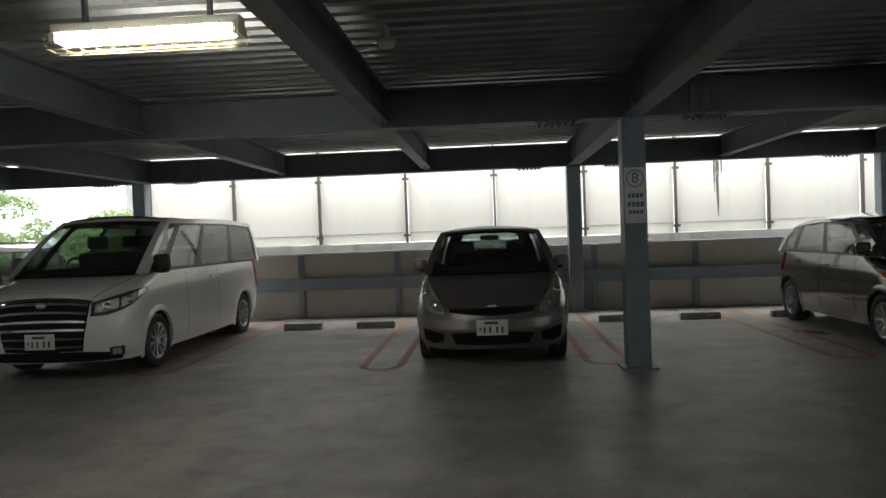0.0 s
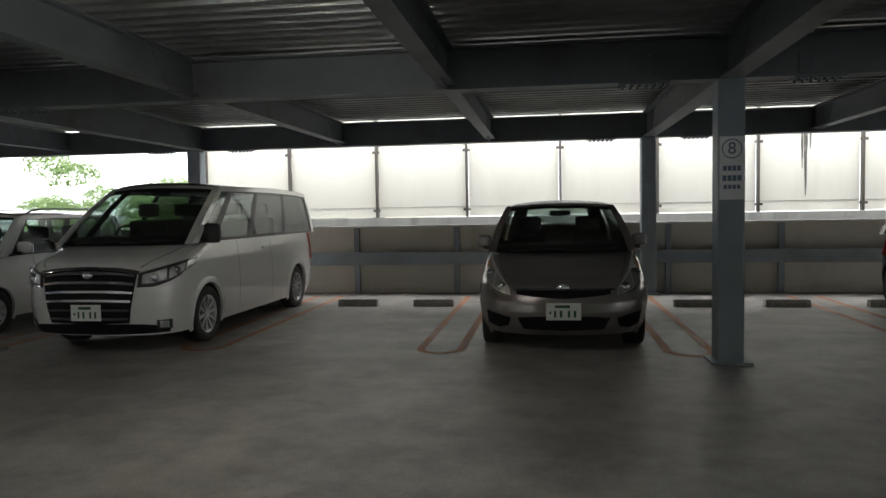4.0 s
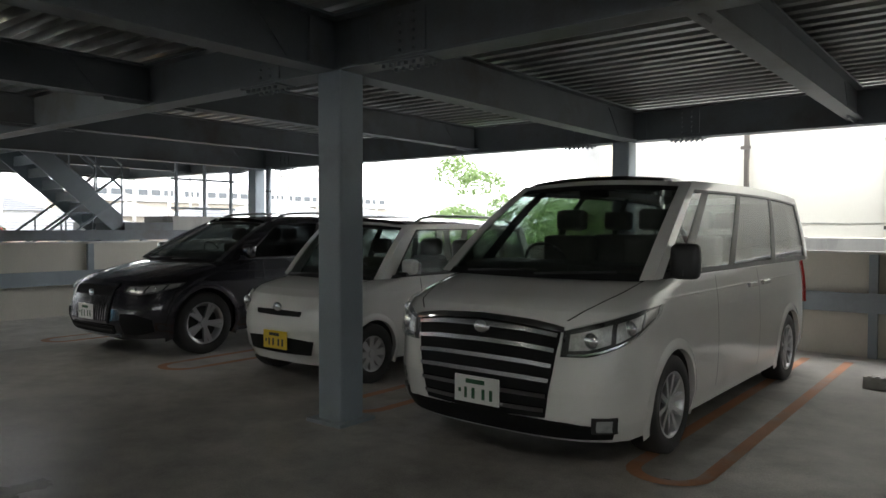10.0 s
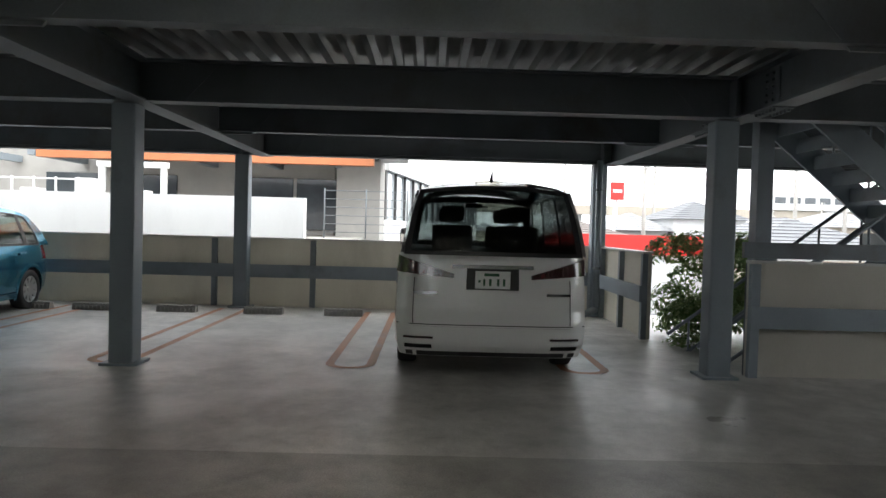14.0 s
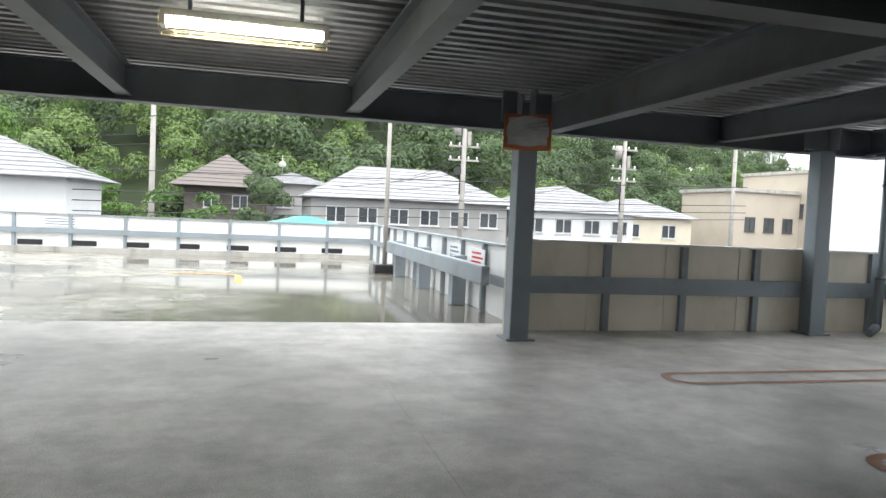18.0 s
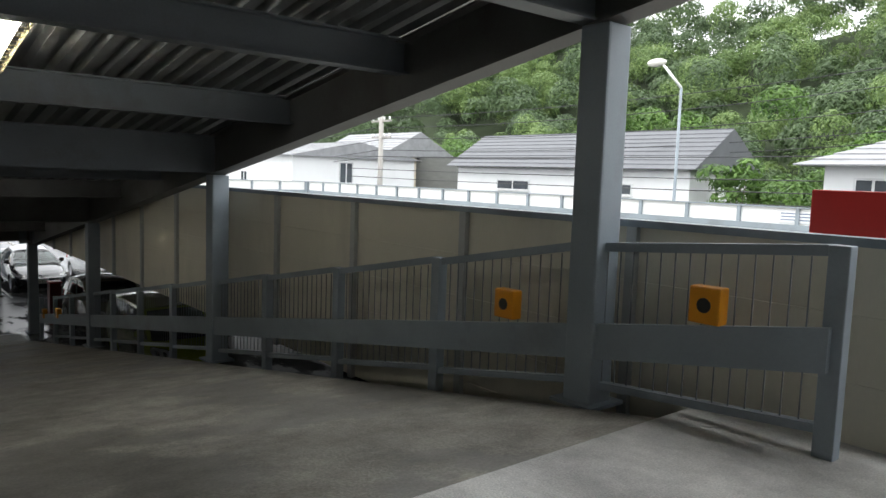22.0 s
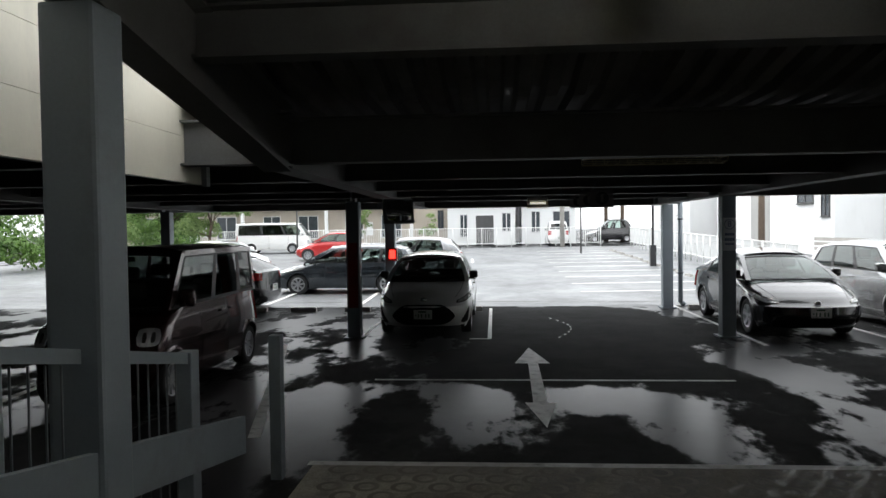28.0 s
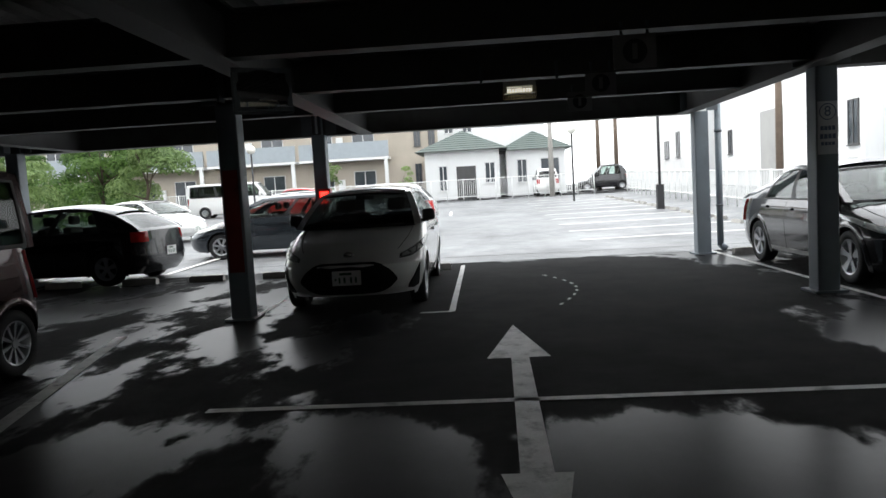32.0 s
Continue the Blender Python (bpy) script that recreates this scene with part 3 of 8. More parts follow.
def column(x, y, z0, z1, label="grey painted square steel column", knees=True):
    ob = thing("column", label, "column", group="steel columns", kind="structure", at=(x, y, z0))
    part("shaft", column_bm(0, z1 - z0), STEEL, ob)
    for dx, dy in ((0.215, 0), (-0.215, 0), (0, 0.215), (0, -0.215)) if knees else ():
        bm = bmesh.new()
        bm_box(bm, dx - 0.09 if dx else -0.012, dx + 0.09 if dx else 0.012, dy - 0.09 if dy else -0.012, dy + 0.09 if dy else 0.012, z1 - z0 + 0.01, z1 - z0 + 0.36)
        part("gusset", bm, STEEL_DARK, ob)
    return ob


for x, y in ((X_F, Y_F - 0.13), (-6.33, Y_F), (1.3, Y_F), (6.55, Y_F), (14.2, Y_F), (21.9, Y_F)):
    column(x, y, 0, BEAM)
for x in (X_F - 0.1, -6.5, 1.3, 6.55, 14.2, 21.9):
    column(x, Y_N, 0, BEAM)
for x, y in ((X_W, 7.2), (X_W, 1.22), (X_W, -3.6), (-18.0, -8.9)):
    column(x, y, 0, BEAM)
for y in (1.39, -3.45):
    column(X_F, y, 0, BEAM)
column(-13.45, -8.5, 0, BEAM)
column(-6.5, Y_RS, 0, BEAM)
for x in (-4.3, 2.08, 8.4):
    column(x, Y_RS, ramp_z(x), roof_z(x), knees=False)
for x in (-4.3, 1.15, 6.37, 11.6):
    column(x, Y_RN, ramp_z(x), roof_z(x), knees=False)
for x, y in ((14.45, Y_RS), (21.4, -2.95), (21.4, -9.45), (25.95, -9.5), (25.95, -2.95), (21.4, 2.6), (25.95, 2.6), (14.4, 2.6), (21.4, 8), (25.95, 8), (14.4, 8),
             (6.5, 2.6), (-1.0, 2.6), (6.5, 8), (-1, 8), (7.9, -2.6), (10.8, -2.4), (7, -15), (0, -15), (14.9, -15), (14.9, -21), (7, -21), (21.4, -20.9)):
    column(x, y, G, -0.76)


# ---- parapet walls: framed panels with studs and a flat crash rail ----
def parapet(name, a, b, inward, z0=0.0, height=1.17, studs=1.75, material=None, rail=(0.5, 0.72), thick=0.05, label="", first=0.0, stud_mat=None, stud_w=0.09, light_block=False):
    """Panels from a to b; inward: +1 or -1, the side of a-to-b on which studs and rail stand."""
    material, stud_mat = material or PANEL, stud_mat or STEEL
    a, b = Vector((*a, z0)), Vector((*b, z0))
    L = (b - a).length
    along = (b - a).normalized()
    side = Vector((0, 0, 1)).cross(along) * inward
    m = Matrix((along, side, Vector((0, 0, 1)))).transposed().to_4x4()
    if m.determinant() < 0:
        m = Matrix((along, side, Vector((0, 0, 1)))).transposed().to_4x4()
    m.translation = a
    ob = tagged(new(name), label or "cream panel parapet with grey steel studs and rail", "parapet wall", kind="structure")
    n = max(1, round(L / studs))
    w = L / n
    for k in range(n):
        bm = bmesh.new()
        bm_box(bm, k * w + 0.006, (k + 1) * w - 0.006, -thick, 0, 0.003, height / 2 - 0.004, m)
        bm_box(bm, k * w + 0.006, (k + 1) * w - 0.006, -thick, 0, height / 2 + 0.004, height - 0.02, m)
        bmesh.ops.recalc_face_normals(bm, faces=bm.faces)
        part("panel", bm, material, ob)
    # unseen sheet, added so that no daylight passes through the panels
    if light_block:
        bm = bmesh.new()
        bm_box(bm, 0, L, -thick - 0.018, -thick - 0.006, 0.003, height - 0.02, m)
        bmesh.ops.recalc_face_normals(bm, faces=bm.faces)
        part("light_block_sheet", bm, STEEL_DARK, ob)
    for k in range(n + 1):
        bm = bmesh.new()
        c = min(max(k * w + first, 0.05), L - 0.05)
        bm_box(bm, c - stud_w / 2, c + stud_w / 2, 0.003, 0.075, 0, height - 0.025, m)
        bmesh.ops.recalc_face_normals(bm, faces=bm.faces)
        part("stud", bm, stud_mat, ob)
    bm = bmesh.new()
    bm_box(bm, 0, L, -thick - 0.02, 0.06, height - 0.018, height + 0.008, m)
    bmesh.ops.recalc_face_normals(bm, faces=bm.faces)
    part("coping", bm, COPING if material == PANEL else stud_mat, ob)
    if rail:
        bm = bmesh.new()
        bm_box(bm, 0, L, 0.077, 0.11, rail[0], rail[1], m)
        bmesh.ops.recalc_face_normals(bm, faces=bm.faces)
        part("crash_rail", bm, stud_mat, ob)
    return ob


parapet("wall_north", (X_F, Y_N + 0.2), (X_E, Y_N + 0.2), -1, light_block=True)
parapet("wall_northwest", (X_F - 0.05, Y_F + 0.2), (X_F - 0.05, Y_N + 0.1), -1, light_block=True)
parapet("wall_notch", (X_W + 0.15, Y_F - 0.1), (X_F - 2.4, Y_F - 0.1), -1, studs=1.3)
parapet("wall_west", (X_W - 0.2, Y_RS), (X_W - 0.2, Y_F), -1)
parapet("wall_southwest", (-13.5, Y_RS + 0.2), (X_W, Y_RS + 0.2), -1, studs=1.25, first=0.25)
# plain unseen walls, added to keep daylight out of the ground level
single("shade_wall_north", box(-18.2, X_E, Y_N + 0.02, Y_N + 0.2, G, -0.25), STEEL_UNDER, "plain dark unseen wall added to keep light out of the ground level", "wall", kind="structure")
single("shade_wall_west", box(-18.4, -18.2, -21.6, Y_N + 0.2, G, -0.25), STEEL_UNDER, "plain dark unseen wall added to keep light out of the ground level", "wall", kind="structure")
single("shade_wall_south", box(-18.2, 9.0, -21.8, -21.62, G, -0.25), STEEL_UNDER, "plain dark unseen wall added to keep light out of the ground level", "wall", kind="structure")


# ---- parked cars ----
def lerp_list(pts, z):
    if z <= pts[0][0]:
        return pts[0][1]
    for (a, va), (b, vb) in zip(pts, pts[1:]):
        if z <= b:
            t = (z - a) / (b - a)
            return va + (vb - va) * t
    return pts[-1][1]


WHEELS = {}


def wheel_meshes(r, style):
    """Tyre, rim and cap meshes for a wheel whose axle runs along y and whose outer face looks to -y."""
    key = (round(r, 3), style)
    if key in WHEELS:
        return WHEELS[key]
    n, w = 28, 0.095
    rim_r = r * (0.60 if style == "steel" else 0.67)
    bm = bmesh.new()
    prof = [(rim_r * 0.97, -w * 0.80), (rim_r * 1.02, -w), (r * 0.93, -w * 1.03), (r * 0.985, -w * 0.88), (r, -w * 0.6), (r, w * 0.6), (r * 0.985, w * 0.88), (r * 0.93, w), (rim_r, w)]
    rings = [[bm.verts.new((p * math.cos(k * math.tau / n), q, p * math.sin(k * math.tau / n))) for p, q in prof] for k in range(n)]
    for k in range(n):
        for j in range(len(prof) - 1):
            f = bm.faces.new((rings[k][j], rings[k][j + 1], rings[(k + 1) % n][j + 1], rings[(k + 1) % n][j]))
            f.smooth = True
    tyre = mesh_of("tyre", bm, RUBBER)
    bm = bmesh.new()
    prof = [(rim_r * 1.0, -w * 0.98), (rim_r * 0.93, -w * 0.97), (rim_r * 0.88, -w * 0.55), (rim_r * 0.80, -w * 0.2)]
    rings = [[bm.verts.new((p * math.cos(k * math.tau / n), q, p * math.sin(k * math.tau / n))) for p, q in prof] for k in range(n)]
    for k in range(n):
        for j in range(len(prof) - 1):
            f = bm.faces.new((rings[k][j], rings[k][j + 1], rings[(k + 1) % n][j + 1], rings[(k + 1) % n][j]))
            f.smooth = True
    count = {"five": 5, "ten": 10, "steel": 8, "cover": 9, "seven": 7}[style]
    for s in range(count):
        a = s * math.tau / count
        m = Matrix.Rotation(a, 4, "Y")
        sw = {"five": 0.19, "ten": 0.085, "steel": 0.2, "cover": 0.19, "seven": 0.15}[style] * rim_r
        for da in ((0.14, -0.14) if style == "five" else (0,)):
            mm = m @ Matrix.Rotation(da, 4, "Y")
            ww = sw * (0.55 if style == "five" else 1)
            co = [(-ww * 0.7, -w * 0.78, rim_r * 0.15), (ww * 0.7, -w * 0.78, rim_r * 0.15), (ww, -w * 0.94, rim_r * 0.93), (-ww, -w * 0.94, rim_r * 0.93)]
            v = [bm.verts.new(mm @ Vector(c)) for c in co] + [bm.verts.new(mm @ Vector((c[0], c[1] + 0.03, c[2]))) for c in co]
            for q in ((3, 2, 1, 0), (0, 1, 5, 4), (1, 2, 6, 5), (2, 3, 7, 6), (3, 0, 4, 7)):
                bm.faces.new([v[i] for i in q])
    bm_tube(bm, (0, -w * 0.9, 0), (0, -w * 0.5, 0), rim_r * 0.22, 16, rim_r * 0.26)
    bmesh.ops.recalc_face_normals(bm, faces=bm.faces)
    rim = mesh_of("rim", bm, ALLOY)
    bm = bmesh.new()
    bm_tube(bm, (0, -w * 0.05, 0), (0, w * 0.6, 0), rim_r * 0.99, 24)
    hub = mesh_of("brake_drum", bm, BLACK)
    WHEELS[key] = (tyre, rim, hub)
    return WHEELS[key]


def make_car(name, label, paint, at, turn, L=4.1, W=1.69, H=1.53, wb=2.6, fo=0.78, r=0.3, belt=0.98, z0=0.19,
             front=None, rear=None, nose=0.75, nexp=2.6, tail=0.5, texp=3.2, wprof=None,
             cowl=1.0, rf=1.85, rr=0.55, dd=0.2, roofw=0.80, crown=0.06, rdrop=0.10,
             windows=((0.06, 0.40), (0.44, 0.80)), glass_side=None, glass_front=None, glass_rear=None, rim="ten",
             head=(0.52, 0.93, 0.60, 0.80, 0.03), tailp=(0.70, 0.97, 0.75, 1.15), grille=None, intake=None, fogs=None, plate=("white", 0.42), rear_plate=0.55,
             doors=(0.0,), handles=(), trim=None, sill=None, category="car", mirrors=True, rails=False, wiper=True, plate_text=None, black_pillars=True, chrome=(), rear_seats=2,
             sill_paint=None, badge=None, gate=None, tail_lens=None, upright=False, round_intake=False, lamp_exp=3.4,
             lamps=None, amber=True, bezel=None, shapes=(), grille_q=None, rwin=(0.86, 0.16, 0.90), tail_slant=None, hood=None):
    car = thing(name, label, category, group="parked cars", at=at, turn=turn)
    h = L / 2
    front = front or [(0.19, 0.14), (0.3, 0.04), (0.45, 0.0), (0.6, 0.05), (0.7, 0.16), (0.78, 0.34), (0.88, 0.66), (0.98, 1.0)]
    rear = rear or [(0.19, 0.12), (0.32, 0.02), (0.5, 0.0), (0.7, 0.03), (0.98, 0.07)]
    wprof = wprof or [(z0, 0.925), (0.3, 0.965), (0.5, 0.995), (0.65, 1.0), (0.82, 0.985), (belt, 0.945)]
    fi, ri = (lambda z: lerp_list(front, z)), (lambda z: lerp_list(rear, z))
    hw = lambda z: W / 2 * lerp_list(wprof, z)

    def pf(s, z, off=0.0):
        s = max(-0.9999, min(0.9999, s))
        return Vector((h - fi(z) - nose * (1 - (1 - abs(s) ** nexp) ** (1 / nexp)) + off, s * (hw(z) + off), z))

    def pr(s, z, off=0.0):
        s = max(-0.9999, min(0.9999, s))
        return Vector((-h + ri(z) + tail * (1 - (1 - abs(s) ** texp) ** (1 / texp)) - off, s * (hw(z) + off), z))

    def ps(x, z, sg, off=0.0):
        """The flank at a place along the car, bent in with the ends."""
        y = hw(z)
        d = h - fi(z) - x
        if d < nose:
            y *= max(0.0, 1 - max(0.0, 1 - max(d, 0) / nose) ** nexp) ** (1 / nexp)
        d = x + h - ri(z)
        if d < tail:
            y *= max(0.0, 1 - max(0.0, 1 - max(d, 0) / tail) ** texp) ** (1 / texp)
        return Vector((x, sg * (y + off), z))

    # body shell
    bm = bmesh.new()
    zs = sorted(set([z0, belt] + [z for z, _ in front if z0 < z < belt] + [z0 + (belt - z0) * k / 16 for k in range(17)]))
    m = 11
    rings = []
    for z in zs:
        pts = []
        for k in range(m + 1):
            a = -math.pi / 2 + math.pi * k / m
            pts.append(pf(math.copysign(abs(math.sin(a)) ** (2 / nexp), math.sin(a)), z))
        xa, xb = pts[-1].x, -h + ri(z) + tail
        for k in range(1, 26):
            pts.append(Vector((xa + (xb - xa) * k / 26, hw(z), z)))
        for k in range(m + 1):
            a = math.pi / 2 - math.pi * k / m
            pts.append(pr(math.copysign(abs(math.sin(a)) ** (2 / texp), math.sin(a)), z))
        for k in range(1, 26):
            pts.append(Vector((xb + (xa - xb) * k / 26, -hw(z), z)))
        rings.append([bm.verts.new(p) for p in pts])
    cnt = len(rings[0])
    for a, b in zip(rings, rings[1:]):
        for k in range(cnt):
            f = bm.faces.new((a[k], a[(k + 1) % cnt], b[(k + 1) % cnt], b[k]))
            f.smooth = True
    bm.faces.new(rings[0][::-1]).material_index = 1
    bm.faces.new(rings[-1]).material_index = 1
    bmesh.ops.recalc_face_normals(bm, faces=bm.faces)
    body = part("body", bm, [paint, CABIN], car)
    cut = bmesh.new()
    xf, xr = h - fo, h - fo - wb
    for x in (xf, xr):
        for sg in (1, -1):
            bm_tube(cut, (x, sg * (W / 2 - 0.30), r + 0.005), (x, sg * (W / 2 + 0.1), r + 0.005), r * 1.13, 28)
    cutter = new("cutter", mesh_of("cutter", cut, CABIN))
    cutter.matrix_basis = car.matrix_basis
    mod = body.modifiers.new("arches", "BOOLEAN")
    mod.operation, mod.object, mod.solver = "DIFFERENCE", cutter, "EXACT"
    bpy.context.view_layer.update()
    done = bpy.data.meshes.new_from_object(body.evaluated_get(bpy.context.evaluated_depsgraph_get()))
    body.modifiers.clear()
    body.data = done
    bpy.data.objects.remove(cutter)
    b2 = bmesh.new()
    b2.from_mesh(done)
    for f in b2.faces:
        f.smooth = True
        c = f.calc_center_median()
        for x in (xf, xr):
            rad = math.hypot(c.x - x, c.z - r)
            if rad < r * 1.15 and abs(c.y) < W / 2 - 0.01 and abs(abs(c.y) - W / 2) < 0.32 and (abs(f.normal.y) < 0.5 or rad < r * 1.05):
                f.material_index = 1
    sharpen(b2, 32)
    b2.to_mesh(done)
    b2.free()
    # wheels
    tyre, rimm, hub = wheel_meshes(r, rim)
    for x in (xf, xr):
        for sg in (1, -1):
            wh = new("wheel")
            wh.parent = car
            wh.matrix_basis = pose(x, sg * (W / 2 - 0.115), r, 0, random.uniform(0, 90), 180 if sg > 0 else 0)
            share("tyre", tyre, Matrix(), wh)
            share("rim", rimm, Matrix(), wh)
            share("brake_drum", hub, Matrix(), wh)

    # patches that lie on the body
    def patch(nm, fn, s0, s1, lo, hi, off, material, nu=8, nv=3, lab="", par=None):
        bm = bmesh.new()
        rows = []
        for j in range(-1, nv + 2):
            row = []
            for i in range(-1, nu + 2):
                edge = j in (-1, nv + 1) or i in (-1, nu + 1)
                u, v = min(max(i, 0), nu) / nu, min(max(j, 0), nv) / nv
                s = s0 + (s1 - s0) * u
                a, b = (lo(u) if callable(lo) else lo), (hi(u) if callable(hi) else hi)
                row.append(fn(s, a + (b - a) * v, -0.004 if edge else off))
            rows.append(row)
        bm_grid(bm, rows)
        bmesh.ops.recalc_face_normals(bm, faces=bm.faces)
        return part(nm, bm, material, par or car, lab, smooth=True)

    def skin(q, z, off=0.0):
        """The front end by angle: q 0 at the middle, 1 where the flank begins, past 1 metres along the flank."""
        def at(qq, zz):
            a_ = abs(qq)
            if a_ <= 1:
                c_, s_ = max(math.cos(a_ * math.pi / 2), 0.0), math.sin(a_ * math.pi / 2)
                return Vector((h - fi(zz) - nose * (1 - c_ ** (2 / nexp)), math.copysign(s_ ** (2 / nexp) * hw(zz), qq), zz))
            return Vector((h - fi(zz) - nose - (a_ - 1), math.copysign(hw(zz), qq), zz))
        p = at(q, z)
        nn = (at(q + 0.01, z) - at(q - 0.01, z)).cross(at(q, z + 0.01) - at(q, z - 0.01)).normalized()
        if nn.x + nn.y * math.copysign(0.5, q) < 0:
            nn = -nn
        return p + nn * off

    def along(pts, u):
        f = u * (len(pts) - 1)
        k = min(int(f), len(pts) - 2)
        (q0, za), (q1, zb) = pts[k], pts[k + 1]
        return q0 + (q1 - q0) * (f - k), za + (zb - za) * (f - k)

    def shape(nm, low, high, off, material, sg=1, span=(0, 1, 0, 1), nu=14, nv=5, par=None, lab=""):
        """A raised piece between a lower and an upper edge drawn on the front end."""
        bm = bmesh.new()
        rows = []
        for j in range(-1, nv + 2):
            row = []
            for i in range(-1, nu + 2):
                edge = j in (-1, nv + 1) or i in (-1, nu + 1)
                u = span[0] + (span[1] - span[0]) * min(max(i, 0), nu) / nu
                v = span[2] + (span[3] - span[2]) * min(max(j, 0), nv) / nv
                (qa, za), (qb, zb) = along(low, u), along(high, u)
                row.append(skin(sg * (qa + (qb - qa) * v), za + (zb - za) * v, -0.004 if edge else off))
            rows.append(row)
        bm_grid(bm, rows)
        bmesh.ops.recalc_face_normals(bm, faces=bm.faces)
        return part(nm, bm, material, par or car, lab, smooth=True)

    for nm, low, high, off, mt, both in shapes:
        for sg in (1, -1) if both else (1,):
            shape(nm, low, high, off, mt, sg)
    if grille_q:
        low, high, bars, mt, thick = grille_q
        o = shape("grille", low, high, 0.008, GRILLE, nu=24, nv=8)
        for k in range(bars):
            v = (k + 0.6) / bars
            shape("grille_bar", low, high, 0.024, mt, span=(0.015, 0.985, v - thick, v + thick), nu=24, nv=2, par=o)
    if hood:
        for sg in (1, -1):
            for (qa, za), (qb, zb) in zip(hood, hood[1:]):
                shape("bonnet_seam", [(qa - 0.006, za), (qb - 0.006, zb)], [(qa + 0.006, za + 0.002), (qb + 0.006, zb + 0.002)], 0.002, BLACK, sg, nu=8, nv=1)
    # raised lips round the wheel arches
    for x in (xf, xr):
        for sg in (1, -1):
            bm = bmesh.new()
            bm_grid(bm, [[ps(x + r * k_ * math.cos(t), r + 0.005 + r * k_ * math.sin(t), sg, o_) for k_, o_ in ((1.112, -0.03), (1.112, 0.010), (1.16, 0.013), (1.24, 0.007), (1.33, -0.001))]
                         for t in [math.radians(-22 + 224 * i / 26) for i in range(27)]])
            bmesh.ops.recalc_face_normals(bm, faces=bm.faces)
            part("wheel_arch", bm, paint, car, smooth=True)
    for sg in (1, -1):
        if lamps:
            low, high = lamps
            o = shape("headlight", low, high, 0.005, bezel or LAMP_SILVER, sg, nu=18, nv=8)
            for u0, u1, v0, v1, mt in ((0.06, 0.42, 0.22, 0.82, LAMP_CHROME), (0.47, 0.74, 0.18, 0.80, LAMP_CHROME), (0.78, 0.95, 0.15, 0.85, LENS_O if amber else LAMP_CHROME), (0.05, 0.93, 0.03, 0.10, CHROME)):
                shape("reflector", low, high, 0.011, mt, sg, (u0, u1, v0, v1), nu=6, nv=4, par=o)
            for u in (0.24, 0.60):
                (qa, za), (qb, zb) = along(low, u), along(high, u)
                c, rad = skin(sg * (qa + qb) / 2, (za + zb) / 2, 0.004), min(0.055, (zb - za) * 0.33)
                bm = bmesh.new()
                bmesh.ops.create_uvsphere(bm, u_segments=16, v_segments=10, radius=rad, matrix=Matrix.Translation(c) @ Matrix.Diagonal((0.45, 0.9, 0.9, 1)))
                part("projector", bm, CHROME, o, smooth=True)
            cover = shape("lens", low, high, 0.026, LAMP_GLASS, sg, nu=18, nv=8, par=o)
            cover.visible_shadow = False
        else:
            s0, s1, a, b, rise = head
            mid, half_z = (a + b) / 2, (b - a) / 2
            oval = lambda u, k: (1 - abs(2 * u - 1) ** lamp_exp) ** (1 / lamp_exp) * k
            up = lambda u: mid + rise * u * (1.0 + 0.6 * u)
            o = patch("headlight", pf, sg * s0, sg * s1, lambda u: up(u) - oval(u, half_z), lambda u: up(u) + oval(u, half_z), 0.012, GRILLE, 16, 6)
            patch("lens", pf, sg * (s0 + 0.006), sg * (s1 - 0.006), lambda u: up(u) - oval(u, half_z - 0.005), lambda u: up(u) + oval(u, half_z - 0.005), 0.02, LENS_W, 16, 6, par=o)
            # a dark projector and a bright reflector inside the lamp
            for q, mt in ((0.36, CHROME), (0.7, CHROME)):
                c, z = s0 + (s1 - s0) * q, up(q)
                e, dz = 0.07 * (s1 - s0) + 0.008, (b - a) * (0.26 if mt != GRILLE else 0.15)
                patch("reflector", pf, sg * (c - e), sg * (c + e), lambda u: z - dz * oval(u, 1), lambda u: z + dz * oval(u, 1), 0.024, mt, 8, 4, par=o)
        s0, s1, a, b = tailp
        ta, tb = tail_slant or (0.0, 0.0)
        patch("tail_light", pr, sg * s0, sg * s1, (lambda u, a_=a: a_ + ta * u), (lambda u, b_=min(b, belt - 0.01): b_ + tb * u), 0.014, tail_lens or LENS_R, 8, 5)
    if grille:
        s1, a, b, bars, mt = grille
        o = patch("grille", pf, -s1, s1, a, b, 0.010, GRILLE, 24, 8)
        for k in range(bars if not upright else 0):
            z = a + (b - a) * (k + 0.5) / bars
            patch("grille_bar", pf, -s1 * 0.97, s1 * 0.97, z - 0.0065, z + 0.0065, 0.020, mt, 24, 1, par=o)
        if upright:
            for k in range(bars):
                c = s1 * (2 * (k + 0.5) / bars - 1) * 0.95
                patch("grille_bar", pf, c - 0.008, c + 0.008, a + 0.02, b - 0.02, 0.016, mt, 1, 3, par=o)
            for lo, hi in ((a - 0.01, a + 0.015), (b - 0.015, b + 0.01)):
                patch("grille_frame", pf, -s1 * 0.98, s1 * 0.98, lo, hi, 0.02, mt, 12, 1, par=o)
    if intake:
        s1, a, b = intake
        arch = lambda u: (1 - abs(2 * u - 1) ** 2.6) if round_intake else 1.0
        o = patch("air_intake", pf, -s1, s1, (lambda u: a + (b - a) * 0.22 * (1 - arch(u))), (lambda u: b - (b - a) * 0.5 * (1 - arch(u))), 0.012, GRILLE, 24, 6)
        patch("intake_bar", pf, -s1 * 0.96, s1 * 0.96, (a + b) / 2 - 0.01, (a + b) / 2 + 0.01, 0.020, CABIN, 24, 1, par=o)
    for s0, s1, a, b, mt in chrome:
        patch("trim_strip", pf, s0, s1, a, b, 0.016, mt, 10, 1)
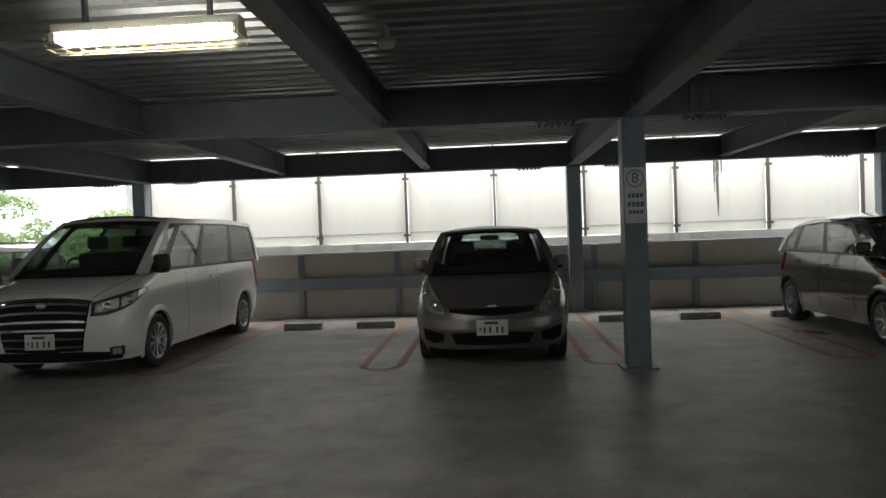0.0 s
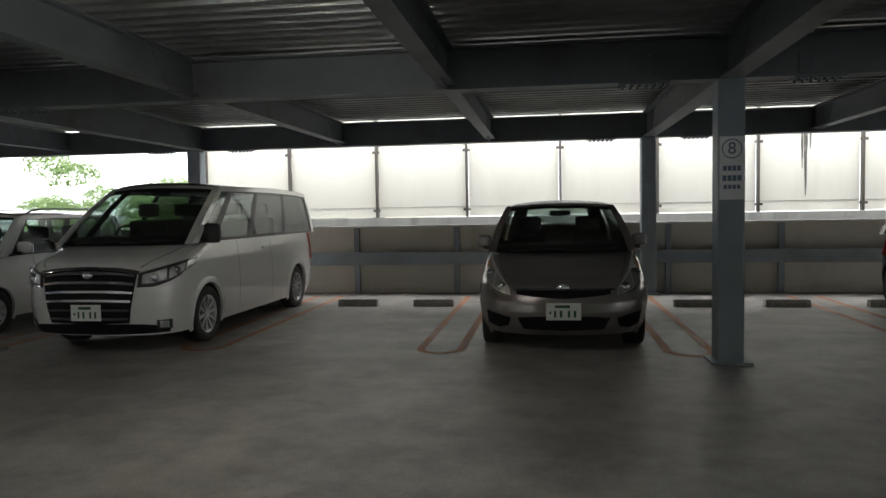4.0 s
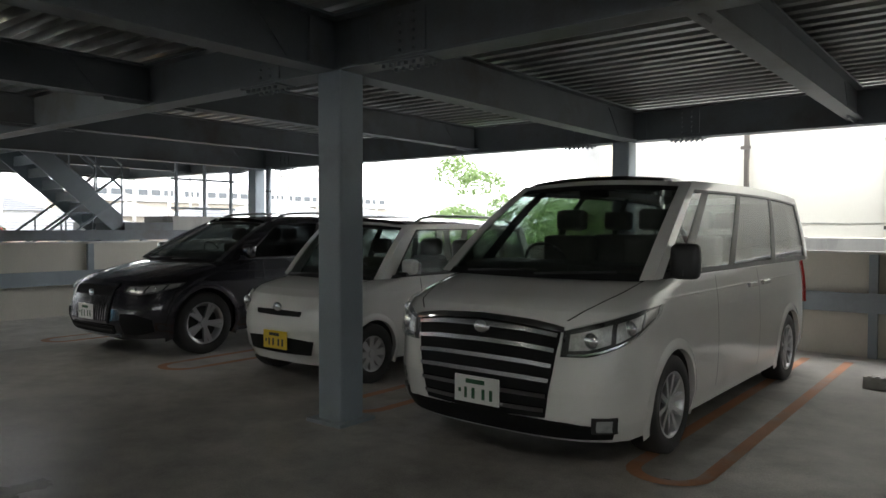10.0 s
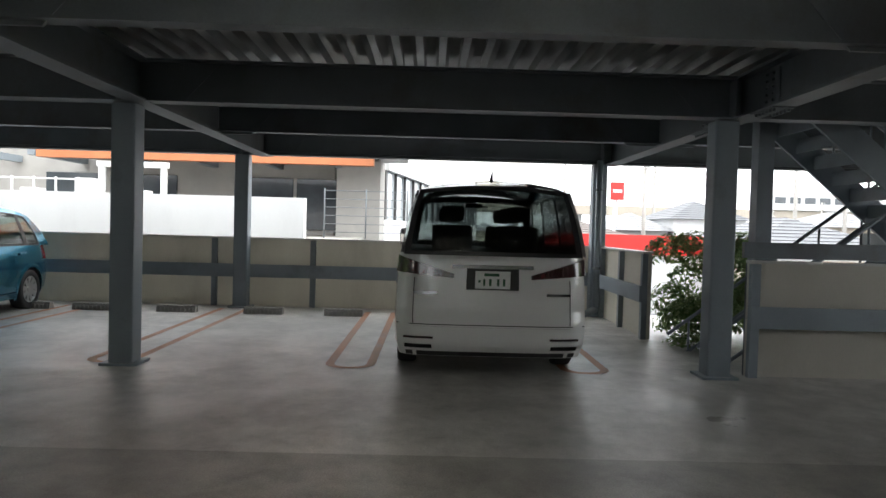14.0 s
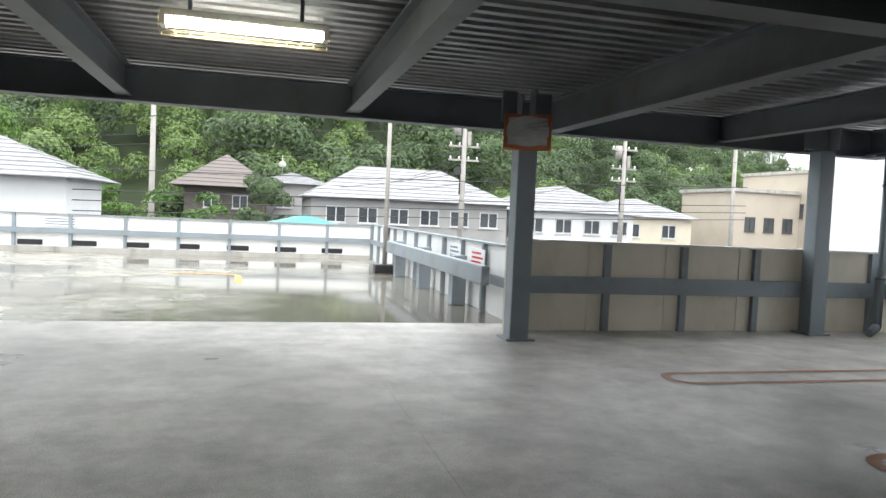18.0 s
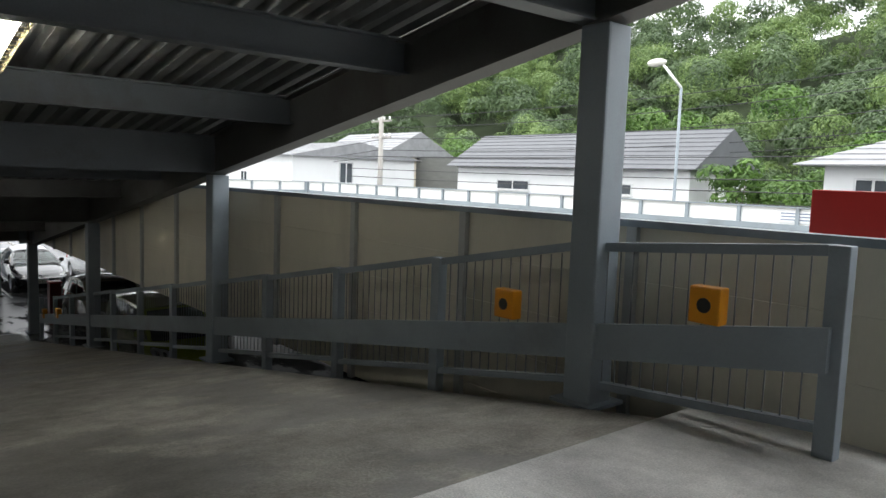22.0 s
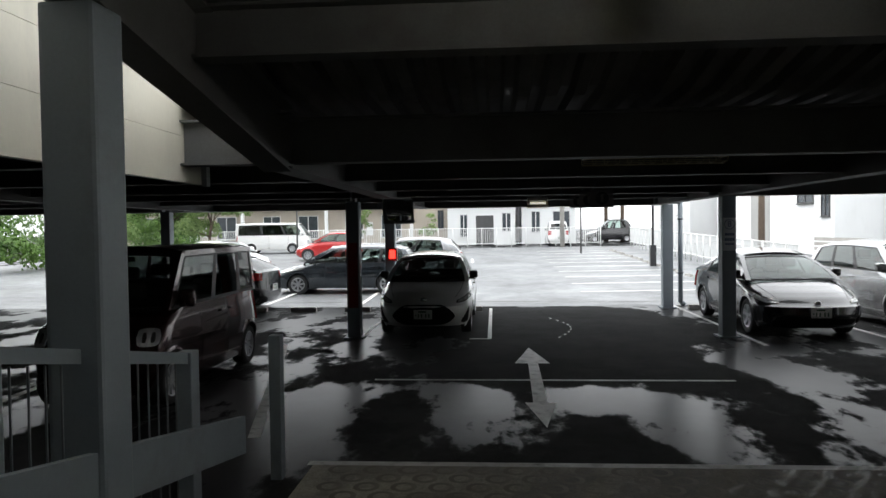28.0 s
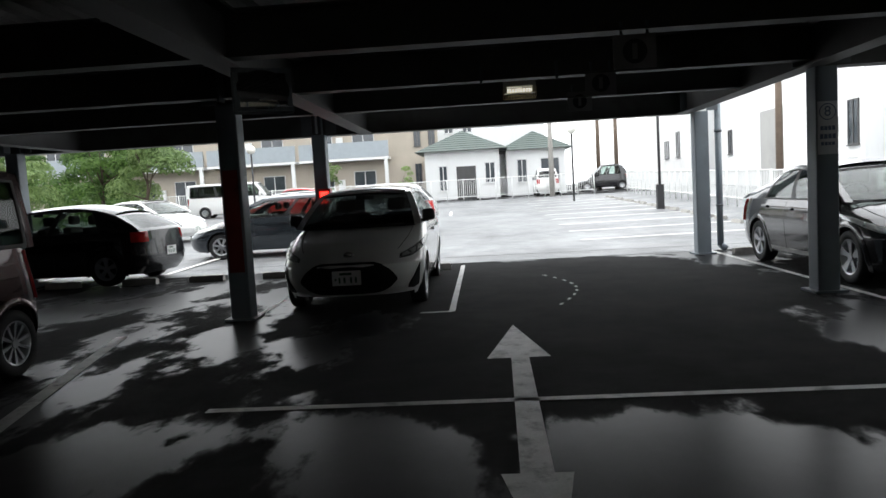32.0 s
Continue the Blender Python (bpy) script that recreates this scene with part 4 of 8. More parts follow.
    if fogs:
        s0, s1, a, b = fogs
        for sg in (1, -1):
            o = patch("fog_lamp", pf, sg * s0, sg * s1, a, b, 0.008, BLACK, 5, 3)
            c = (s0 + s1) / 2
            patch("lens", pf, sg * (c - 0.04), sg * (c + 0.04), (a + b) / 2 - 0.035, (a + b) / 2 + 0.035, 0.015, LENS_W, 4, 3, par=o)
    if badge:
        p = pf(0, badge, 0.0)
        bm = bmesh.new()
        bmesh.ops.create_uvsphere(bm, u_segments=14, v_segments=8, radius=1, matrix=pose(p.x + 0.012, 0, badge) @ Matrix.Diagonal((0.018, 0.06, 0.042, 1)))
        part("badge", bm, CHROME, car, smooth=True)
    # number plates with bars for the writing
    pw = PLATE_Y if plate[0] == "yellow" else PLATE_W
    ink = INK if plate[0] == "yellow" else INK_G
    for end, z in ((1, plate[1]), (-1, rear_plate)):
        p = pf(0, z) if end > 0 else pr(0, z)
        if end > 0 and (grille_q or shapes):
            p.x += 0.022
        o = part("number_plate", box(p.x + end * 0.008 - 0.004, p.x + end * 0.008 + 0.004, -0.165, 0.165, z - 0.0825, z + 0.0825, bevel=0.003), pw, car)
        xx = p.x + end * 0.008
        for y0, y1, za, zb in ((-0.08, 0.06, 0.035, 0.062), (-0.135, -0.115, -0.025, 0.0), (-0.09, -0.07, -0.055, 0.01), (-0.035, -0.012, -0.055, 0.01), (0.04, 0.062, -0.055, 0.01), (0.095, 0.118, -0.055, 0.01)):
            part("plate_bar", box(min(xx + end * 0.0042, xx + end * 0.0052), max(xx + end * 0.0042, xx + end * 0.0052), *sorted((end * y0, end * y1)), z + za, z + zb), ink, o)
    # greenhouse
    hwb, hwr = hw(belt) - 0.015, W / 2 * roofw
    zr = H - crown
    xa0, xa1, xd0, xd1 = h - cowl, h - rf, -h + dd, -h + rr
    wid = lambda v: hwb + (hwr - hwb) * (0.62 * v + 0.38 * abs(v) ** 2.6)
    ax = lambda v: xa0 + (xa1 - xa0) * (0.84 * v + 0.16 * abs(v) ** 2.4)
    dx = lambda v: xd0 + (xd1 - xd0) * max(v, 0.0) ** 1.3
    xm, half = (xa1 + xd1) / 2, (xa1 - xd1) / 2

    def top(x):
        q = (x - xm) / half
        return zr - (rdrop * 0.35 * q ** 2 if q > 0 else rdrop * q ** 2)

    def side(u, v, sg, off=0.0):
        x = ax(v) + (dx(v) - ax(v)) * u
        return Vector((x, sg * (wid(v) + off), belt - 0.004 + (top(ax(1) + (dx(1) - ax(1)) * u) - belt) * v))

    def pane(nm, fn, u0, u1, v0, v1, off, material, nu=6, nv=5, lab=""):
        bm = bmesh.new()
        for o2 in (off, off - 0.012):
            bm_grid(bm, [[fn(u0 + (u1 - u0) * i / nu, v0 + (v1 - v0) * j / nv, o2) for i in range(nu + 1)] for j in range(nv + 1)])
        bmesh.ops.recalc_face_normals(bm, faces=bm.faces)
        return part(nm, bm, material, car, lab)

    gs, gf, gr = glass_side or CARGLASS, glass_front or CLEARGLASS, glass_rear or DARKGLASS
    edges = [0.0] + [e for w_ in windows for e in w_[:2]] + [1.0]
    for sg in (1, -1):
        fn = lambda u, v, off: side(u, v, sg, off)
        for w_ in windows:
            o = pane("side_window", fn, w_[0], w_[1], 0.05, 0.90, -0.004, w_[2] if len(w_) > 2 else gs)
            o.visible_shadow = False
        for k in range(0, len(edges), 2):
            if edges[k + 1] - edges[k] > 0.004:
                inner = 0 < k < len(edges) - 2 and black_pillars
                pane("pillar", fn, edges[k], edges[k + 1], 0.0, 0.93, 0.0, BLACK if inner else paint, 3, 5)
        pane("window_rail", fn, 0.0, 1.0, 0.89, 1.0, 0.002, paint, 16, 2)
        pane("window_trim", fn, edges[1], edges[-2], 0.872, 0.902, 0.005, BLACK, 14, 1)
        for e_ in (edges[1], edges[-2]):
            pane("window_trim", fn, max(e_ - 0.006, 0.0), e_ + 0.006, 0.03, 0.90, 0.004, BLACK, 1, 6)
        pane("belt_moulding", fn, edges[1] * 0.7, edges[-2], -0.005, 0.06, 0.006, BLACK, 14, 2)
    wsf = lambda s, v, off: Vector((ax(v) + 0.13 * (1 - s * s) * (1 - 0.35 * v) + off, s * (wid(v) - 0.02), belt - 0.01 + (top(ax(1)) + crown * (1 - s * s) * 0.6 - belt) * v))
    o = pane("windshield", wsf, -0.985, 0.985, 0.0, 0.985, 0.0, gf, 12, 6)
    o.visible_shadow = False
    rwf = lambda s, v, off: Vector((dx(v) - 0.07 * (1 - s * s) * (1 - 0.4 * v) - off, s * (wid(v) - 0.02), belt - 0.01 + (top(dx(1)) + crown * (1 - s * s) * 0.6 - belt) * v))
    rs, rv0, rv1 = rwin
    o = pane("rear_window", rwf, -rs, rs, rv0, rv1, 0.0, gr, 12, 5)
    o.visible_shadow = False
    pane("tailgate_frame", rwf, -0.985, 0.985, rv1 - 0.01, 1.0, 0.002, gate or paint, 12, 2)
    pane("tailgate_frame", rwf, -0.985, 0.985, 0.0, rv0 + 0.01, 0.002, gate or paint, 12, 2)
    pane("tailgate_frame", rwf, -0.985, -rs + 0.01, rv0, rv1, 0.002, gate or paint, 3, 4)
    pane("tailgate_frame", rwf, rs - 0.01, 0.985, rv0, rv1, 0.002, gate or paint, 3, 4)
    # windscreen pillars and header in body colour, with a black edge on the glass
    for sg in (1, -1):
        bm = bmesh.new()
        for dep in (0.0, -0.02):
            bm_grid(bm, [[wsf(sg * 0.925, j / 8, 0.006 + dep), side(0.0, j / 8, sg, 0.006 + dep) + Vector((0.008, 0, 0)), side(0.032, j / 8, sg, 0.007 + dep)] for j in range(9)])
        bmesh.ops.recalc_face_normals(bm, faces=bm.faces)
        part("windscreen_pillar", bm, paint, car, smooth=True)
    pane("roof_header", wsf, -0.96, 0.96, 0.945, 1.0, 0.006, paint, 14, 2)
    pane("glass_border", wsf, -0.93, 0.93, 0.89, 0.95, 0.003, GRILLE, 14, 1)
    pane("glass_border", wsf, -0.95, 0.95, -0.01, 0.05, 0.004, GRILLE, 14, 1)
    # roof panel
    bm = bmesh.new()
    rows = []
    for i in range(15):
        u = i / 14
        row = []
        for j in range(13):
            s = -1 + 2 * j / 12
            x = ax(1) + (dx(1) - ax(1)) * u
            bulge = 0.085 * (1 - s * s) * (1 - u) ** 6 - 0.042 * (1 - s * s) * u ** 6
            row.append(Vector((x + bulge, s * (hwr + 0.004), top(x) + crown * (1 - abs(s) ** 2.2) - (0.02 if abs(s) == 1 else 0))))
        rows.append(row)
    bm_grid(bm, rows)
    bm_grid(bm, [[p - Vector((0, 0, 0.03)) for p in row] for row in rows])
    bmesh.ops.recalc_face_normals(bm, faces=bm.faces)
    part("roof", bm, paint, car)
    if rails:
        for sg in (1, -1):
            bm = bmesh.new()
            pts = [Vector((xm + half * q * 0.9, sg * (hwr - 0.06), top(xm + half * q * 0.9) + 0.075 * (1 - q ** 8))) for q in [k / 6 - 1 for k in range(13)]]
            rows = [[p + Vector((0, 0.018 * math.cos(t * math.tau / 8), 0.014 * math.sin(t * math.tau / 8))) for t in range(9)] for p in pts]
            bm_grid(bm, rows)
            bmesh.ops.recalc_face_normals(bm, faces=bm.faces)
            part("roof_rail", bm, ALLOY, car)
    # seams, handles, sills, mirrors, wipers
    for sg in (1, -1):
        for x in doors:
            bm = bmesh.new()
            bm_grid(bm, [[ps(x + dxx, z0 + 0.1 + (belt - z0 - 0.12) * j / 10, sg, 0.0035) for dxx in (-0.004, 0.004)] for j in range(11)])
            part("door_seam", bm, BLACK, car)
        for x, z in handles:
            p = ps(x, z, sg)
            part("door_handle", box(p.x - 0.10, p.x + 0.10, *sorted((p.y - sg * 0.01, p.y + sg * 0.028)), z - 0.017, z + 0.017, bevel=0.008), paint, car)
        if sill:
            bm = bmesh.new()
            bm_grid(bm, [[ps(xr + r * 1.2 + (wb - r * 2.4) * i / 8, z0 + 0.005 + sill * j / 3, sg, 0.02) for i in range(9)] for j in range(4)])
            part("side_sill", bm, sill_paint or BLACK, car)
        bm = bmesh.new()
        x1, x2 = h - nose - 0.25, -h + tail + 0.1
        bm_grid(bm, [[ps(x1 + (x2 - x1) * i / 16, belt - 0.135 + 0.012 * j, sg, 0.0025 if j == 1 else -0.001) for i in range(17)] for j in range(3)])
        part("crease", bm, paint, car)
        if mirrors:
            big = 1.0 + 0.55 * max(0.0, H - 1.55) / 0.3
            bm = box(-0.055, 0.055, -0.082, 0.082, -0.075, 0.075, pose(xa0 - 0.33, sg * (hwb + 0.075), belt + 0.10, 0, 0, sg * 10) @ Matrix.Diagonal((1, big ** 0.3, big, 1)), bevel=0.05)
            mi = part("door_mirror", bm, BLACK if mirrors == "black" else paint, car, smooth=True)
            part("mirror_stalk", box(xa0 - 0.33, xa0 - 0.27, *sorted((sg * (hwb - 0.03), sg * (hwb + 0.08))), belt + 0.01, belt + 0.05), BLACK, mi)
            part("mirror_glass", box(xa0 - 0.393, xa0 - 0.389, *sorted((sg * (hwb + 0.02), sg * (hwb + 0.155))), belt + 0.03, belt + 0.14), MIRROR, mi)
    if wiper:
        for y0, y1 in ((-0.55, 0.05), (0.05, 0.60)):
            a, b = wsf(y0 / hwb, 0.03, 0.02), wsf(y1 / hwb, 0.07, 0.025)
            part("wiper", tube(a, b, 0.008, 6), BLACK, car)
    # cabin: dashboard and seats
    part("dashboard", box(xa0 - 0.65, xa0 - 0.15, -hwb + 0.08, hwb - 0.08, belt - 0.02, belt + 0.07, bevel=0.04), CABIN, car)
    for row in range(rear_seats):
        xs_ = xa0 - 1.05 - row * 0.88
        for y in (-0.36, 0.36):
            st = part("seat", box(xs_ - 0.13, xs_ + 0.03, y - 0.22, y + 0.22, belt - 0.02, belt + 0.13 + (H - 1.5) * 0.35, bevel=0.05), SEAT, car, smooth=True)
            zz = belt + 0.17 + (H - 1.5) * 0.35
            part("headrest", box(xs_ - 0.13, xs_ - 0.03, y - 0.13, y + 0.13, zz, zz + 0.17, bevel=0.045), SEAT, st, smooth=True)
    bm = bmesh.new()
    c0 = Vector((xa0 - 0.72, -0.36, belt + 0.04))
    ring = [c0 + Vector((0.07 * math.sin(k * math.tau / 18), 0.18 * math.cos(k * math.tau / 18), 0.15 * math.sin(k * math.tau / 18))) for k in range(18)]
    for k in range(18):
        bm_tube(bm, ring[k], ring[(k + 1) % 18], 0.014, 5)
    part("steering_wheel", bm, BLACK, car)
    part("rear_view_mirror", box(xa1 + 0.12, xa1 + 0.15, -0.12, 0.12, zr - 0.13, zr - 0.07, bevel=0.01), BLACK, car)
    if trim:
        trim(car, patch, pf, pr, ps, h, W, belt)
    return car


SILVER_WHITE = car_paint("pearl_white_paint", (0.79, 0.79, 0.78), 0.0)
WHITE_CAR = car_paint("white_car_paint", (0.80, 0.80, 0.79), 0.0)
BROWN_GREY = car_paint("brown_grey_metallic_paint", (0.235, 0.212, 0.205), 0.45, 0.34)
DARK_GREY = car_paint("dark_grey_metallic_paint", (0.11, 0.108, 0.105), 0.5)
BLACK_CAR = car_paint("black_car_paint", (0.012, 0.012, 0.014), 0.1, 0.22)
NAVY_CAR = car_paint("black_violet_car_paint", (0.016, 0.014, 0.022), 0.2, 0.22)
BLUE_CAR = car_paint("turquoise_blue_car_paint", (0.022, 0.25, 0.40), 0.85, 0.23)
MAROON = car_paint("dark_brown_red_paint", (0.055, 0.022, 0.022), 0.5)
GREY_CAR = car_paint("blue_grey_car_paint", (0.045, 0.055, 0.065), 0.55)
SILVER = car_paint("silver_car_paint", (0.48, 0.49, 0.50), 0.75)
OLIVE = car_paint("yellow_green_car_paint", (0.30, 0.36, 0.05), 0.3)
OLIVE_BEIGE = car_paint("olive_beige_car_paint", (0.26, 0.25, 0.17), 0.4)
RED_CAR = car_paint("red_car_paint", (0.45, 0.02, 0.02), 0.2)


def one_box(belt, nose_z, cowl, steep=0.1):
    """A front profile: bumper, then a bonnet that rises to the windscreen."""
    return [(0.19, 0.15), (0.28, 0.05), (0.42, 0.0), (0.55, 0.015), (nose_z - 0.10, 0.05 + steep * 0.3), (nose_z, 0.13 + steep), (nose_z + (belt - nose_z) * 0.3, 0.13 + steep + (cowl - 0.2 - steep) * 0.22),
            (nose_z + (belt - nose_z) * 0.65, 0.13 + steep + (cowl - 0.2 - steep) * 0.58), (belt, cowl - 0.05)]


def large_van_rear(car, patch, pf, pr, ps, h, W, belt):
    """Tailgate and bumper details of the tall white minivan."""
    for sg in (1, -1):
        patch("rear_reflector", pr, sg * 0.60, sg * 0.90, 0.385, 0.405, 0.006, LENS_SMOKE, 4, 1)
        patch("bumper_slot", pr, sg * 0.62, sg * 0.90, 0.29, 0.33, 0.005, GRILLE, 4, 1)
        patch("tailgate_seam", pr, sg * 0.80, sg * 0.806, 0.53, 0.95, 0.003, BLACK, 1, 8)
        patch("badge_bar", pr, sg * 0.56, sg * 0.80, 0.80, 0.825, 0.006, DARK_CHROME, 4, 1)
    patch("plate_recess", pr, -0.27, 0.27, 0.85, 1.05, 0.004, CABIN, 8, 2)
    patch("chrome_garnish", pr, -0.42, 0.42, 1.05, 1.085, 0.014, DARK_CHROME, 10, 1)
    patch("bumper_seam", pr, -0.97, 0.97, 0.515, 0.523, 0.003, BLACK, 12, 1)
    patch("bumper_ledge", pr, -0.80, 0.80, 0.46, 0.50, 0.012, WHITE_CAR, 12, 2)
    patch("lower_valance", pr, -0.9, 0.9, 0.215, 0.26, 0.004, BLACK, 10, 1)
    part("aerial", tube((-h + 0.55, 0, 1.90), (-h + 0.45, 0, 1.99), 0.02, 6, 0.006), BLACK, car)


make_car("compact_hatchback", "brown-grey compact hatchback with rounded nose parked against the wall", BROWN_GREY, (-0.18, 9.5, 0), -90,
         L=4.02, W=1.69, H=1.535, wb=2.6, fo=0.80, belt=0.97, front=[(0.19, 0.15), (0.28, 0.05), (0.42, 0.0), (0.52, 0.008), (0.60, 0.035), (0.68, 0.10), (0.76, 0.22), (0.84, 0.42), (0.91, 0.66), (0.97, 0.93)], cowl=0.95, rf=1.72, rr=0.36, dd=0.10, roofw=0.73, rdrop=0.03, nose=0.62, nexp=2.5,
         lamps=([(0.36, 0.585), (0.45, 0.585), (0.58, 0.625), (0.70, 0.72), (0.80, 0.87)], [(0.36, 0.64), (0.45, 0.74), (0.58, 0.85), (0.70, 0.92), (0.80, 0.945)]), rwin=(0.68, 0.40, 0.93),
         shapes=(("grille", [(-0.30, 0.60), (-0.12, 0.575), (0, 0.56), (0.12, 0.575), (0.30, 0.60)], [(-0.30, 0.63), (-0.12, 0.635), (0, 0.64), (0.12, 0.635), (0.30, 0.63)], 0.008, GRILLE, False),
                 ("trim_strip", [(-0.33, 0.627), (0, 0.632), (0.33, 0.627)], [(-0.33, 0.643), (0, 0.648), (0.33, 0.643)], 0.016, CHROME, False),
                 ("air_intake", [(-0.26, 0.265), (0, 0.25), (0.26, 0.265)], [(-0.30, 0.375), (0, 0.40), (0.30, 0.375)], 0.008, GRILLE, False),
                 ("side_intake", [(0.40, 0.29), (0.52, 0.265), (0.68, 0.30)], [(0.37, 0.37), (0.52, 0.40), (0.68, 0.425)], 0.008, GRILLE, True)),
         head=None, grille=None, intake=None, fogs=None, plate=("white", 0.445), hood=[(0.42, 0.75), (0.52, 0.86), (0.60, 0.965)], doors=(0.55, -0.35), handles=((-0.22, 0.83), (-1.1, 0.84)),
         windows=((0.10, 0.44), (0.47, 0.80)), rim="seven", badge=0.66, glass_rear=CARGLASS, mirrors=True)
make_car("minivan", "pearl white tall minivan with chrome barred grille parked nose out", SILVER_WHITE, (-4.95, 9.6, 0), -90.5,
         L=4.70, W=1.735, H=1.84, wb=2.85, fo=0.92, r=0.315, belt=1.12, z0=0.2,
         front=[(0.2, 0.10), (0.3, 0.03), (0.5, 0.0), (0.7, 0.012), (0.86, 0.04), (0.95, 0.11), (1.01, 0.26), (1.07, 0.46), (1.12, 0.66)], lamp_exp=7, cowl=0.67, rf=1.62, rr=0.12, dd=0.03, roofw=0.80, crown=0.05, rdrop=0.05, nose=0.5, nexp=2.9,
         rear=[(0.2, 0.1), (0.32, 0.01), (0.5, 0.0), (1.12, 0.03)], wprof=[(0.2, 0.95), (0.35, 0.985), (0.6, 1.0), (0.9, 0.99), (1.12, 0.955)],
         lamps=([(0.325, 0.70), (0.5, 0.705), (0.7, 0.755), (0.9, 0.825), (1.06, 0.92)], [(0.335, 0.845), (0.5, 0.885), (0.7, 0.925), (0.9, 0.955), (1.06, 0.97)]), amber=False, bezel=LAMP_BEZEL,
         grille_q=([(-0.245, 0.34), (0, 0.33), (0.245, 0.34)], [(-0.32, 0.85), (-0.16, 0.875), (0, 0.885), (0.16, 0.875), (0.32, 0.85)], 6, DARK_CHROME, 0.024),
         shapes=(("trim_strip", [(-0.34, 0.835), (-0.16, 0.86), (0, 0.87), (0.16, 0.86), (0.34, 0.835)], [(-0.34, 0.86), (-0.16, 0.888), (0, 0.90), (0.16, 0.888), (0.34, 0.86)], 0.022, CHROME, False),
                 ("lower_grille", [(-0.66, 0.225), (0, 0.215), (0.66, 0.225)], [(-0.70, 0.295), (-0.3, 0.325), (0, 0.33), (0.3, 0.325), (0.70, 0.295)], 0.007, GRILLE, False)),
         hood=[(0.34, 0.90), (0.47, 0.99), (0.56, 1.05), (0.62, 1.115)],
         head=None, grille=None, intake=None, fogs=(0.80, 0.93, 0.26, 0.36), plate=("white", 0.45), doors=(0.62, -0.42), handles=((-0.22, 0.98), (-0.60, 0.98)),
         windows=((0.0, 0.10), (0.14, 0.36), (0.39, 0.66, DARKGLASS), (0.69, 0.97, DARKGLASS)), rim="ten", tailp=(0.80, 0.985, 0.70, 1.11), glass_rear=DARKGLASS, badge=0.83, rear_seats=3, mirrors="black")
make_car("kei_car", "rounded white kei car with roof rails and a yellow plate", WHITE_CAR, (-7.72, 9.62, 0), -90,
         L=3.4, W=1.475, H=1.53, wb=2.49, fo=0.52, r=0.275, belt=0.95, front=[(0.19, 0.08), (0.3, 0.02), (0.5, 0.0), (0.70, 0.02), (0.80, 0.07), (0.86, 0.17), (0.91, 0.38), (0.95, 0.62)], cowl=0.66, rf=1.14, rr=0.2, dd=0.06, roofw=0.84, rdrop=0.03, nose=0.40, nexp=2.9,
         lamps=([(0.50 + 0.115 * -math.cos(math.pi * k / 10), 0.71 - 0.10 * math.sin(math.pi * k / 10)) for k in range(11)], [(0.50 + 0.115 * -math.cos(math.pi * k / 10), 0.712 + 0.10 * math.sin(math.pi * k / 10)) for k in range(11)]), amber=False,
         shapes=(("grille", [(-0.17, 0.625), (0, 0.62), (0.17, 0.625)], [(-0.18, 0.67), (0, 0.675), (0.18, 0.67)], 0.010, GRILLE, False), ("air_intake", [(-0.30, 0.29), (0, 0.28), (0.30, 0.29)], [(-0.33, 0.41), (0, 0.43), (0.33, 0.41)], 0.008, GRILLE, False)),
         hood=[(0.42, 0.80), (0.50, 0.88), (0.56, 0.945)],
         head=None, grille=None, intake=None, plate=("yellow", 0.40), doors=(0.5, -0.42), handles=((-0.28, 0.80), (-1.1, 0.8)), windows=((0.07, 0.43), (0.47, 0.74), (0.78, 0.94)), rim="steel", rails=True, badge=0.70, glass_rear=CARGLASS)
make_car("suv", "black compact sport utility vehicle with alloy wheels beside the wall", NAVY_CAR, (-10.42, 9.72, 0), -90,
         L=4.48, W=1.85, H=1.60, wb=2.68, fo=0.88, r=0.35, belt=1.04, z0=0.22, front=one_box(1.04, 0.84, 1.12, 0.07), cowl=1.12, rf=1.95, rr=0.62, dd=0.18, roofw=0.70, rdrop=0.14, nose=0.6, nexp=2.8,
         lamps=([(0.33, 0.72), (0.5, 0.695), (0.7, 0.72), (0.92, 0.775)], [(0.33, 0.785), (0.5, 0.795), (0.7, 0.81), (0.92, 0.82)]), amber=False, bezel=LAMP_BEZEL,
         shapes=(("side_intake", [(0.36, 0.28), (0.5, 0.27), (0.72, 0.31)], [(0.34, 0.50), (0.5, 0.50), (0.72, 0.44)], 0.008, GRILLE, True), ("trim_strip", [(-0.30, 0.255), (0, 0.25), (0.30, 0.255)], [(-0.30, 0.275), (0, 0.27), (0.30, 0.275)], 0.014, ALLOY, False)),
         hood=[(0.36, 0.86), (0.5, 0.95), (0.60, 1.03)], badge=0.70,
         head=None, grille=(0.44, 0.40, 0.80, 18, DARK_CHROME), upright=True, intake=(0.5, 0.27, 0.36), plate=("white", 0.50), doors=(0.55, -0.45), handles=((-0.3, 0.90), (-1.2, 0.92)), windows=((0.10, 0.42), (0.45, 0.72), (0.75, 0.9)), rim="five", rails=True, glass_side=DARKGLASS, glass_rear=DARKGLASS, chrome=())
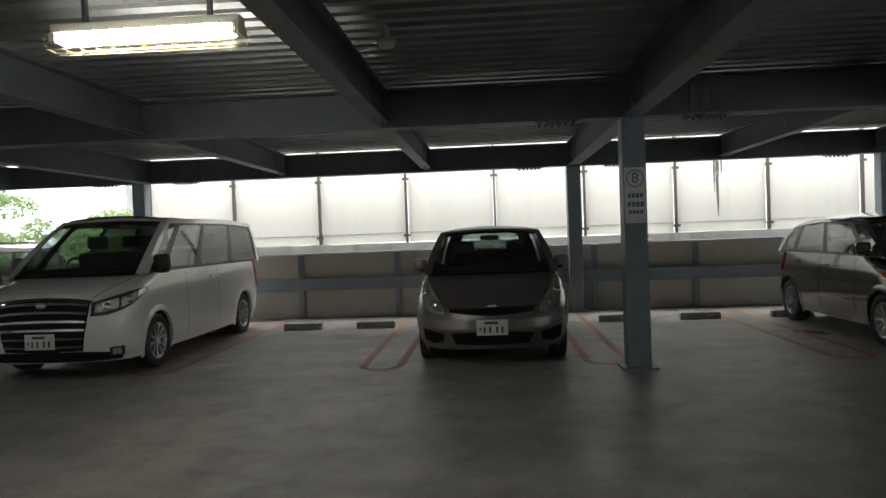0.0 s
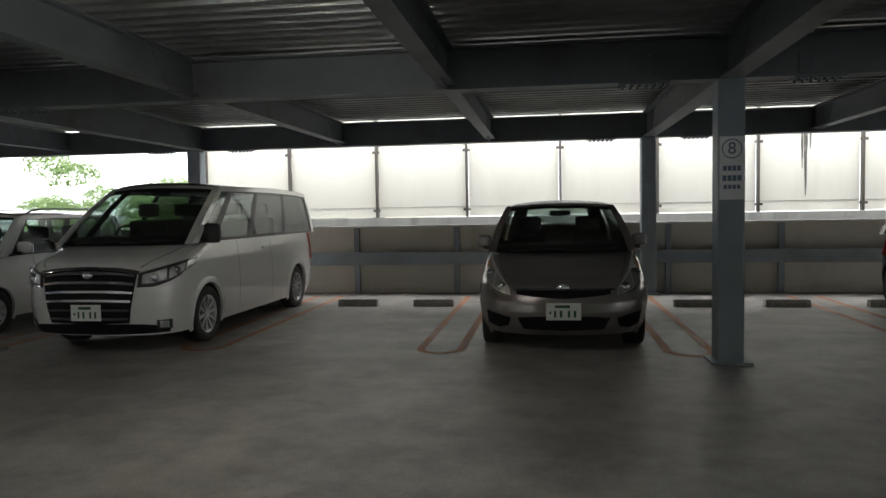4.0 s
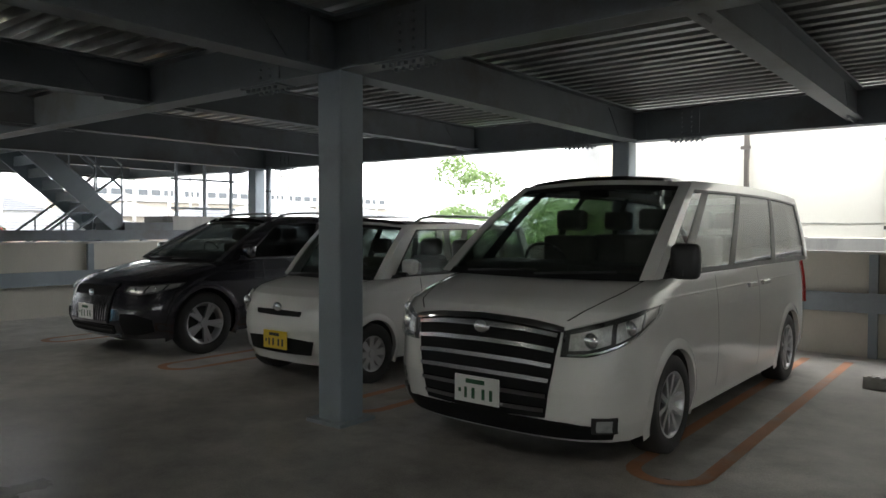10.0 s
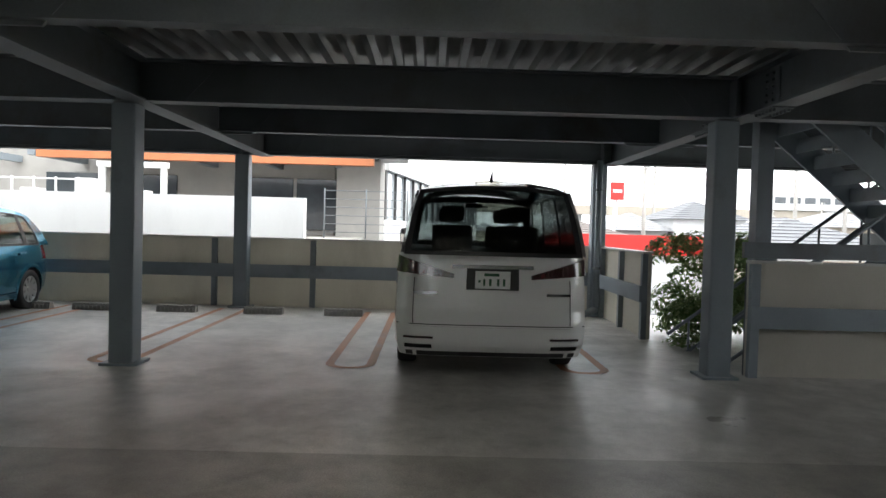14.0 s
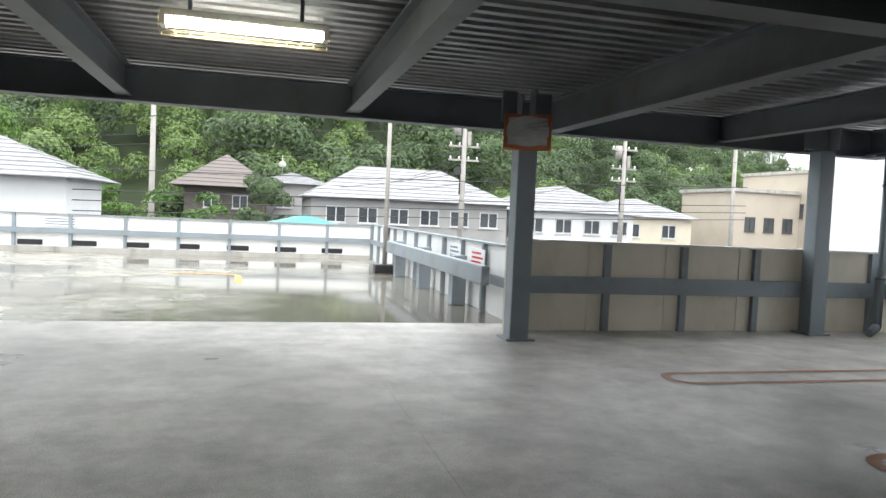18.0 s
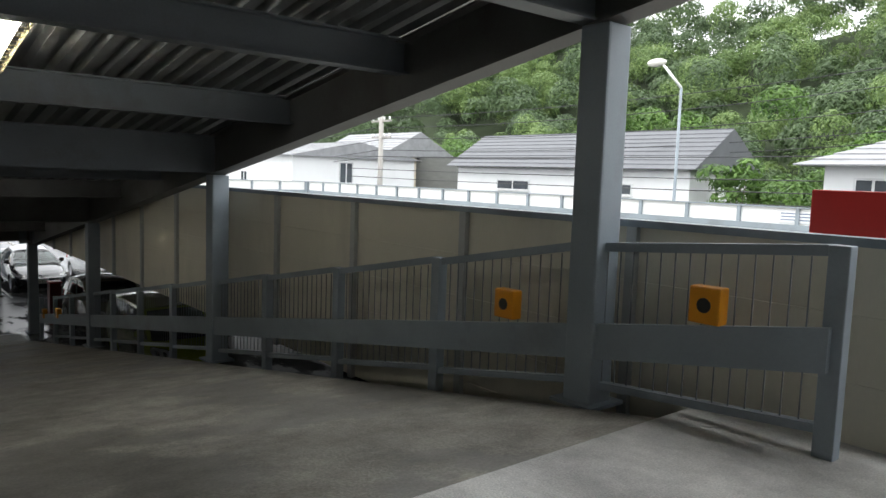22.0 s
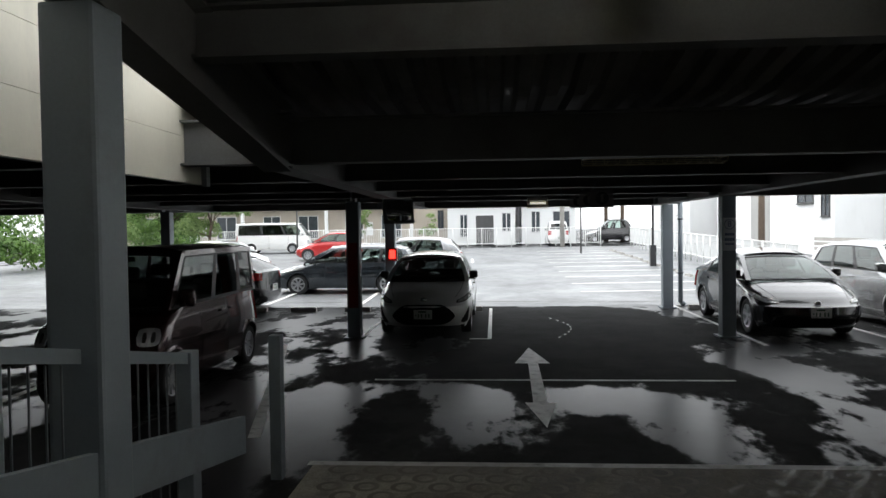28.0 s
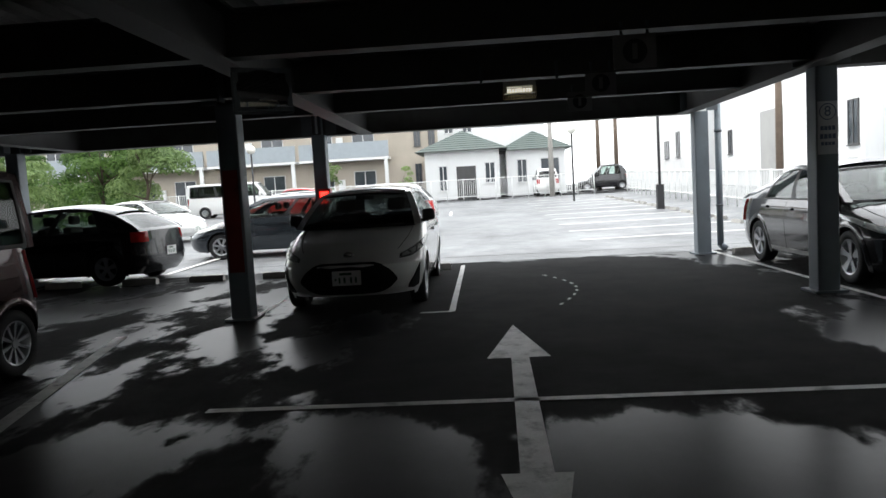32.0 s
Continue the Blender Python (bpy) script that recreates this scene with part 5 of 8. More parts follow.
make_car("hatchback", "dark grey hatchback with silver wheels parked nose out", DARK_GREY, (5.0, 9.42, 0), -90,
         L=3.9, W=1.695, H=1.525, wb=2.5, fo=0.78, r=0.30, belt=1.0, front=one_box(1.0, 0.74, 0.82, 0.05), cowl=0.80, rf=1.65, rr=0.35, dd=0.08, roofw=0.74, nose=0.6,
         lamps=([(0.40, 0.64), (0.55, 0.64), (0.75, 0.68), (0.95, 0.78)], [(0.40, 0.69), (0.55, 0.76), (0.75, 0.84), (0.95, 0.88)]), head=None, grille=(0.4, 0.62, 0.68, 1, CHROME), intake=(0.5, 0.26, 0.38), doors=(0.55, -0.38), handles=((-0.25, 0.86), (-1.1, 0.88)), windows=((0.02, 0.12), (0.16, 0.46), (0.49, 0.78), (0.82, 0.95)), rim="ten", tailp=(0.8, 0.985, 0.72, 0.99))
make_car("large_minivan", "white boxy large minivan with dark rear window parked nose in", WHITE_CAR, (-16.2, 4.98, 0), 180,
         L=4.92, W=1.85, H=1.93, wb=3.0, fo=0.95, r=0.335, belt=1.18, z0=0.21, front=[(0.2, 0.10), (0.3, 0.03), (0.5, 0.0), (0.8, 0.02), (0.95, 0.12), (1.05, 0.4), (1.18, 0.8)], cowl=0.85, rf=1.7, rr=0.20, dd=0.02, roofw=0.79, crown=0.09, rdrop=0.05, nose=0.5, nexp=3,
         rear=[(0.2, 0.1), (0.34, 0.0), (0.55, 0.0), (0.62, 0.03), (1.18, 0.05)], wprof=[(0.2, 0.95), (0.35, 0.985), (0.6, 1.0), (0.9, 0.99), (1.18, 0.955)], tail=0.32, texp=4,
         head=(0.6, 0.97, 0.78, 0.95, 0.02), tailp=(0.40, 0.99, 0.955, 0.995), tail_slant=(0.045, 0.16), tail_lens=LENS_SMOKE, gate=BLACK, rwin=(0.93, 0.05, 0.95), grille=(0.6, 0.4, 0.9, 6, CHROME), rear_plate=0.945, doors=(0.7, -0.45), handles=((-0.25, 1.0), (-0.65, 1.0)), windows=((0.0, 0.1), (0.14, 0.37), (0.4, 0.67, DARKGLASS), (0.7, 0.90, DARKGLASS)), rim="ten", rear_seats=3,
         trim=large_van_rear)
make_car("blue_hatchback", "turquoise blue hatchback with white wheel covers and a dark bonnet reflection", BLUE_CAR, (-16.86, -2.55, 0), 2,
         L=4.25, W=1.695, H=1.60, wb=2.6, fo=0.88, r=0.305, belt=0.98, front=one_box(0.98, 0.76, 1.05, 0.08), cowl=1.02, rf=1.98, rr=0.5, dd=0.14, roofw=0.72, rdrop=0.10, nose=0.66,
         lamps=([(0.38, 0.645), (0.55, 0.625), (0.75, 0.665), (0.95, 0.75), (1.06, 0.84)], [(0.38, 0.68), (0.55, 0.78), (0.75, 0.86), (0.95, 0.89), (1.06, 0.885)]),
         shapes=(("grille", [(0.05, 0.62), (0.2, 0.615), (0.37, 0.655)], [(0.05, 0.715), (0.2, 0.72), (0.36, 0.73)], 0.010, GRILLE, True), ("air_intake", [(-0.50, 0.29), (0, 0.27), (0.50, 0.29)], [(-0.54, 0.40), (0, 0.43), (0.54, 0.40)], 0.008, GRILLE, False)),
         hood=[(0.40, 0.74), (0.52, 0.86), (0.60, 0.97)],
         head=None, grille=None, intake=None, fogs=None, plate=("white", 0.52), doors=(0.5, -0.4), handles=((-0.28, 0.84), (-1.12, 0.86)), windows=((0.07, 0.44), (0.47, 0.76), (0.79, 0.9)), rim="cover", sill=0.09, sill_paint=BLUE_CAR, tailp=(0.82, 0.985, 0.76, 0.97), glass_rear=CARGLASS, badge=0.70)
make_car("compact_hatchback", "white compact hatchback with a wide black air intake on wet asphalt", WHITE_CAR, (23.35, -4.18, G), 180,
         L=4.05, W=1.70, H=1.47, wb=2.55, fo=0.80, r=0.295, belt=0.95, front=one_box(0.95, 0.70, 0.98, 0.10), cowl=0.95, rf=1.75, rr=0.45, dd=0.14, roofw=0.70, rdrop=0.13, nose=0.66,
         lamps=([(0.42, 0.60), (0.6, 0.615), (0.8, 0.68), (1.0, 0.765)], [(0.42, 0.64), (0.6, 0.70), (0.8, 0.775), (1.0, 0.815)]), amber=False, bezel=LAMP_BEZEL,
         shapes=(("air_intake", [(-0.40, 0.36), (-0.31, 0.27), (-0.2, 0.225), (0, 0.22), (0.2, 0.225), (0.31, 0.27), (0.40, 0.36)], [(-0.40, 0.40), (-0.31, 0.50), (-0.2, 0.575), (0, 0.58), (0.2, 0.575), (0.31, 0.50), (0.40, 0.40)], 0.010, GRILLE, False),
                 ("side_intake", [(0.56, 0.25), (0.66, 0.24), (0.76, 0.27)], [(0.57, 0.30), (0.66, 0.40), (0.76, 0.52)], 0.008, GRILLE, True)),
         hood=[(0.40, 0.70), (0.52, 0.83), (0.60, 0.945)],
         head=None, grille=None, intake=None, glass_front=SMOKEGLASS, fogs=None, plate=("white", 0.42), doors=(0.5, -0.4), handles=((-0.25, 0.82), (-1.1, 0.84)), windows=((0.08, 0.44), (0.47, 0.80)), rim="five", badge=0.66, glass_rear=CARGLASS, mirrors="black")
make_car("hybrid_sedan", "black streamlined liftback sedan on wet asphalt", BLACK_CAR, (23.15, -10.78, G), 180,
         L=4.55, W=1.76, H=1.47, wb=2.7, fo=0.95, r=0.31, belt=0.94, front=one_box(0.94, 0.68, 1.12, 0.10), cowl=1.1, rf=2.05, rr=1.0, dd=0.15, roofw=0.68, rdrop=0.2, nose=0.7,
         lamps=([(0.40, 0.60), (0.6, 0.60), (0.8, 0.66), (1.08, 0.815)], [(0.40, 0.635), (0.6, 0.67), (0.8, 0.755), (1.08, 0.85)]), amber=False, head=None,
         shapes=(("air_intake", [(-0.42, 0.25), (0, 0.24), (0.42, 0.25)], [(-0.46, 0.34), (0, 0.38), (0.46, 0.34)], 0.008, GRILLE, False), ("side_intake", [(0.55, 0.26), (0.72, 0.28)], [(0.56, 0.32), (0.72, 0.46)], 0.008, GRILLE, True)),
         hood=[(0.40, 0.68), (0.52, 0.82), (0.60, 0.935)], intake=None, fogs=None, plate=("white", 0.46), doors=(0.55, -0.4), handles=((-0.25, 0.82), (-1.1, 0.84)), windows=((0.08, 0.42), (0.45, 0.72)), rim="five", badge=0.6, tailp=(0.8, 0.98, 0.6, 0.93))
make_car("silver_minivan", "silver low minivan with chrome grille on wet asphalt", SILVER, (23.3, -13.35, G), 180,
         L=4.6, W=1.75, H=1.60, wb=2.75, fo=0.92, r=0.31, belt=1.02, front=one_box(1.02, 0.76, 1.0, 0.08), cowl=0.98, rf=1.85, rr=0.3, dd=0.06, roofw=0.74, nose=0.62,
         lamps=([(0.38, 0.66), (0.6, 0.665), (0.8, 0.71), (1.0, 0.79)], [(0.38, 0.72), (0.6, 0.77), (0.8, 0.83), (1.0, 0.86)]), head=None, grille=(0.5, 0.62, 0.72, 2, CHROME), intake=(0.6, 0.27, 0.42), fogs=(0.75, 0.93, 0.28, 0.4), doors=(0.6, -0.4), handles=((-0.2, 0.88), (-1.1, 0.9)), windows=((0.05, 0.38), (0.41, 0.66), (0.69, 0.93)), rim="seven", badge=0.68)
make_car("kei_van", "dark brown boxy kei van with red tail lights", MAROON, (17.75, -1.12, G), 180,
         L=3.4, W=1.475, H=1.78, wb=2.52, fo=0.45, r=0.28, belt=1.06, z0=0.18, front=[(0.18, 0.06), (0.3, 0.02), (0.5, 0.0), (0.75, 0.02), (0.9, 0.1), (0.98, 0.26), (1.06, 0.42)], cowl=0.45, rf=0.95, rr=0.1, dd=0.02, roofw=0.86, rdrop=0.02, nose=0.35, nexp=3, tail=0.25, texp=4,
         head=(0.66, 0.96, 0.7, 0.9, 0.0), plate=("yellow", 0.4), tailp=(0.86, 0.985, 0.62, 1.04), doors=(0.45, -0.42), handles=((-0.25, 0.9), (-0.6, 0.9)), windows=((0.05, 0.42), (0.46, 0.74, DARKGLASS), (0.78, 0.96, DARKGLASS)), rim="ten")
make_car("station_wagon", "blue-grey station wagon standing across the wet lot", GREY_CAR, (30.85, -0.85, G), 90,
         L=4.55, W=1.74, H=1.48, wb=2.7, fo=0.95, r=0.31, belt=0.95, front=one_box(0.95, 0.70, 1.15, 0.10), cowl=1.12, rf=1.95, rr=0.35, dd=0.1, roofw=0.72, rdrop=0.1, nose=0.66, doors=(0.5, -0.4), handles=((-0.25, 0.82), (-1.1, 0.84)), windows=((0.08, 0.40), (0.43, 0.68), (0.71, 0.93)), rim="seven", rails=True,
         lamps=([(0.42, 0.62), (0.6, 0.625), (0.8, 0.68), (1.02, 0.75)], [(0.42, 0.67), (0.6, 0.73), (0.8, 0.79), (1.02, 0.80)]), amber=False)
make_car("dark_sedan", "black hatchback sedan parked on wet asphalt", BLACK_CAR, (26.4, 2.15, G), 86,
         L=4.3, W=1.72, H=1.46, wb=2.62, fo=0.88, r=0.31, belt=0.94, front=one_box(0.94, 0.7, 1.05, 0.08), cowl=1.05, rf=1.85, rr=0.7, dd=0.15, roofw=0.7, rdrop=0.15, doors=(0.5, -0.4), windows=((0.08, 0.44), (0.47, 0.76)), rim="five")
make_car("small_car", "white small car on the open wet lot", WHITE_CAR, (37.0, 5.3, G + 0.154), -112, L=3.8, W=1.66, H=1.45, wb=2.45, fo=0.75, rim="seven", doors=(0.5, -0.4))
make_car("one_box_van", "white one-box van parked on the far side of the lot", WHITE_CAR, (54.0, 8.6, G + 0.528), -84, L=4.7, W=1.69, H=1.95, wb=2.57, fo=1.1, r=0.31, belt=1.15, z0=0.22,
         front=[(0.2, 0.06), (0.4, 0.0), (0.8, 0.03), (1.0, 0.1), (1.15, 0.2)], cowl=0.22, rf=0.75, rr=0.1, dd=0.02, roofw=0.85, rdrop=0.03, nose=0.35, nexp=3.2, tail=0.25, texp=4, windows=((0.05, 0.28), (0.31, 0.60, DARKGLASS), (0.63, 0.95, DARKGLASS)), rim="steel", doors=(1.0, -0.2))
make_car("hatchback", "silver hatchback with a red rear light cluster on the lot", SILVER, (35.2, -2.3, G + 0.11), 90, L=4.2, W=1.7, H=1.55, wb=2.6, fo=0.85, rim="seven", tailp=(0.72, 0.985, 0.6, 0.97), doors=(0.5, -0.4))
make_car("small_car", "red small car on the far side of the lot", RED_CAR, (46.5, 3.3, G + 0.363), 100, L=3.6, W=1.6, H=1.5, wb=2.4, fo=0.7, rim="seven", doors=(0.5,))
make_car("small_car", "yellow-green small car beside the ramp under the deck", OLIVE, (9.2, -10.98, G), 180, L=4.0, W=1.6, H=1.6, wb=2.4, fo=0.65, belt=0.95, cowl=0.75, rf=1.4, rr=0.2, dd=0.08, rim="seven", doors=(0.5,), front=one_box(0.95, 0.72, 0.78, 0.04))
make_car("hatchback", "olive-beige hatchback with dark windows beside the ramp foot", OLIVE_BEIGE, (13.9, -11.05, G), 180, L=3.9, W=1.65, H=1.5, wb=2.5, fo=0.75, rim="seven", doors=(0.5, -0.4), glass_side=DARKGLASS)
make_car("small_truck", "black boxy van standing behind the lot fence", BLACK_CAR, (64.5, -14.2, ground_z(64, 0)), 90, L=3.6, W=1.6, H=1.8, wb=2.4, fo=0.6, belt=1.05, rim="steel", category="van", doors=(0.5,))
make_car("small_truck", "white kei van parked in front of the house", WHITE_CAR, (60.6, -9.9, ground_z(60, 0)), 0, L=3.3, W=1.48, H=1.75, wb=2.3, fo=0.5, belt=1.05, rim="steel", category="van", doors=(0.5,))
make_car("hatchback", "black hatchback beside the ramp under the deck", BLACK_CAR, (11.3, -1.45, G), 180, L=4.1, W=1.7, H=1.5, wb=2.55, fo=0.8, rim="five", doors=(0.5, -0.4))


# ---- surroundings ----
ROOF_GREY = mat("grey_roof_tile", (0.25, 0.255, 0.265), 0.45, vary=0.2, scale=3, dirt=(0.14, 0.14, 0.15), dirt_amount=0.5)
ROOF_DARK = mat("dark_slate_roof", (0.11, 0.115, 0.125), 0.5, vary=0.2, scale=3)
ROOF_GREEN = mat("grey_green_roof", (0.075, 0.10, 0.09), 0.5, vary=0.15, scale=3)
ROOF_BROWN = mat("brown_roof_tile", (0.13, 0.11, 0.10), 0.5, vary=0.2, scale=3)
WALL_WHITE = mat("white_render", (0.76, 0.77, 0.77), 0.8, vary=0.05, scale=0.8, dirt=(0.5, 0.5, 0.48), dirt_amount=0.3, stretch=(1, 1, 0.3))
WALL_CREAM = mat("cream_render", (0.64, 0.58, 0.46), 0.8, vary=0.07, scale=0.8, dirt=(0.42, 0.38, 0.31), dirt_amount=0.3)
WALL_GREY = mat("grey_render", (0.36, 0.36, 0.35), 0.8, vary=0.08, scale=0.8, dirt=(0.2, 0.2, 0.2), dirt_amount=0.4)
WOOD_DARK = mat("dark_weathered_boards", (0.12, 0.105, 0.095), 0.8, vary=0.2, scale=2.0, dirt=(0.06, 0.055, 0.05), dirt_amount=0.5)
WALL_BEIGE = mat("beige_siding", (0.46, 0.41, 0.34), 0.75, vary=0.08, scale=0.9)
BALCONY = mat("grey_blue_balcony_panel", (0.33, 0.37, 0.40), 0.5, vary=0.06)
WINDOW = mat("dark_window_glass", (0.05, 0.06, 0.07), 0.08, vary=0.3, scale=1.5, spec=0.8)
WINDOW_BLUE = mat("blue_curtained_window", (0.05, 0.13, 0.30), 0.2, vary=0.15, scale=4)
FRAME_W = mat("white_window_frame", (0.6, 0.61, 0.61), 0.5)
FRAME_D = mat("dark_window_frame", (0.06, 0.06, 0.06), 0.5)
POLE = mat("concrete_pole", (0.36, 0.345, 0.32), 0.8, vary=0.15, scale=3, bump=0.002)
WOODPOLE = mat("brown_pole", (0.16, 0.12, 0.09), 0.8, vary=0.2, scale=4)
WIRE = mat("black_cable", (0.035, 0.035, 0.038), 0.6)
FENCE_W = mat("white_enamel_fence", (0.72, 0.73, 0.72), 0.45, vary=0.05)
BARK = mat("brown_bark", (0.10, 0.075, 0.055), 0.9, vary=0.3, scale=9, bump=0.01)
TEAL = mat("teal_roof_sheet", (0.16, 0.42, 0.40), 0.5, vary=0.1)
PIER_STONE = mat("beige_grey_stone", (0.40, 0.385, 0.36), 0.75, vary=0.12, scale=1.5, dirt=(0.25, 0.24, 0.22), dirt_amount=0.4)
# The panes' bright sky reflection is put into this pale base colour.
PALE_GLAZING = mat("painted_reflection_glazing", (0.42, 0.46, 0.49), 0.08, vary=0.3, scale=0.8, spec=0.8)
ORANGE_BAND = mat("orange_canopy", (0.50, 0.17, 0.07), 0.6, vary=0.12)
EARTH = mat("dark_undergrowth", (0.03, 0.045, 0.018), 0.95, vary=0.4, scale=0.5, bump=0.03)


def leaf_mat(name, a, b):
    m = bpy.data.materials.new(name)
    m.use_nodes = True
    n, ln = m.node_tree.nodes, m.node_tree.links
    geo = n.new("ShaderNodeNewGeometry")
    nz = n.new("ShaderNodeTexNoise")
    nz.inputs["Scale"].default_value, nz.inputs["Detail"].default_value = 0.35, 3
    ln.new(geo.outputs["Position"], nz.inputs["Vector"])
    av = n.new("ShaderNodeMath")
    av.operation = "MULTIPLY_ADD"
    av.inputs[1].default_value = 0.45
    ln.new(geo.outputs["Random Per Island"], av.inputs[0])
    ln.new(nz.outputs[0], av.inputs[2])
    mr = n.new("ShaderNodeMapRange")
    mr.inputs["From Min"].default_value, mr.inputs["From Max"].default_value = 0.4, 1.0
    ln.new(av.outputs[0], mr.inputs[0])
    mx = n.new("ShaderNodeMix")
    mx.data_type = "RGBA"
    mx.inputs["A"].default_value, mx.inputs["B"].default_value = (*a, 1), (*b, 1)
    ln.new(mr.outputs[0], mx.inputs["Factor"])
    bs = n["Principled BSDF"]
    bs.inputs["Roughness"].default_value = 0.55
    ln.new(mx.outputs["Result"], bs.inputs["Base Color"])
    tl = n.new("ShaderNodeBsdfTranslucent")
    ln.new(mx.outputs["Result"], tl.inputs[0])
    ms = n.new("ShaderNodeMixShader")
    ms.inputs[0].default_value = 0.25
    ln.new(bs.outputs[0], ms.inputs[1])
    ln.new(tl.outputs[0], ms.inputs[2])
    ln.new(ms.outputs[0], n["Material Output"].inputs[0])
    return m


LEAF = leaf_mat("green_leaves", (0.035, 0.085, 0.016), (0.13, 0.24, 0.045))
LEAF_DARK = leaf_mat("dark_forest_leaves", (0.045, 0.078, 0.035), (0.125, 0.19, 0.08))
LEAF_BRIGHT = leaf_mat("bright_bamboo_leaves", (0.085, 0.15, 0.04), (0.23, 0.33, 0.11))
LEAF_VARI = leaf_mat("variegated_shrub_leaves", (0.06, 0.15, 0.03), (0.30, 0.38, 0.16))


def leaf_cloud(rng, blobs, size, per_area):
    """Small folded leaves over the outside of many uneven blobs: vertices and faces."""
    vs, fs = [], []
    for cx, cy, cz, rx, ry, rz in blobs:
        cnt = int(per_area * (rx * ry + ry * rz + rx * rz))
        d = rng.normal(size=(cnt, 3))
        d /= np.linalg.norm(d, axis=1)[:, None]
        d[:, 2] = np.where(d[:, 2] < -0.35, -d[:, 2], d[:, 2])
        rad = rng.uniform(0.72, 1.06, cnt)
        p = np.array([cx, cy, cz]) + d * rad[:, None] * np.array([rx, ry, rz])
        t1 = np.cross(d, rng.normal(size=(cnt, 3)))
        t1 /= np.linalg.norm(t1, axis=1)[:, None] + 1e-9
        t2 = np.cross(d, t1) + 0.55 * rng.normal(size=(cnt, 3))
        t2 /= np.linalg.norm(t2, axis=1)[:, None] + 1e-9
        s = size * rng.uniform(0.6, 1.35, cnt)[:, None]
        k = len(vs) and sum(len(v) for v in vs)
        quad = np.stack([p - t1 * s, p + t2 * s * 0.45 - d * s * 0.2, p + t1 * s, p - t2 * s * 0.45 - d * s * 0.2], 1).reshape(-1, 3)
        fs.append(np.arange(cnt * 4).reshape(-1, 4) + k)
        vs.append(quad)
    return np.concatenate(vs), np.concatenate(fs)


def leaf_mesh(name, rng, blobs, size, per_area, material):
    v, f = leaf_cloud(rng, blobs, size, per_area)
    me = bpy.data.meshes.new(name)
    me.from_pydata(v.tolist(), [], f.tolist())
    me.materials.append(material)
    return me


RNG = np.random.default_rng(7)


def tree(name, label, x, y, z, height, spread, material, leaf=0.11, per=260, trunk=0.12, seed=1, conical=False):
    rng = np.random.default_rng(seed)
    ob = thing(name, label, "tree", at=(x, y, z))
    bm = bmesh.new()
    pts = [Vector((0.15 * math.sin(k * 1.7 + seed) * k / 4, 0.15 * math.cos(k * 1.3 + seed) * k / 4, height * 0.62 * k / 4)) for k in range(5)]
    for k in range(4):
        bm_tube(bm, pts[k], pts[k + 1], trunk * (1 - k * 0.2), 8, trunk * (1 - (k + 1) * 0.2))
    part("trunk", bm, BARK, ob)
    blobs = []
    for k in range(14):
        a = k * 2.4 + rng.uniform(-0.3, 0.3)
        hgt = rng.uniform(0.35, 0.92)
        rad = spread * (1 - hgt if conical else math.sqrt(max(0.05, 1 - abs(hgt - 0.55) ** 1.4 * 2.0))) * rng.uniform(0.35, 0.75)
        c = Vector((rad * math.cos(a), rad * math.sin(a), hgt * height))
        bm = tube(pts[2 + k % 3], c, trunk * 0.32, 5, trunk * 0.1)
        if k < 8:
            part("limb", bm, BARK, ob)
        else:
            bm.free()
        b = spread * rng.uniform(0.28, 0.46) * (1 - 0.5 * hgt if conical else 1)
        blobs.append((c.x, c.y, c.z, b, b * rng.uniform(0.8, 1.1), b * rng.uniform(0.6, 0.9)))
    share("crown", leaf_mesh("crown", rng, blobs, leaf, per, material), Matrix(), ob)
    return ob


def window_on(parent, p, right, w, h, out, frame_m=None, glass_m=None, nm="window"):
    """A window with frame, pane and sill on a wall: p its lower left, right along the wall, out away from it."""
    right, out, p = Vector(right).normalized(), Vector(out).normalized(), Vector(p)
    m = Matrix((right, out, Vector((0, 0, 1)))).transposed().to_4x4()
    m.translation = p
    f = 0.06
    bm = bmesh.new()
    for a, b, c, d in ((0, w, 0, f), (0, w, h - f, h), (0, f, f, h - f), (w - f, w, f, h - f), (w / 2 - f / 2, w / 2 + f / 2, f, h - f)):
        bm_box(bm, a, b, -0.03, 0.05, c, d, m)
    bmesh.ops.recalc_face_normals(bm, faces=bm.faces)
    win = part(nm, bm, frame_m or FRAME_W, parent)
    bm = bmesh.new()
    bm_box(bm, f, w - f, 0.004, 0.02, f, h - f, m)
    bmesh.ops.recalc_face_normals(bm, faces=bm.faces)
    part("pane", bm, glass_m or WINDOW, win)
    bm = bmesh.new()
    bm_box(bm, -0.05, w + 0.05, 0.0, 0.10, -0.05, -0.004, m)
    bmesh.ops.recalc_face_normals(bm, faces=bm.faces)
    part("sill", bm, frame_m or FRAME_W, win)
    return win


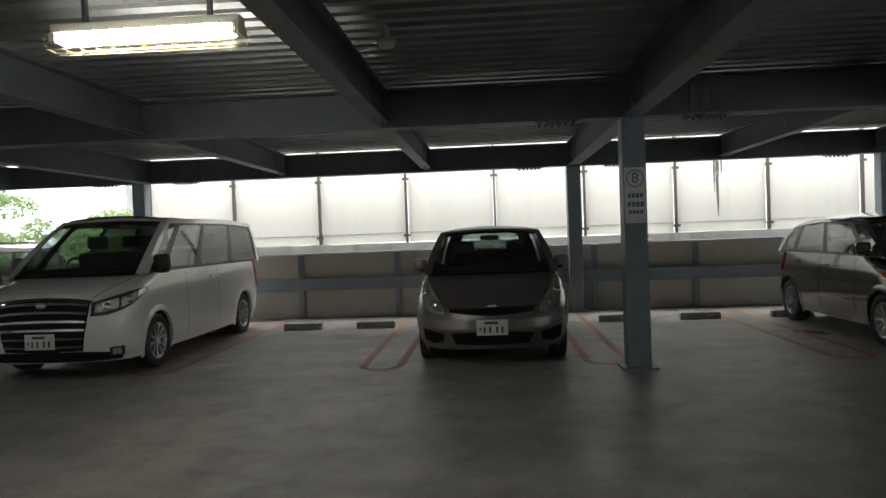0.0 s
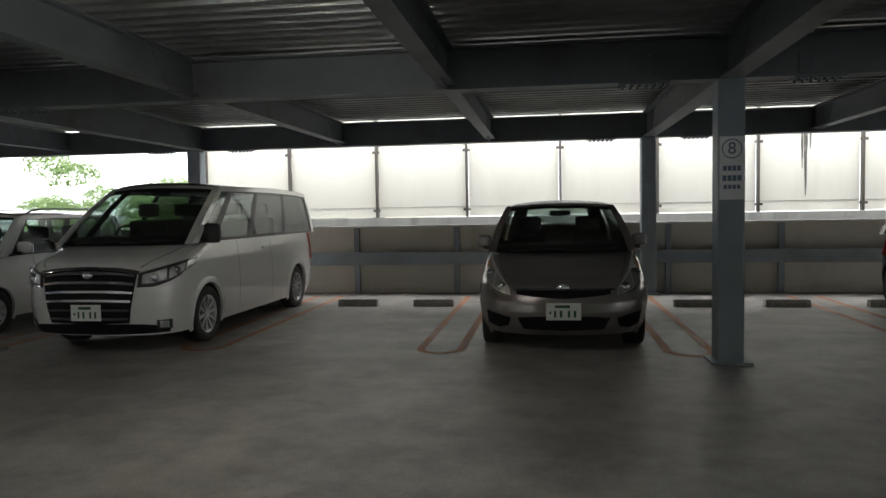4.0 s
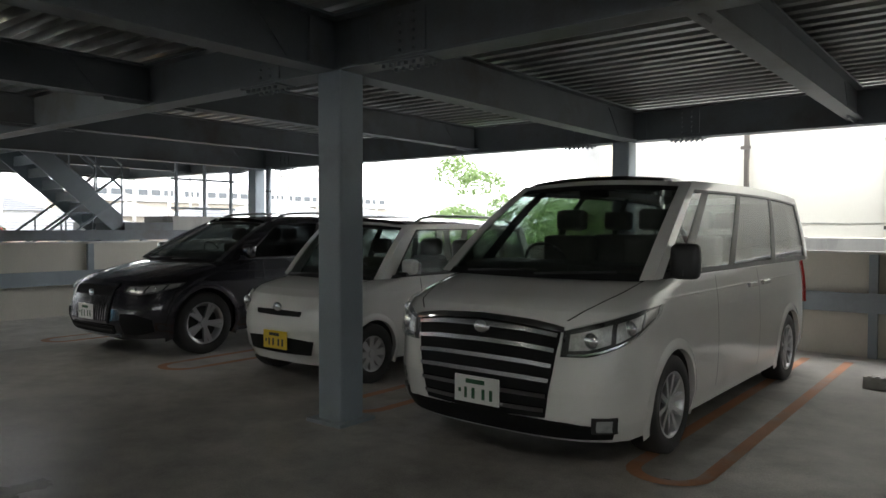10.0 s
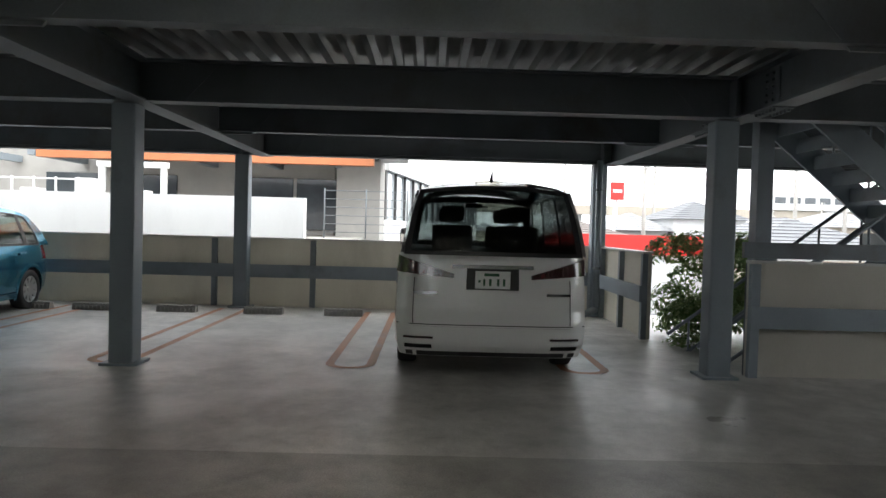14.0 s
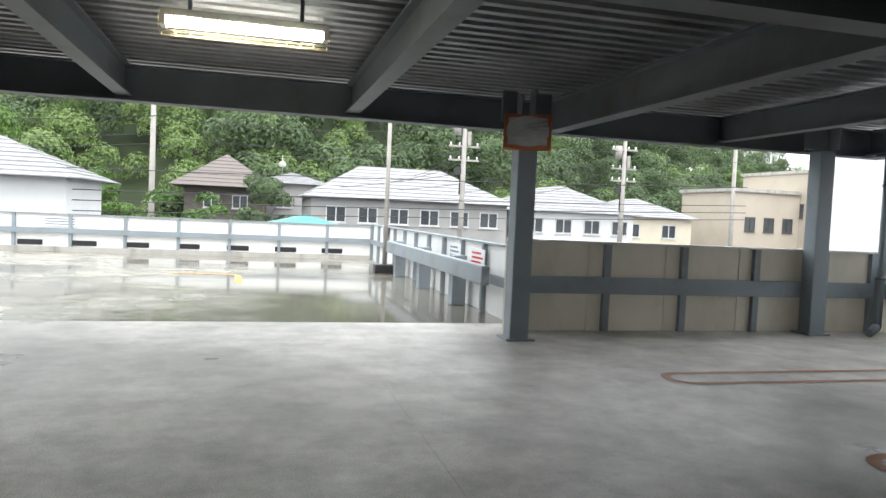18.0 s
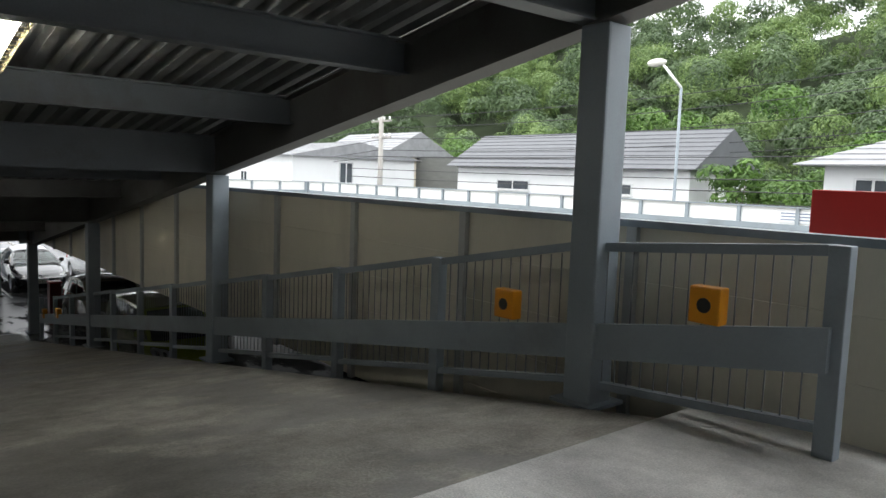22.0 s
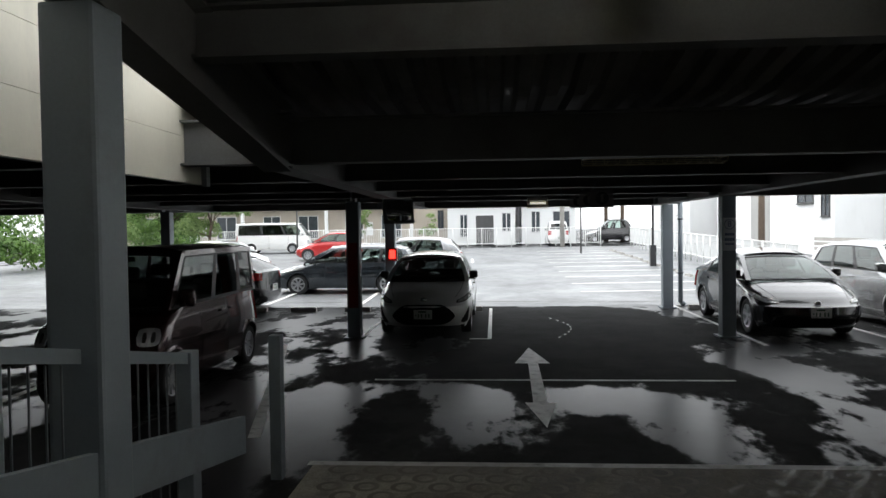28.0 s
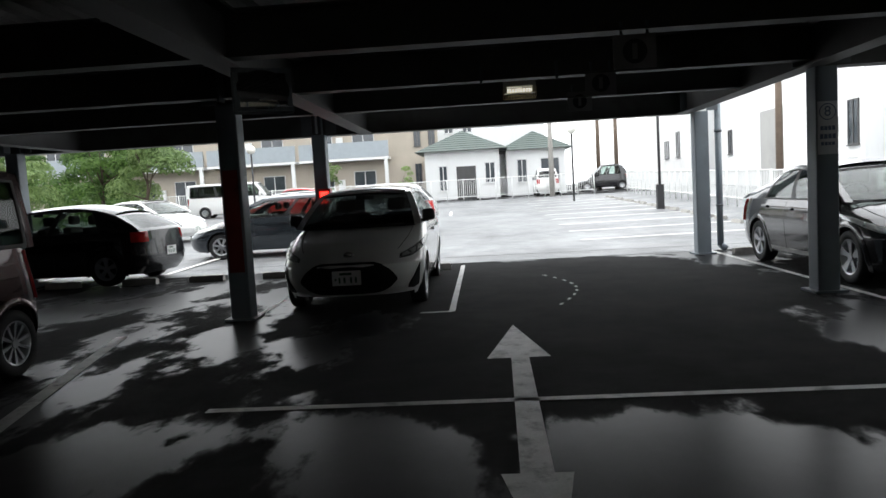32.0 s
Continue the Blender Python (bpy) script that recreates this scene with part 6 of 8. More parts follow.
def hip_roof_bm(x0, x1, y0, y1, z0, z1, ridge, over=0.45, courses=9, gable=False):
    """A hipped (or gabled) roof with stepped courses of tiles."""
    bm = bmesh.new()
    X0, X1, Y0, Y1 = x0 - over, x1 + over, y0 - over, y1 + over
    longx = (X1 - X0) >= (Y1 - Y0)
    cx, cy = (X0 + X1) / 2, (Y0 + Y1) / 2
    rings = []
    for k in range(courses + 1):
        t = k / courses
        if longx:
            hx = (X1 - X0) / 2 * (1 - t) + ridge / 2 * t if not gable else (X1 - X0) / 2
            hy = (Y1 - Y0) / 2 * (1 - t)
        else:
            hy = (Y1 - Y0) / 2 * (1 - t) + ridge / 2 * t if not gable else (Y1 - Y0) / 2
            hx = (X1 - X0) / 2 * (1 - t)
        z = z0 + (z1 - z0) * t
        rings.append((cx - hx, cx + hx, cy - hy, cy + hy, z))
    prev = None
    for k, (a, b, c, d, z) in enumerate(rings):
        low = [bm.verts.new(p) for p in ((a, c, z), (b, c, z), (b, d, z), (a, d, z))]
        high = [bm.verts.new(p) for p in ((a, c, z + 0.035), (b, c, z + 0.035), (b, d, z + 0.035), (a, d, z + 0.035))]
        for i in range(4):
            j = (i + 1) % 4
            bm.faces.new((low[i], low[j], high[j], high[i]))
            if prev:
                bm.faces.new((prev[i], prev[j], low[j], low[i]))
        if k == 0:
            bm.faces.new(low[::-1])
        if k == courses:
            bm.faces.new(high)
        prev = high
    bmesh.ops.remove_doubles(bm, verts=bm.verts, dist=1e-4)
    return bm


def house(name, label, x0, x1, y0, y1, zb, ze, zr, wall, roof, ridge=1.5, windows=(), gable=False, group="", over=0.45):
    """windows: (side, offset, height, width, tall)."""
    ob = thing(name, label, "house", group=group, at=(0, 0, 0))
    part("wall", box(x0, x1, y0, y1, zb, ze), wall, ob)
    if gable:
        bm = bmesh.new()
        longx = (x1 - x0) >= (y1 - y0)
        for e in ((x0, x1) if longx else (y0, y1)):
            tri = [(e, y0, ze), (e, y1, ze), (e, (y0 + y1) / 2, zr - 0.1)] if longx else [(x0, e, ze), (x1, e, ze), ((x0 + x1) / 2, e, zr - 0.1)]
            bm.faces.new([bm.verts.new(c) for c in tri])
        part("gable", bm, wall, ob)
    part("roof", hip_roof_bm(x0, x1, y0, y1, ze, zr, ridge, over, gable=gable), roof, ob)
    for sd, off, zz, w, hh in windows:
        if sd == "n":
            window_on(ob, (x1 - off, y1, zz), (-1, 0, 0), w, hh, (0, 1, 0))
        elif sd == "s":
            window_on(ob, (x0 + off, y0, zz), (1, 0, 0), w, hh, (0, -1, 0))
        elif sd == "w":
            window_on(ob, (x0, y1 - off, zz), (0, -1, 0), w, hh, (-1, 0, 0))
        else:
            window_on(ob, (x1, y0 + off, zz), (0, 1, 0), w, hh, (1, 0, 0))
    return ob


# south: houses below a wooded hill
house("house", "white house with a grey pyramid roof behind the fence", -4.6, 0.95, -31.0, -25.6, G, 2.05, 3.45, WALL_WHITE, ROOF_GREY, 0.2, windows=(("n", 0.75, 0.95, 0.95, 0.8),), over=0.6)
house("house", "long white house with a dark slate gable roof", 7.9, 21.5, -35.0, -30.5, G, 2.0, 3.7, WALL_WHITE, ROOF_DARK, 1, windows=(("n", 3, 0.9, 2.2, 0.5), ("n", 9, 0.9, 2.0, 0.5)), gable=True)
house("house", "cream house with a white gable", 33.5, 42.0, -40, -34, G, 2.7, 4.5, WALL_CREAM, ROOF_GREY, 1, windows=(("n", 5.0, 0.9, 1.2, 1.2), ("w", 1.5, 0.9, 1.2, 1.2)), gable=True)
house("house", "old dark wooden house with a brown tiled roof", -10.9, -5.9, -56, -50, G, 2.6, 4.9, WOOD_DARK, ROOF_BROWN, 0.5, windows=(("n", 1.2, 1.2, 1.0, 0.9), ("n", 3.0, 1.2, 1.0, 0.9)), over=0.9)
house("house", "grey house with a pale hipped roof among trees", -15.3, -10.6, -58, -52.5, G, 3.1, 4.0, WALL_GREY, ROOF_GREY, 1.0, windows=(("n", 1.2, 1.4, 1.0, 1.0),))
house("row_house", "two-storey row house with a pale grey hipped roof", -24.5, -13.3, -48, -40, G, 2.1, 4.1, WALL_GREY, ROOF_GREY, 5, windows=tuple(("n", 0.8 + 1.75 * k, 0.75, 1.1, 0.9) for k in range(6)))
house("row_house", "two-storey white row house with a pale grey roof", -33.5, -25.5, -50, -41.5, G, 1.9, 3.6, WALL_WHITE, ROOF_GREY, 4, windows=tuple(("n", 0.8 + 1.9 * k, 0.6, 1.1, 0.9) for k in range(4)))
house("house", "cream house with a grey roof far behind the wires", -42, -35.5, -56, -48, G, 1.9, 3.3, WALL_CREAM, ROOF_GREY, 3, windows=(("n", 1, 0.4, 1.2, 1), ("n", 4, 0.4, 1.2, 1)))
house("shed", "low shed with a teal sheet roof", -13.5, -11.4, -33, -29.5, G, 0.75, 1.15, WALL_GREY, TEAL, 1.5)
ob = thing("apartment_block", "beige flat-roofed building with a taller stair tower beyond the houses", "building")
part("wall", box(-51.5, -45.6, -55, -48, G, 4.2), WALL_BEIGE, ob)
part("tower", box(-64, -51.52, -55, -43.8, G, 5.9), WALL_BEIGE, ob)
part("roof_edge", box(-51.4, -45.4, -55.2, -47.8, 4.2, 4.45), CONCRETE, ob)
part("roof_edge", box(-64.2, -51.4, -55.2, -43.6, 5.9, 6.15), CONCRETE, ob)
for k in range(3):
    window_on(ob, (-46.6 - 1.7 * k, -47.99, 1.2), (-1, 0, 0), 0.9, 1.1, (0, 1, 0), FRAME_D)
for k in range(4):
    window_on(ob, (-51.51, -46.4 - 2.1 * k, 2.4), (0, 1, 0), 0.9, 1.1, (1, 0, 0), FRAME_D)


def hill_h(x, y):
    d = max(0.0, -y - 58 - 4 * math.sin(x * 0.05) - (max(0, -x - 15) * 0.55))
    h = min(d * 0.62, 24 + 3 * math.sin(x * 0.09 + 1))
    return G + 1.0 + h * (1.0 if x < 60 else 1.0)


bm = bmesh.new()
bm_grid(bm, [[(x, y, hill_h(x, y)) for x in range(-150, 121, 6)] for y in range(-130, -51, 4)])
single("hillside", bm, EARTH, "wooded hillside soil under the trees", "hill", kind="structure")
blobs, bright = [], []
for k in range(900):
    x = RNG.uniform(-125, 95)
    y = RNG.uniform(-104, -56) - max(0, -x - 15) * 0.42
    z = hill_h(x, y)
    r = RNG.uniform(1.5, 3.3)
    if x > -5 and y > -62 and RNG.uniform() < 0.3:
        continue
    target = bright if RNG.uniform() < (0.42 if x > -40 else 0.2) else blobs
    for j in range(3):
        rr_ = r * RNG.uniform(0.45, 0.8)
        target.append((x + RNG.normal() * r * 0.6, y + RNG.normal() * r * 0.6, z + r * RNG.uniform(0.7, 2.2), rr_, rr_, rr_ * RNG.uniform(0.8, 1.3)))
tagged(new("forest", leaf_mesh("forest", RNG, blobs, 0.22, 42, LEAF_DARK)), "dense dark green forest on the hillside", "forest", kind="stuff")
tagged(new("bamboo", leaf_mesh("bamboo", RNG, bright, 0.17, 62, LEAF_BRIGHT)), "bright green bamboo crowns on the hillside", "forest", kind="stuff")
hedge = [(RNG.uniform(1, 42), RNG.uniform(-50, -36), G + RNG.uniform(0.5, 9), 1.6, 1.6, 1.5) for k in range(130)]
hedge = [b for b in hedge if b[2] < G + 2 + (-36 - b[1]) * 0.75 and not (7 < b[0] < 22.5 and b[1] > -37.5) and not (32 < b[0] < 43 and b[1] > -42)]
tagged(new("bank", leaf_mesh("bank", RNG, hedge, 0.17, 85, LEAF)), "leafy green bank behind the houses", "shrubs", kind="stuff")
tree("garden_tree", "round dark green garden tree beside the wooden house", -10.9, -46, G, 7.2, 2.1, LEAF_DARK, 0.14, 150, seed=3)
for k, (x, y, hgt) in enumerate(((-6.0, -34, 5.2), (-8.4, -37, 5.6), (2.6, -33, 5.6), (-3.5, -40, 6.5), (4.6, -38, 7.5), (6.3, -31, 6))):
    tree("garden_tree", "leafy green garden tree behind the fence", x, y, G, hgt, 1.7, LEAF, 0.13, 150, seed=20 + k)


# power lines
def power_pole(x, y, top_z, base_z=G, transformer=False, material=None):
    ob = thing("utility_pole", "concrete utility pole with cross arms and cables", "utility pole", group="utility poles", at=(x, y, base_z))
    hgt = top_z - base_z
    part("mast", tube((0, 0, 0), (0, 0, hgt), 0.17, 10, 0.11), material or POLE, ob)
    for z in (hgt - 0.4, hgt - 1.2) + ((hgt - 2.0, hgt - 3.1, hgt - 3.8) if transformer else ()):
        part("cross_arm", box(-0.8, 0.8, -0.05, 0.05, z, z + 0.09), POLE, ob)
        for xx in (-0.7, -0.25, 0.25, 0.7):
            part("insulator", tube((xx, 0, z + 0.09), (xx, 0, z + 0.24), 0.045, 8), FENCE_W, ob)
    if transformer:
        part("transformer", tube((0.36, 0, hgt - 2.5), (0.36, 0, hgt - 1.75), 0.19, 14), POLE, ob)
        part("junction_box", box(-0.34, -0.14, -0.12, 0.12, hgt - 3.0, hgt - 2.3, bevel=0.02), POLE, ob)
        for k in range(7):
            part("step_bolt", tube((0, 0.1 * (-1) ** k, hgt - 4.0 - 0.45 * k), (0.28 * (-1) ** k, 0.1 * (-1) ** k, hgt - 4.0 - 0.45 * k), 0.012, 5), ALLOY, ob)
        part("down_cable", tube((0.17, 0.02, hgt - 5.5), (0.15, 0.02, hgt - 1.0), 0.03, 6), WIRE, ob)
        part("cable_coil", tube((0.30, 0.0, hgt - 4.3), (0.30, 0.06, hgt - 4.3), 0.22, 14), WIRE, ob)
    return ob


def cable(a, b, sag, r=0.016):
    a, b = Vector(a), Vector(b)
    bm = bmesh.new()
    pts = [a.lerp(b, k / 12) - Vector((0, 0, sag * 4 * (k / 12) * (1 - k / 12))) for k in range(13)]
    side_ = Vector((0, 0, 1)).cross(b - a).normalized()
    bm_grid(bm, [[p + side_ * r * math.cos(t * math.tau / 5) + Vector((0, 0, r * math.sin(t * math.tau / 5))) for t in range(6)] for p in pts])
    bmesh.ops.remove_doubles(bm, verts=bm.verts, dist=1e-5)
    return single("overhead_cable", bm, WIRE, "black overhead cable hanging between poles", "cable", group="overhead cables")


POLES = [(-5.5, -38.0, 7.6), (-20.6, -36.0, 8.0), (-31.0, -38.5, 7.6), (22.2, -26.0, 4.4), (-41, -42, 7.8)]
for k, (x, y, z) in enumerate(POLES):
    power_pole(x, y, z, transformer=k in (1, 2))
for dz, off in ((0, 0), (-0.8, 0.5), (-1.7, -0.3), (-2.6, 0.1), (-3.1, 0.3)):
    cable((-5.5 + off, -38, 7.3 + dz), (-20.6 + off, -36, 7.7 + dz), 0.5)
    cable((-20.6 + off, -36, 7.6 + dz), (-31 + off, -38.5, 7.3 + dz), 0.4)
    cable((-31 + off, -38.5, 7.3 + dz), (-41 + off, -42, 7.5 + dz), 0.4)
    cable((-5.5 + off, -38, 7.3 + dz), (22.2 + off, -26, 4.2 + dz * 0.6), 0.6)
    cable((22.2 + off, -26, 4.2 + dz * 0.6), (60 + off, -30, 4.0 + dz * 0.6), 0.6)
for z0_, z1_ in ((1.3, 1.5), (1.7, 1.8), (0.9, 1.2), (2.3, 2.6)):
    cable((24, -25.2, z0_), (-31, -27.5, z1_ + 0.6), 0.35)
for k in range(6):
    cable((-20.6, -36, 6.6 - 0.5 * k), (-30 + 3 * k, -60 + 2 * k, 5.2 - 0.3 * k), 0.7)
    cable((-31, -38.5, 6.4 - 0.4 * k), (-14 - 4 * k, -41, 2.6 + 0.1 * k), 0.5)

ob = thing("street_lamp", "white street lamp on a curved arm", "street lamp", at=(4.55, -24.2, G))
part("post", tube((0, 0, 0), (0, 0, 7.4), 0.06, 8, 0.04), STEEL, ob)
part("arm", tube((0, 0, 7.4), (0.62, 0.1, 8.15), 0.04, 8), FENCE_W, ob)
bm = bmesh.new()
bmesh.ops.create_uvsphere(bm, u_segments=14, v_segments=8, radius=1, matrix=pose(0.8, 0.1, 8.18) @ Matrix.Diagonal((0.32, 0.16, 0.12, 1)))
part("head", bm, LAMP_WHITE, ob, smooth=True)
for k, (x, y, z) in enumerate(((-1.0, -28.5, 3.4), (-12.2, -54.5, 4.0))):
    ob = thing("roof_antenna", "white dish antenna on a thin mast", "antenna", group="roof antennas", at=(x, y, z))
    part("mast", tube((0, 0, -0.3), (0, 0, 1.2), 0.025, 6), ALLOY, ob)
    bm = bmesh.new()
    bmesh.ops.create_uvsphere(bm, u_segments=14, v_segments=8, radius=1, matrix=pose(0, 0.05, 0.55, 60) @ Matrix.Diagonal((0.26, 0.26, 0.06, 1)))
    part("dish", bm, LAMP_WHITE, ob, smooth=True)

# the open deck's white fence with drain slots
def white_fence(name, a, b, inward, studs, height=1.0, slots=False, rail=(0.48, 0.62)):
    ob = parapet(name, a, b, inward, 0.0, height, studs, WHITE_PANEL, rail, 0.05, "white panel fence with grey posts and rail", stud_w=0.08)
    return ob


white_fence("wall_open_south", (-13.8, -21.6), (21.5, -21.6), 1, 1.38)
white_fence("wall_open_east", (21.5, -21.5), (21.5, -9.7), 1, 1.38)
white_fence("wall_open_west", (-13.8, -9.6), (-13.8, -21.6), 1, 1.25, 1.05)
fence_slots = thing("drain_slots", "dark drain slots along the foot of the white fence", "drain", kind="structure")
for k in range(22):
    part("slot", box(-12.9 + 1.32 * k, -12.3 + 1.32 * k, -21.595, -21.585, 0.16, 0.30, bevel=0.01), BLACK, fence_slots)
single("kerb_open_south", box(-13.7, 21.4, -21.59, -21.50, 0.0, 0.13), CONCRETE, "pale concrete kerb below the white fence", "kerb", kind="structure")
ob = thing("guard_rail", "heavy grey guard rail on square posts beside the fence", "guard rail", at=(-13.4, 0, 0))
part("beam", box(-0.06, 0.06, -16.8, -9.6, 0.52, 0.78, bevel=0.02), STEEL, ob)
for y in (-16.4, -14.0, -11.6):
    part("post", box(-0.30, -0.07, y - 0.12, y + 0.12, 0, 0.8, bevel=0.015), STEEL, ob)
ob = thing("flag_pole", "tall thin grey pole in a block foot on the wet deck", "pole", at=(-13.4, -17.3, 0))
part("mast", tube((0, 0, 0.2), (0, 0, 4.4), 0.055, 10, 0.045), POLE, ob)
part("foot", box(-0.25, 0.25, -0.2, 0.2, 0, 0.2, bevel=0.03), BLACK, ob)
for k, (y, z, red) in enumerate(((-12.3, 0.62, False), (-11.0, 0.60, True), (-19.2, 0.75, False))):
    ob = thing("notice_board", "small white notice sheet with faint lines on the fence", "sign", group="fence notices", at=(-13.725, y, z))
    part("sheet", box(0, 0.012, -0.35, 0.35, 0, 0.34), SIGN_W, ob)
    for j in range(4):
        part("text_bar", box(0.0122, 0.014, -0.28, 0.28 - 0.1 * (j % 2), 0.05 + 0.07 * j, 0.08 + 0.07 * j), RED if red else INK_B, ob)
for x in (-5.4, -0.2):
    ob = thing("notice_board", "small white notice sheet with faint lines on the fence", "sign", group="fence notices", at=(x, -21.59, 0.66))
    part("sheet", box(-0.45, 0.45, 0, 0.012, 0, 0.26), SIGN_W, ob)
    for j in range(3):
        part("text_bar", box(-0.36, 0.36, 0.0122, 0.014, 0.05 + 0.07 * j, 0.075 + 0.07 * j), INK_B, ob)

# west: white commercial building with an orange canopy
ob = thing("commercial_building", "white commercial building with an orange canopy beyond the parapet", "building")
part("wall", box(-36, -26, -18, -8.9, G, 5.6), WALL_WHITE, ob)
part("wall", box(-36, -28.4, -8.9, 1.5, G, 5.2), PIER_STONE, ob)
part("pier", box(-29.5, -27.0, 1.75, 2.95, G, 5.2), PIER_STONE, ob)
part("canopy", box(-25.5, -25.2, -5.5, 2.9, 2.93, 3.58), ORANGE_BAND, ob)
# the soffit's shade comes from the darkened steel colour
part("soffit", box(-28.38, -25.52, -5.5, 2.9, 3.2, 3.56), STEEL_UNDER, ob)
part("roof_edge", box(-28.0, -24.9, 2.92, 3.7, 3.25, 3.6), WALL_WHITE, ob)
for y in (-6.9, -4.6, -1.2, 0.4):
    part("shop_window", box(-28.39, -28.34, y, y + 1.5, 1.25, 2.75), WINDOW, ob)
for k in range(6):
    part("soffit_beam", box(-28.36, -25.54, -7.8 + 1.9 * k, -7.6 + 1.9 * k, 3.0, 3.19), STEEL, ob)
part("parapet", box(-22.3, -22.0, -5.5, 1.75, G, 1.96), WALL_WHITE, ob)
part("terrace", box(-28.4, -22.3, -8.9, 2.5, G, 1.1), CONCRETE, ob)
# a glazed wing that runs off at a slant behind the pier
WING = pose(-28.9, 2.97, 0, 0, 0, 180 - 9.4)
for nm, z0_, z1_, inset, mt in (("wing_wall", G, 1.62, 0.0, WALL_WHITE), ("wing_glazing", 1.62, 3.12, 0.06, PALE_GLAZING), ("wing_roof", 3.12, 3.42, -0.12, WALL_WHITE)):
    bm = bmesh.new()
    bm_box(bm, 0, 27, inset, 6, z0_, z1_, WING)
    bmesh.ops.recalc_face_normals(bm, faces=bm.faces)
    part(nm, bm, mt, ob)
for k in range(19):
    bm = bmesh.new()
    bm_box(bm, 1.5 * k, 1.5 * k + (0.22 if k % 3 == 0 else 0.10), -0.02, 0.058, 1.62, 3.12, WING)
    bmesh.ops.recalc_face_normals(bm, faces=bm.faces)
    part("mullion", bm, FRAME_D, ob)
window_on(ob, (-25.99, -14.2, 1.95), (0, 1, 0), 1.6, 1.15, (1, 0, 0), FRAME_D, WINDOW_BLUE)
part("doorway", box(-26.05, -25.97, -11.3, -10.3, 0.9, 2.85), WALL_GREY, ob)
part("door_hood", box(-26.0, -25.2, -11.5, -9.6, 2.9, 3.0), WALL_WHITE, ob)
ob = thing("portal", "white steel portal standing on the terrace", "portal", at=(-24.2, 0, 1.1))
for y in (-3.4, -1.95):
    part("leg", box(-0.06, 0.06, y - 0.06, y + 0.06, 0, 1.55), FENCE_W, ob)
part("lintel", box(-0.08, 0.08, -3.5, -1.85, 1.55, 1.68), FENCE_W, ob)
ob = thing("terrace_railing", "white pipe railing on the terrace", "railing", at=(-25.4, 0, 1.1))
for k in range(5):
    part("vent_box", box(1.2, 1.6, -7.6 + 1.25 * k, -7.2 + 1.25 * k, 0, 1.0 + 0.25 * (k % 2), bevel=0.02), FENCE_W, ob)
for k in range(9):
    part("post", tube((0, -8.4 + 0.55 * k, 0), (0, -8.4 + 0.55 * k, 1.35), 0.03, 6), FENCE_W, ob)
for z in (0.9, 1.3):
    part("rail", tube((0, -8.4, z), (0, -4.0, z), 0.025, 6), FENCE_W, ob)
ob = thing("terrace_railing", "grey wire railing beside the pier", "railing", at=(-24.5, 2.6, 1.1))
for k in range(6):
    part("rail", tube((0, -0.8, 0.15 + 0.2 * k), (0, 1.2, 0.15 + 0.2 * k), 0.009, 5), STEEL_DARK, ob)
for y in (-0.8, 0.2, 1.2):
    part("post", tube((0, y, 0), (0, y, 1.2), 0.018, 6), STEEL_DARK, ob)

# west and north-west: the town
TOWN = random.Random(5)
for k in range(34):
    x = -TOWN.uniform(38, 110)
    y = TOWN.uniform(8, 75)
    w, d = TOWN.uniform(6, 11), TOWN.uniform(6, 10)
    ze = TOWN.uniform(-0.2, 1.2) + (-x - 38) * 0.012
    house("town_house", "small town house with a grey roof in the distance", x - w, x, y, y + d, G, ze, ze + TOWN.uniform(0.9, 1.6), TOWN.choice((WALL_WHITE, WALL_GREY, WALL_CREAM, WALL_BEIGE)), TOWN.choice((ROOF_GREY, ROOF_DARK, ROOF_BROWN)), 2.5,
          windows=(("e", 1.0, -0.9, 1.4, 1.0), ("e", 3.6, -0.9, 1.4, 1.0), ("s", 1.5, -0.9, 1.4, 1.0)), group="distant town houses")
for y, w, ze, zr, wl, rf_ in ((17.6, 3.6, 1.6, 2.9, WALL_GREY, ROOF_GREY), (21.6, 5.2, 2.5, 3.9, WALL_WHITE, ROOF_DARK), (27.2, 4.6, 1.5, 2.6, WALL_GREY, ROOF_DARK), (32.2, 6.0, 2.2, 3.4, WALL_BEIGE, ROOF_GREY), (39, 7, 1.8, 3.2, WALL_GREY, ROOF_DARK), (47, 8, 2.6, 4.2, WALL_WHITE, ROOF_GREY), (57, 9, 2.4, 3.8, WALL_GREY, ROOF_DARK)):
    house("town_house", "two-storey town house with a tiled roof among the wires", -66, -58, y, y + w, G, ze, zr, wl, rf_, 2.0, windows=(("e", 0.7, -0.2, 1.1, 1.0), ("e", 2.3, -0.2, 0.9, 1.0)), group="distant town houses")
for y, z in ((19.0, 7.0), (23.5, 6.0), (29.5, 8.0), (33, 7.2), (36, 6.4), (44, 8.0), (52, 7.4)):
    power_pole(-56.5, y, z)
ob = thing("shop", "shop with a red fascia below a red road sign", "building", at=(-48, 9.5, G))
part("wall", box(-6, 0, 0, 12, 0, 3.4), WALL_WHITE, ob)
part("fascia", box(0.0, 0.3, -0.2, 12.2, 3.4, 4.5), RED, ob)
ob = thing("road_sign", "red square sign on a tall pole with a white band", "sign", at=(-55.5, 15.9, G))
part("post", tube((0, 0.8, 0), (0, 0.8, 8), 0.09, 8), ALLOY, ob)
part("panel", box(-0.1, 0.1, 0.5, 1.4, 6.8, 8.0), RED, ob)
part("text_bar", box(0.1, 0.12, 0.65, 1.25, 7.3, 7.5), SIGN_W, ob)
# viaduct with a train
ob = thing("viaduct", "long pale railway viaduct across the distance", "bridge", at=(0, 0, 0))
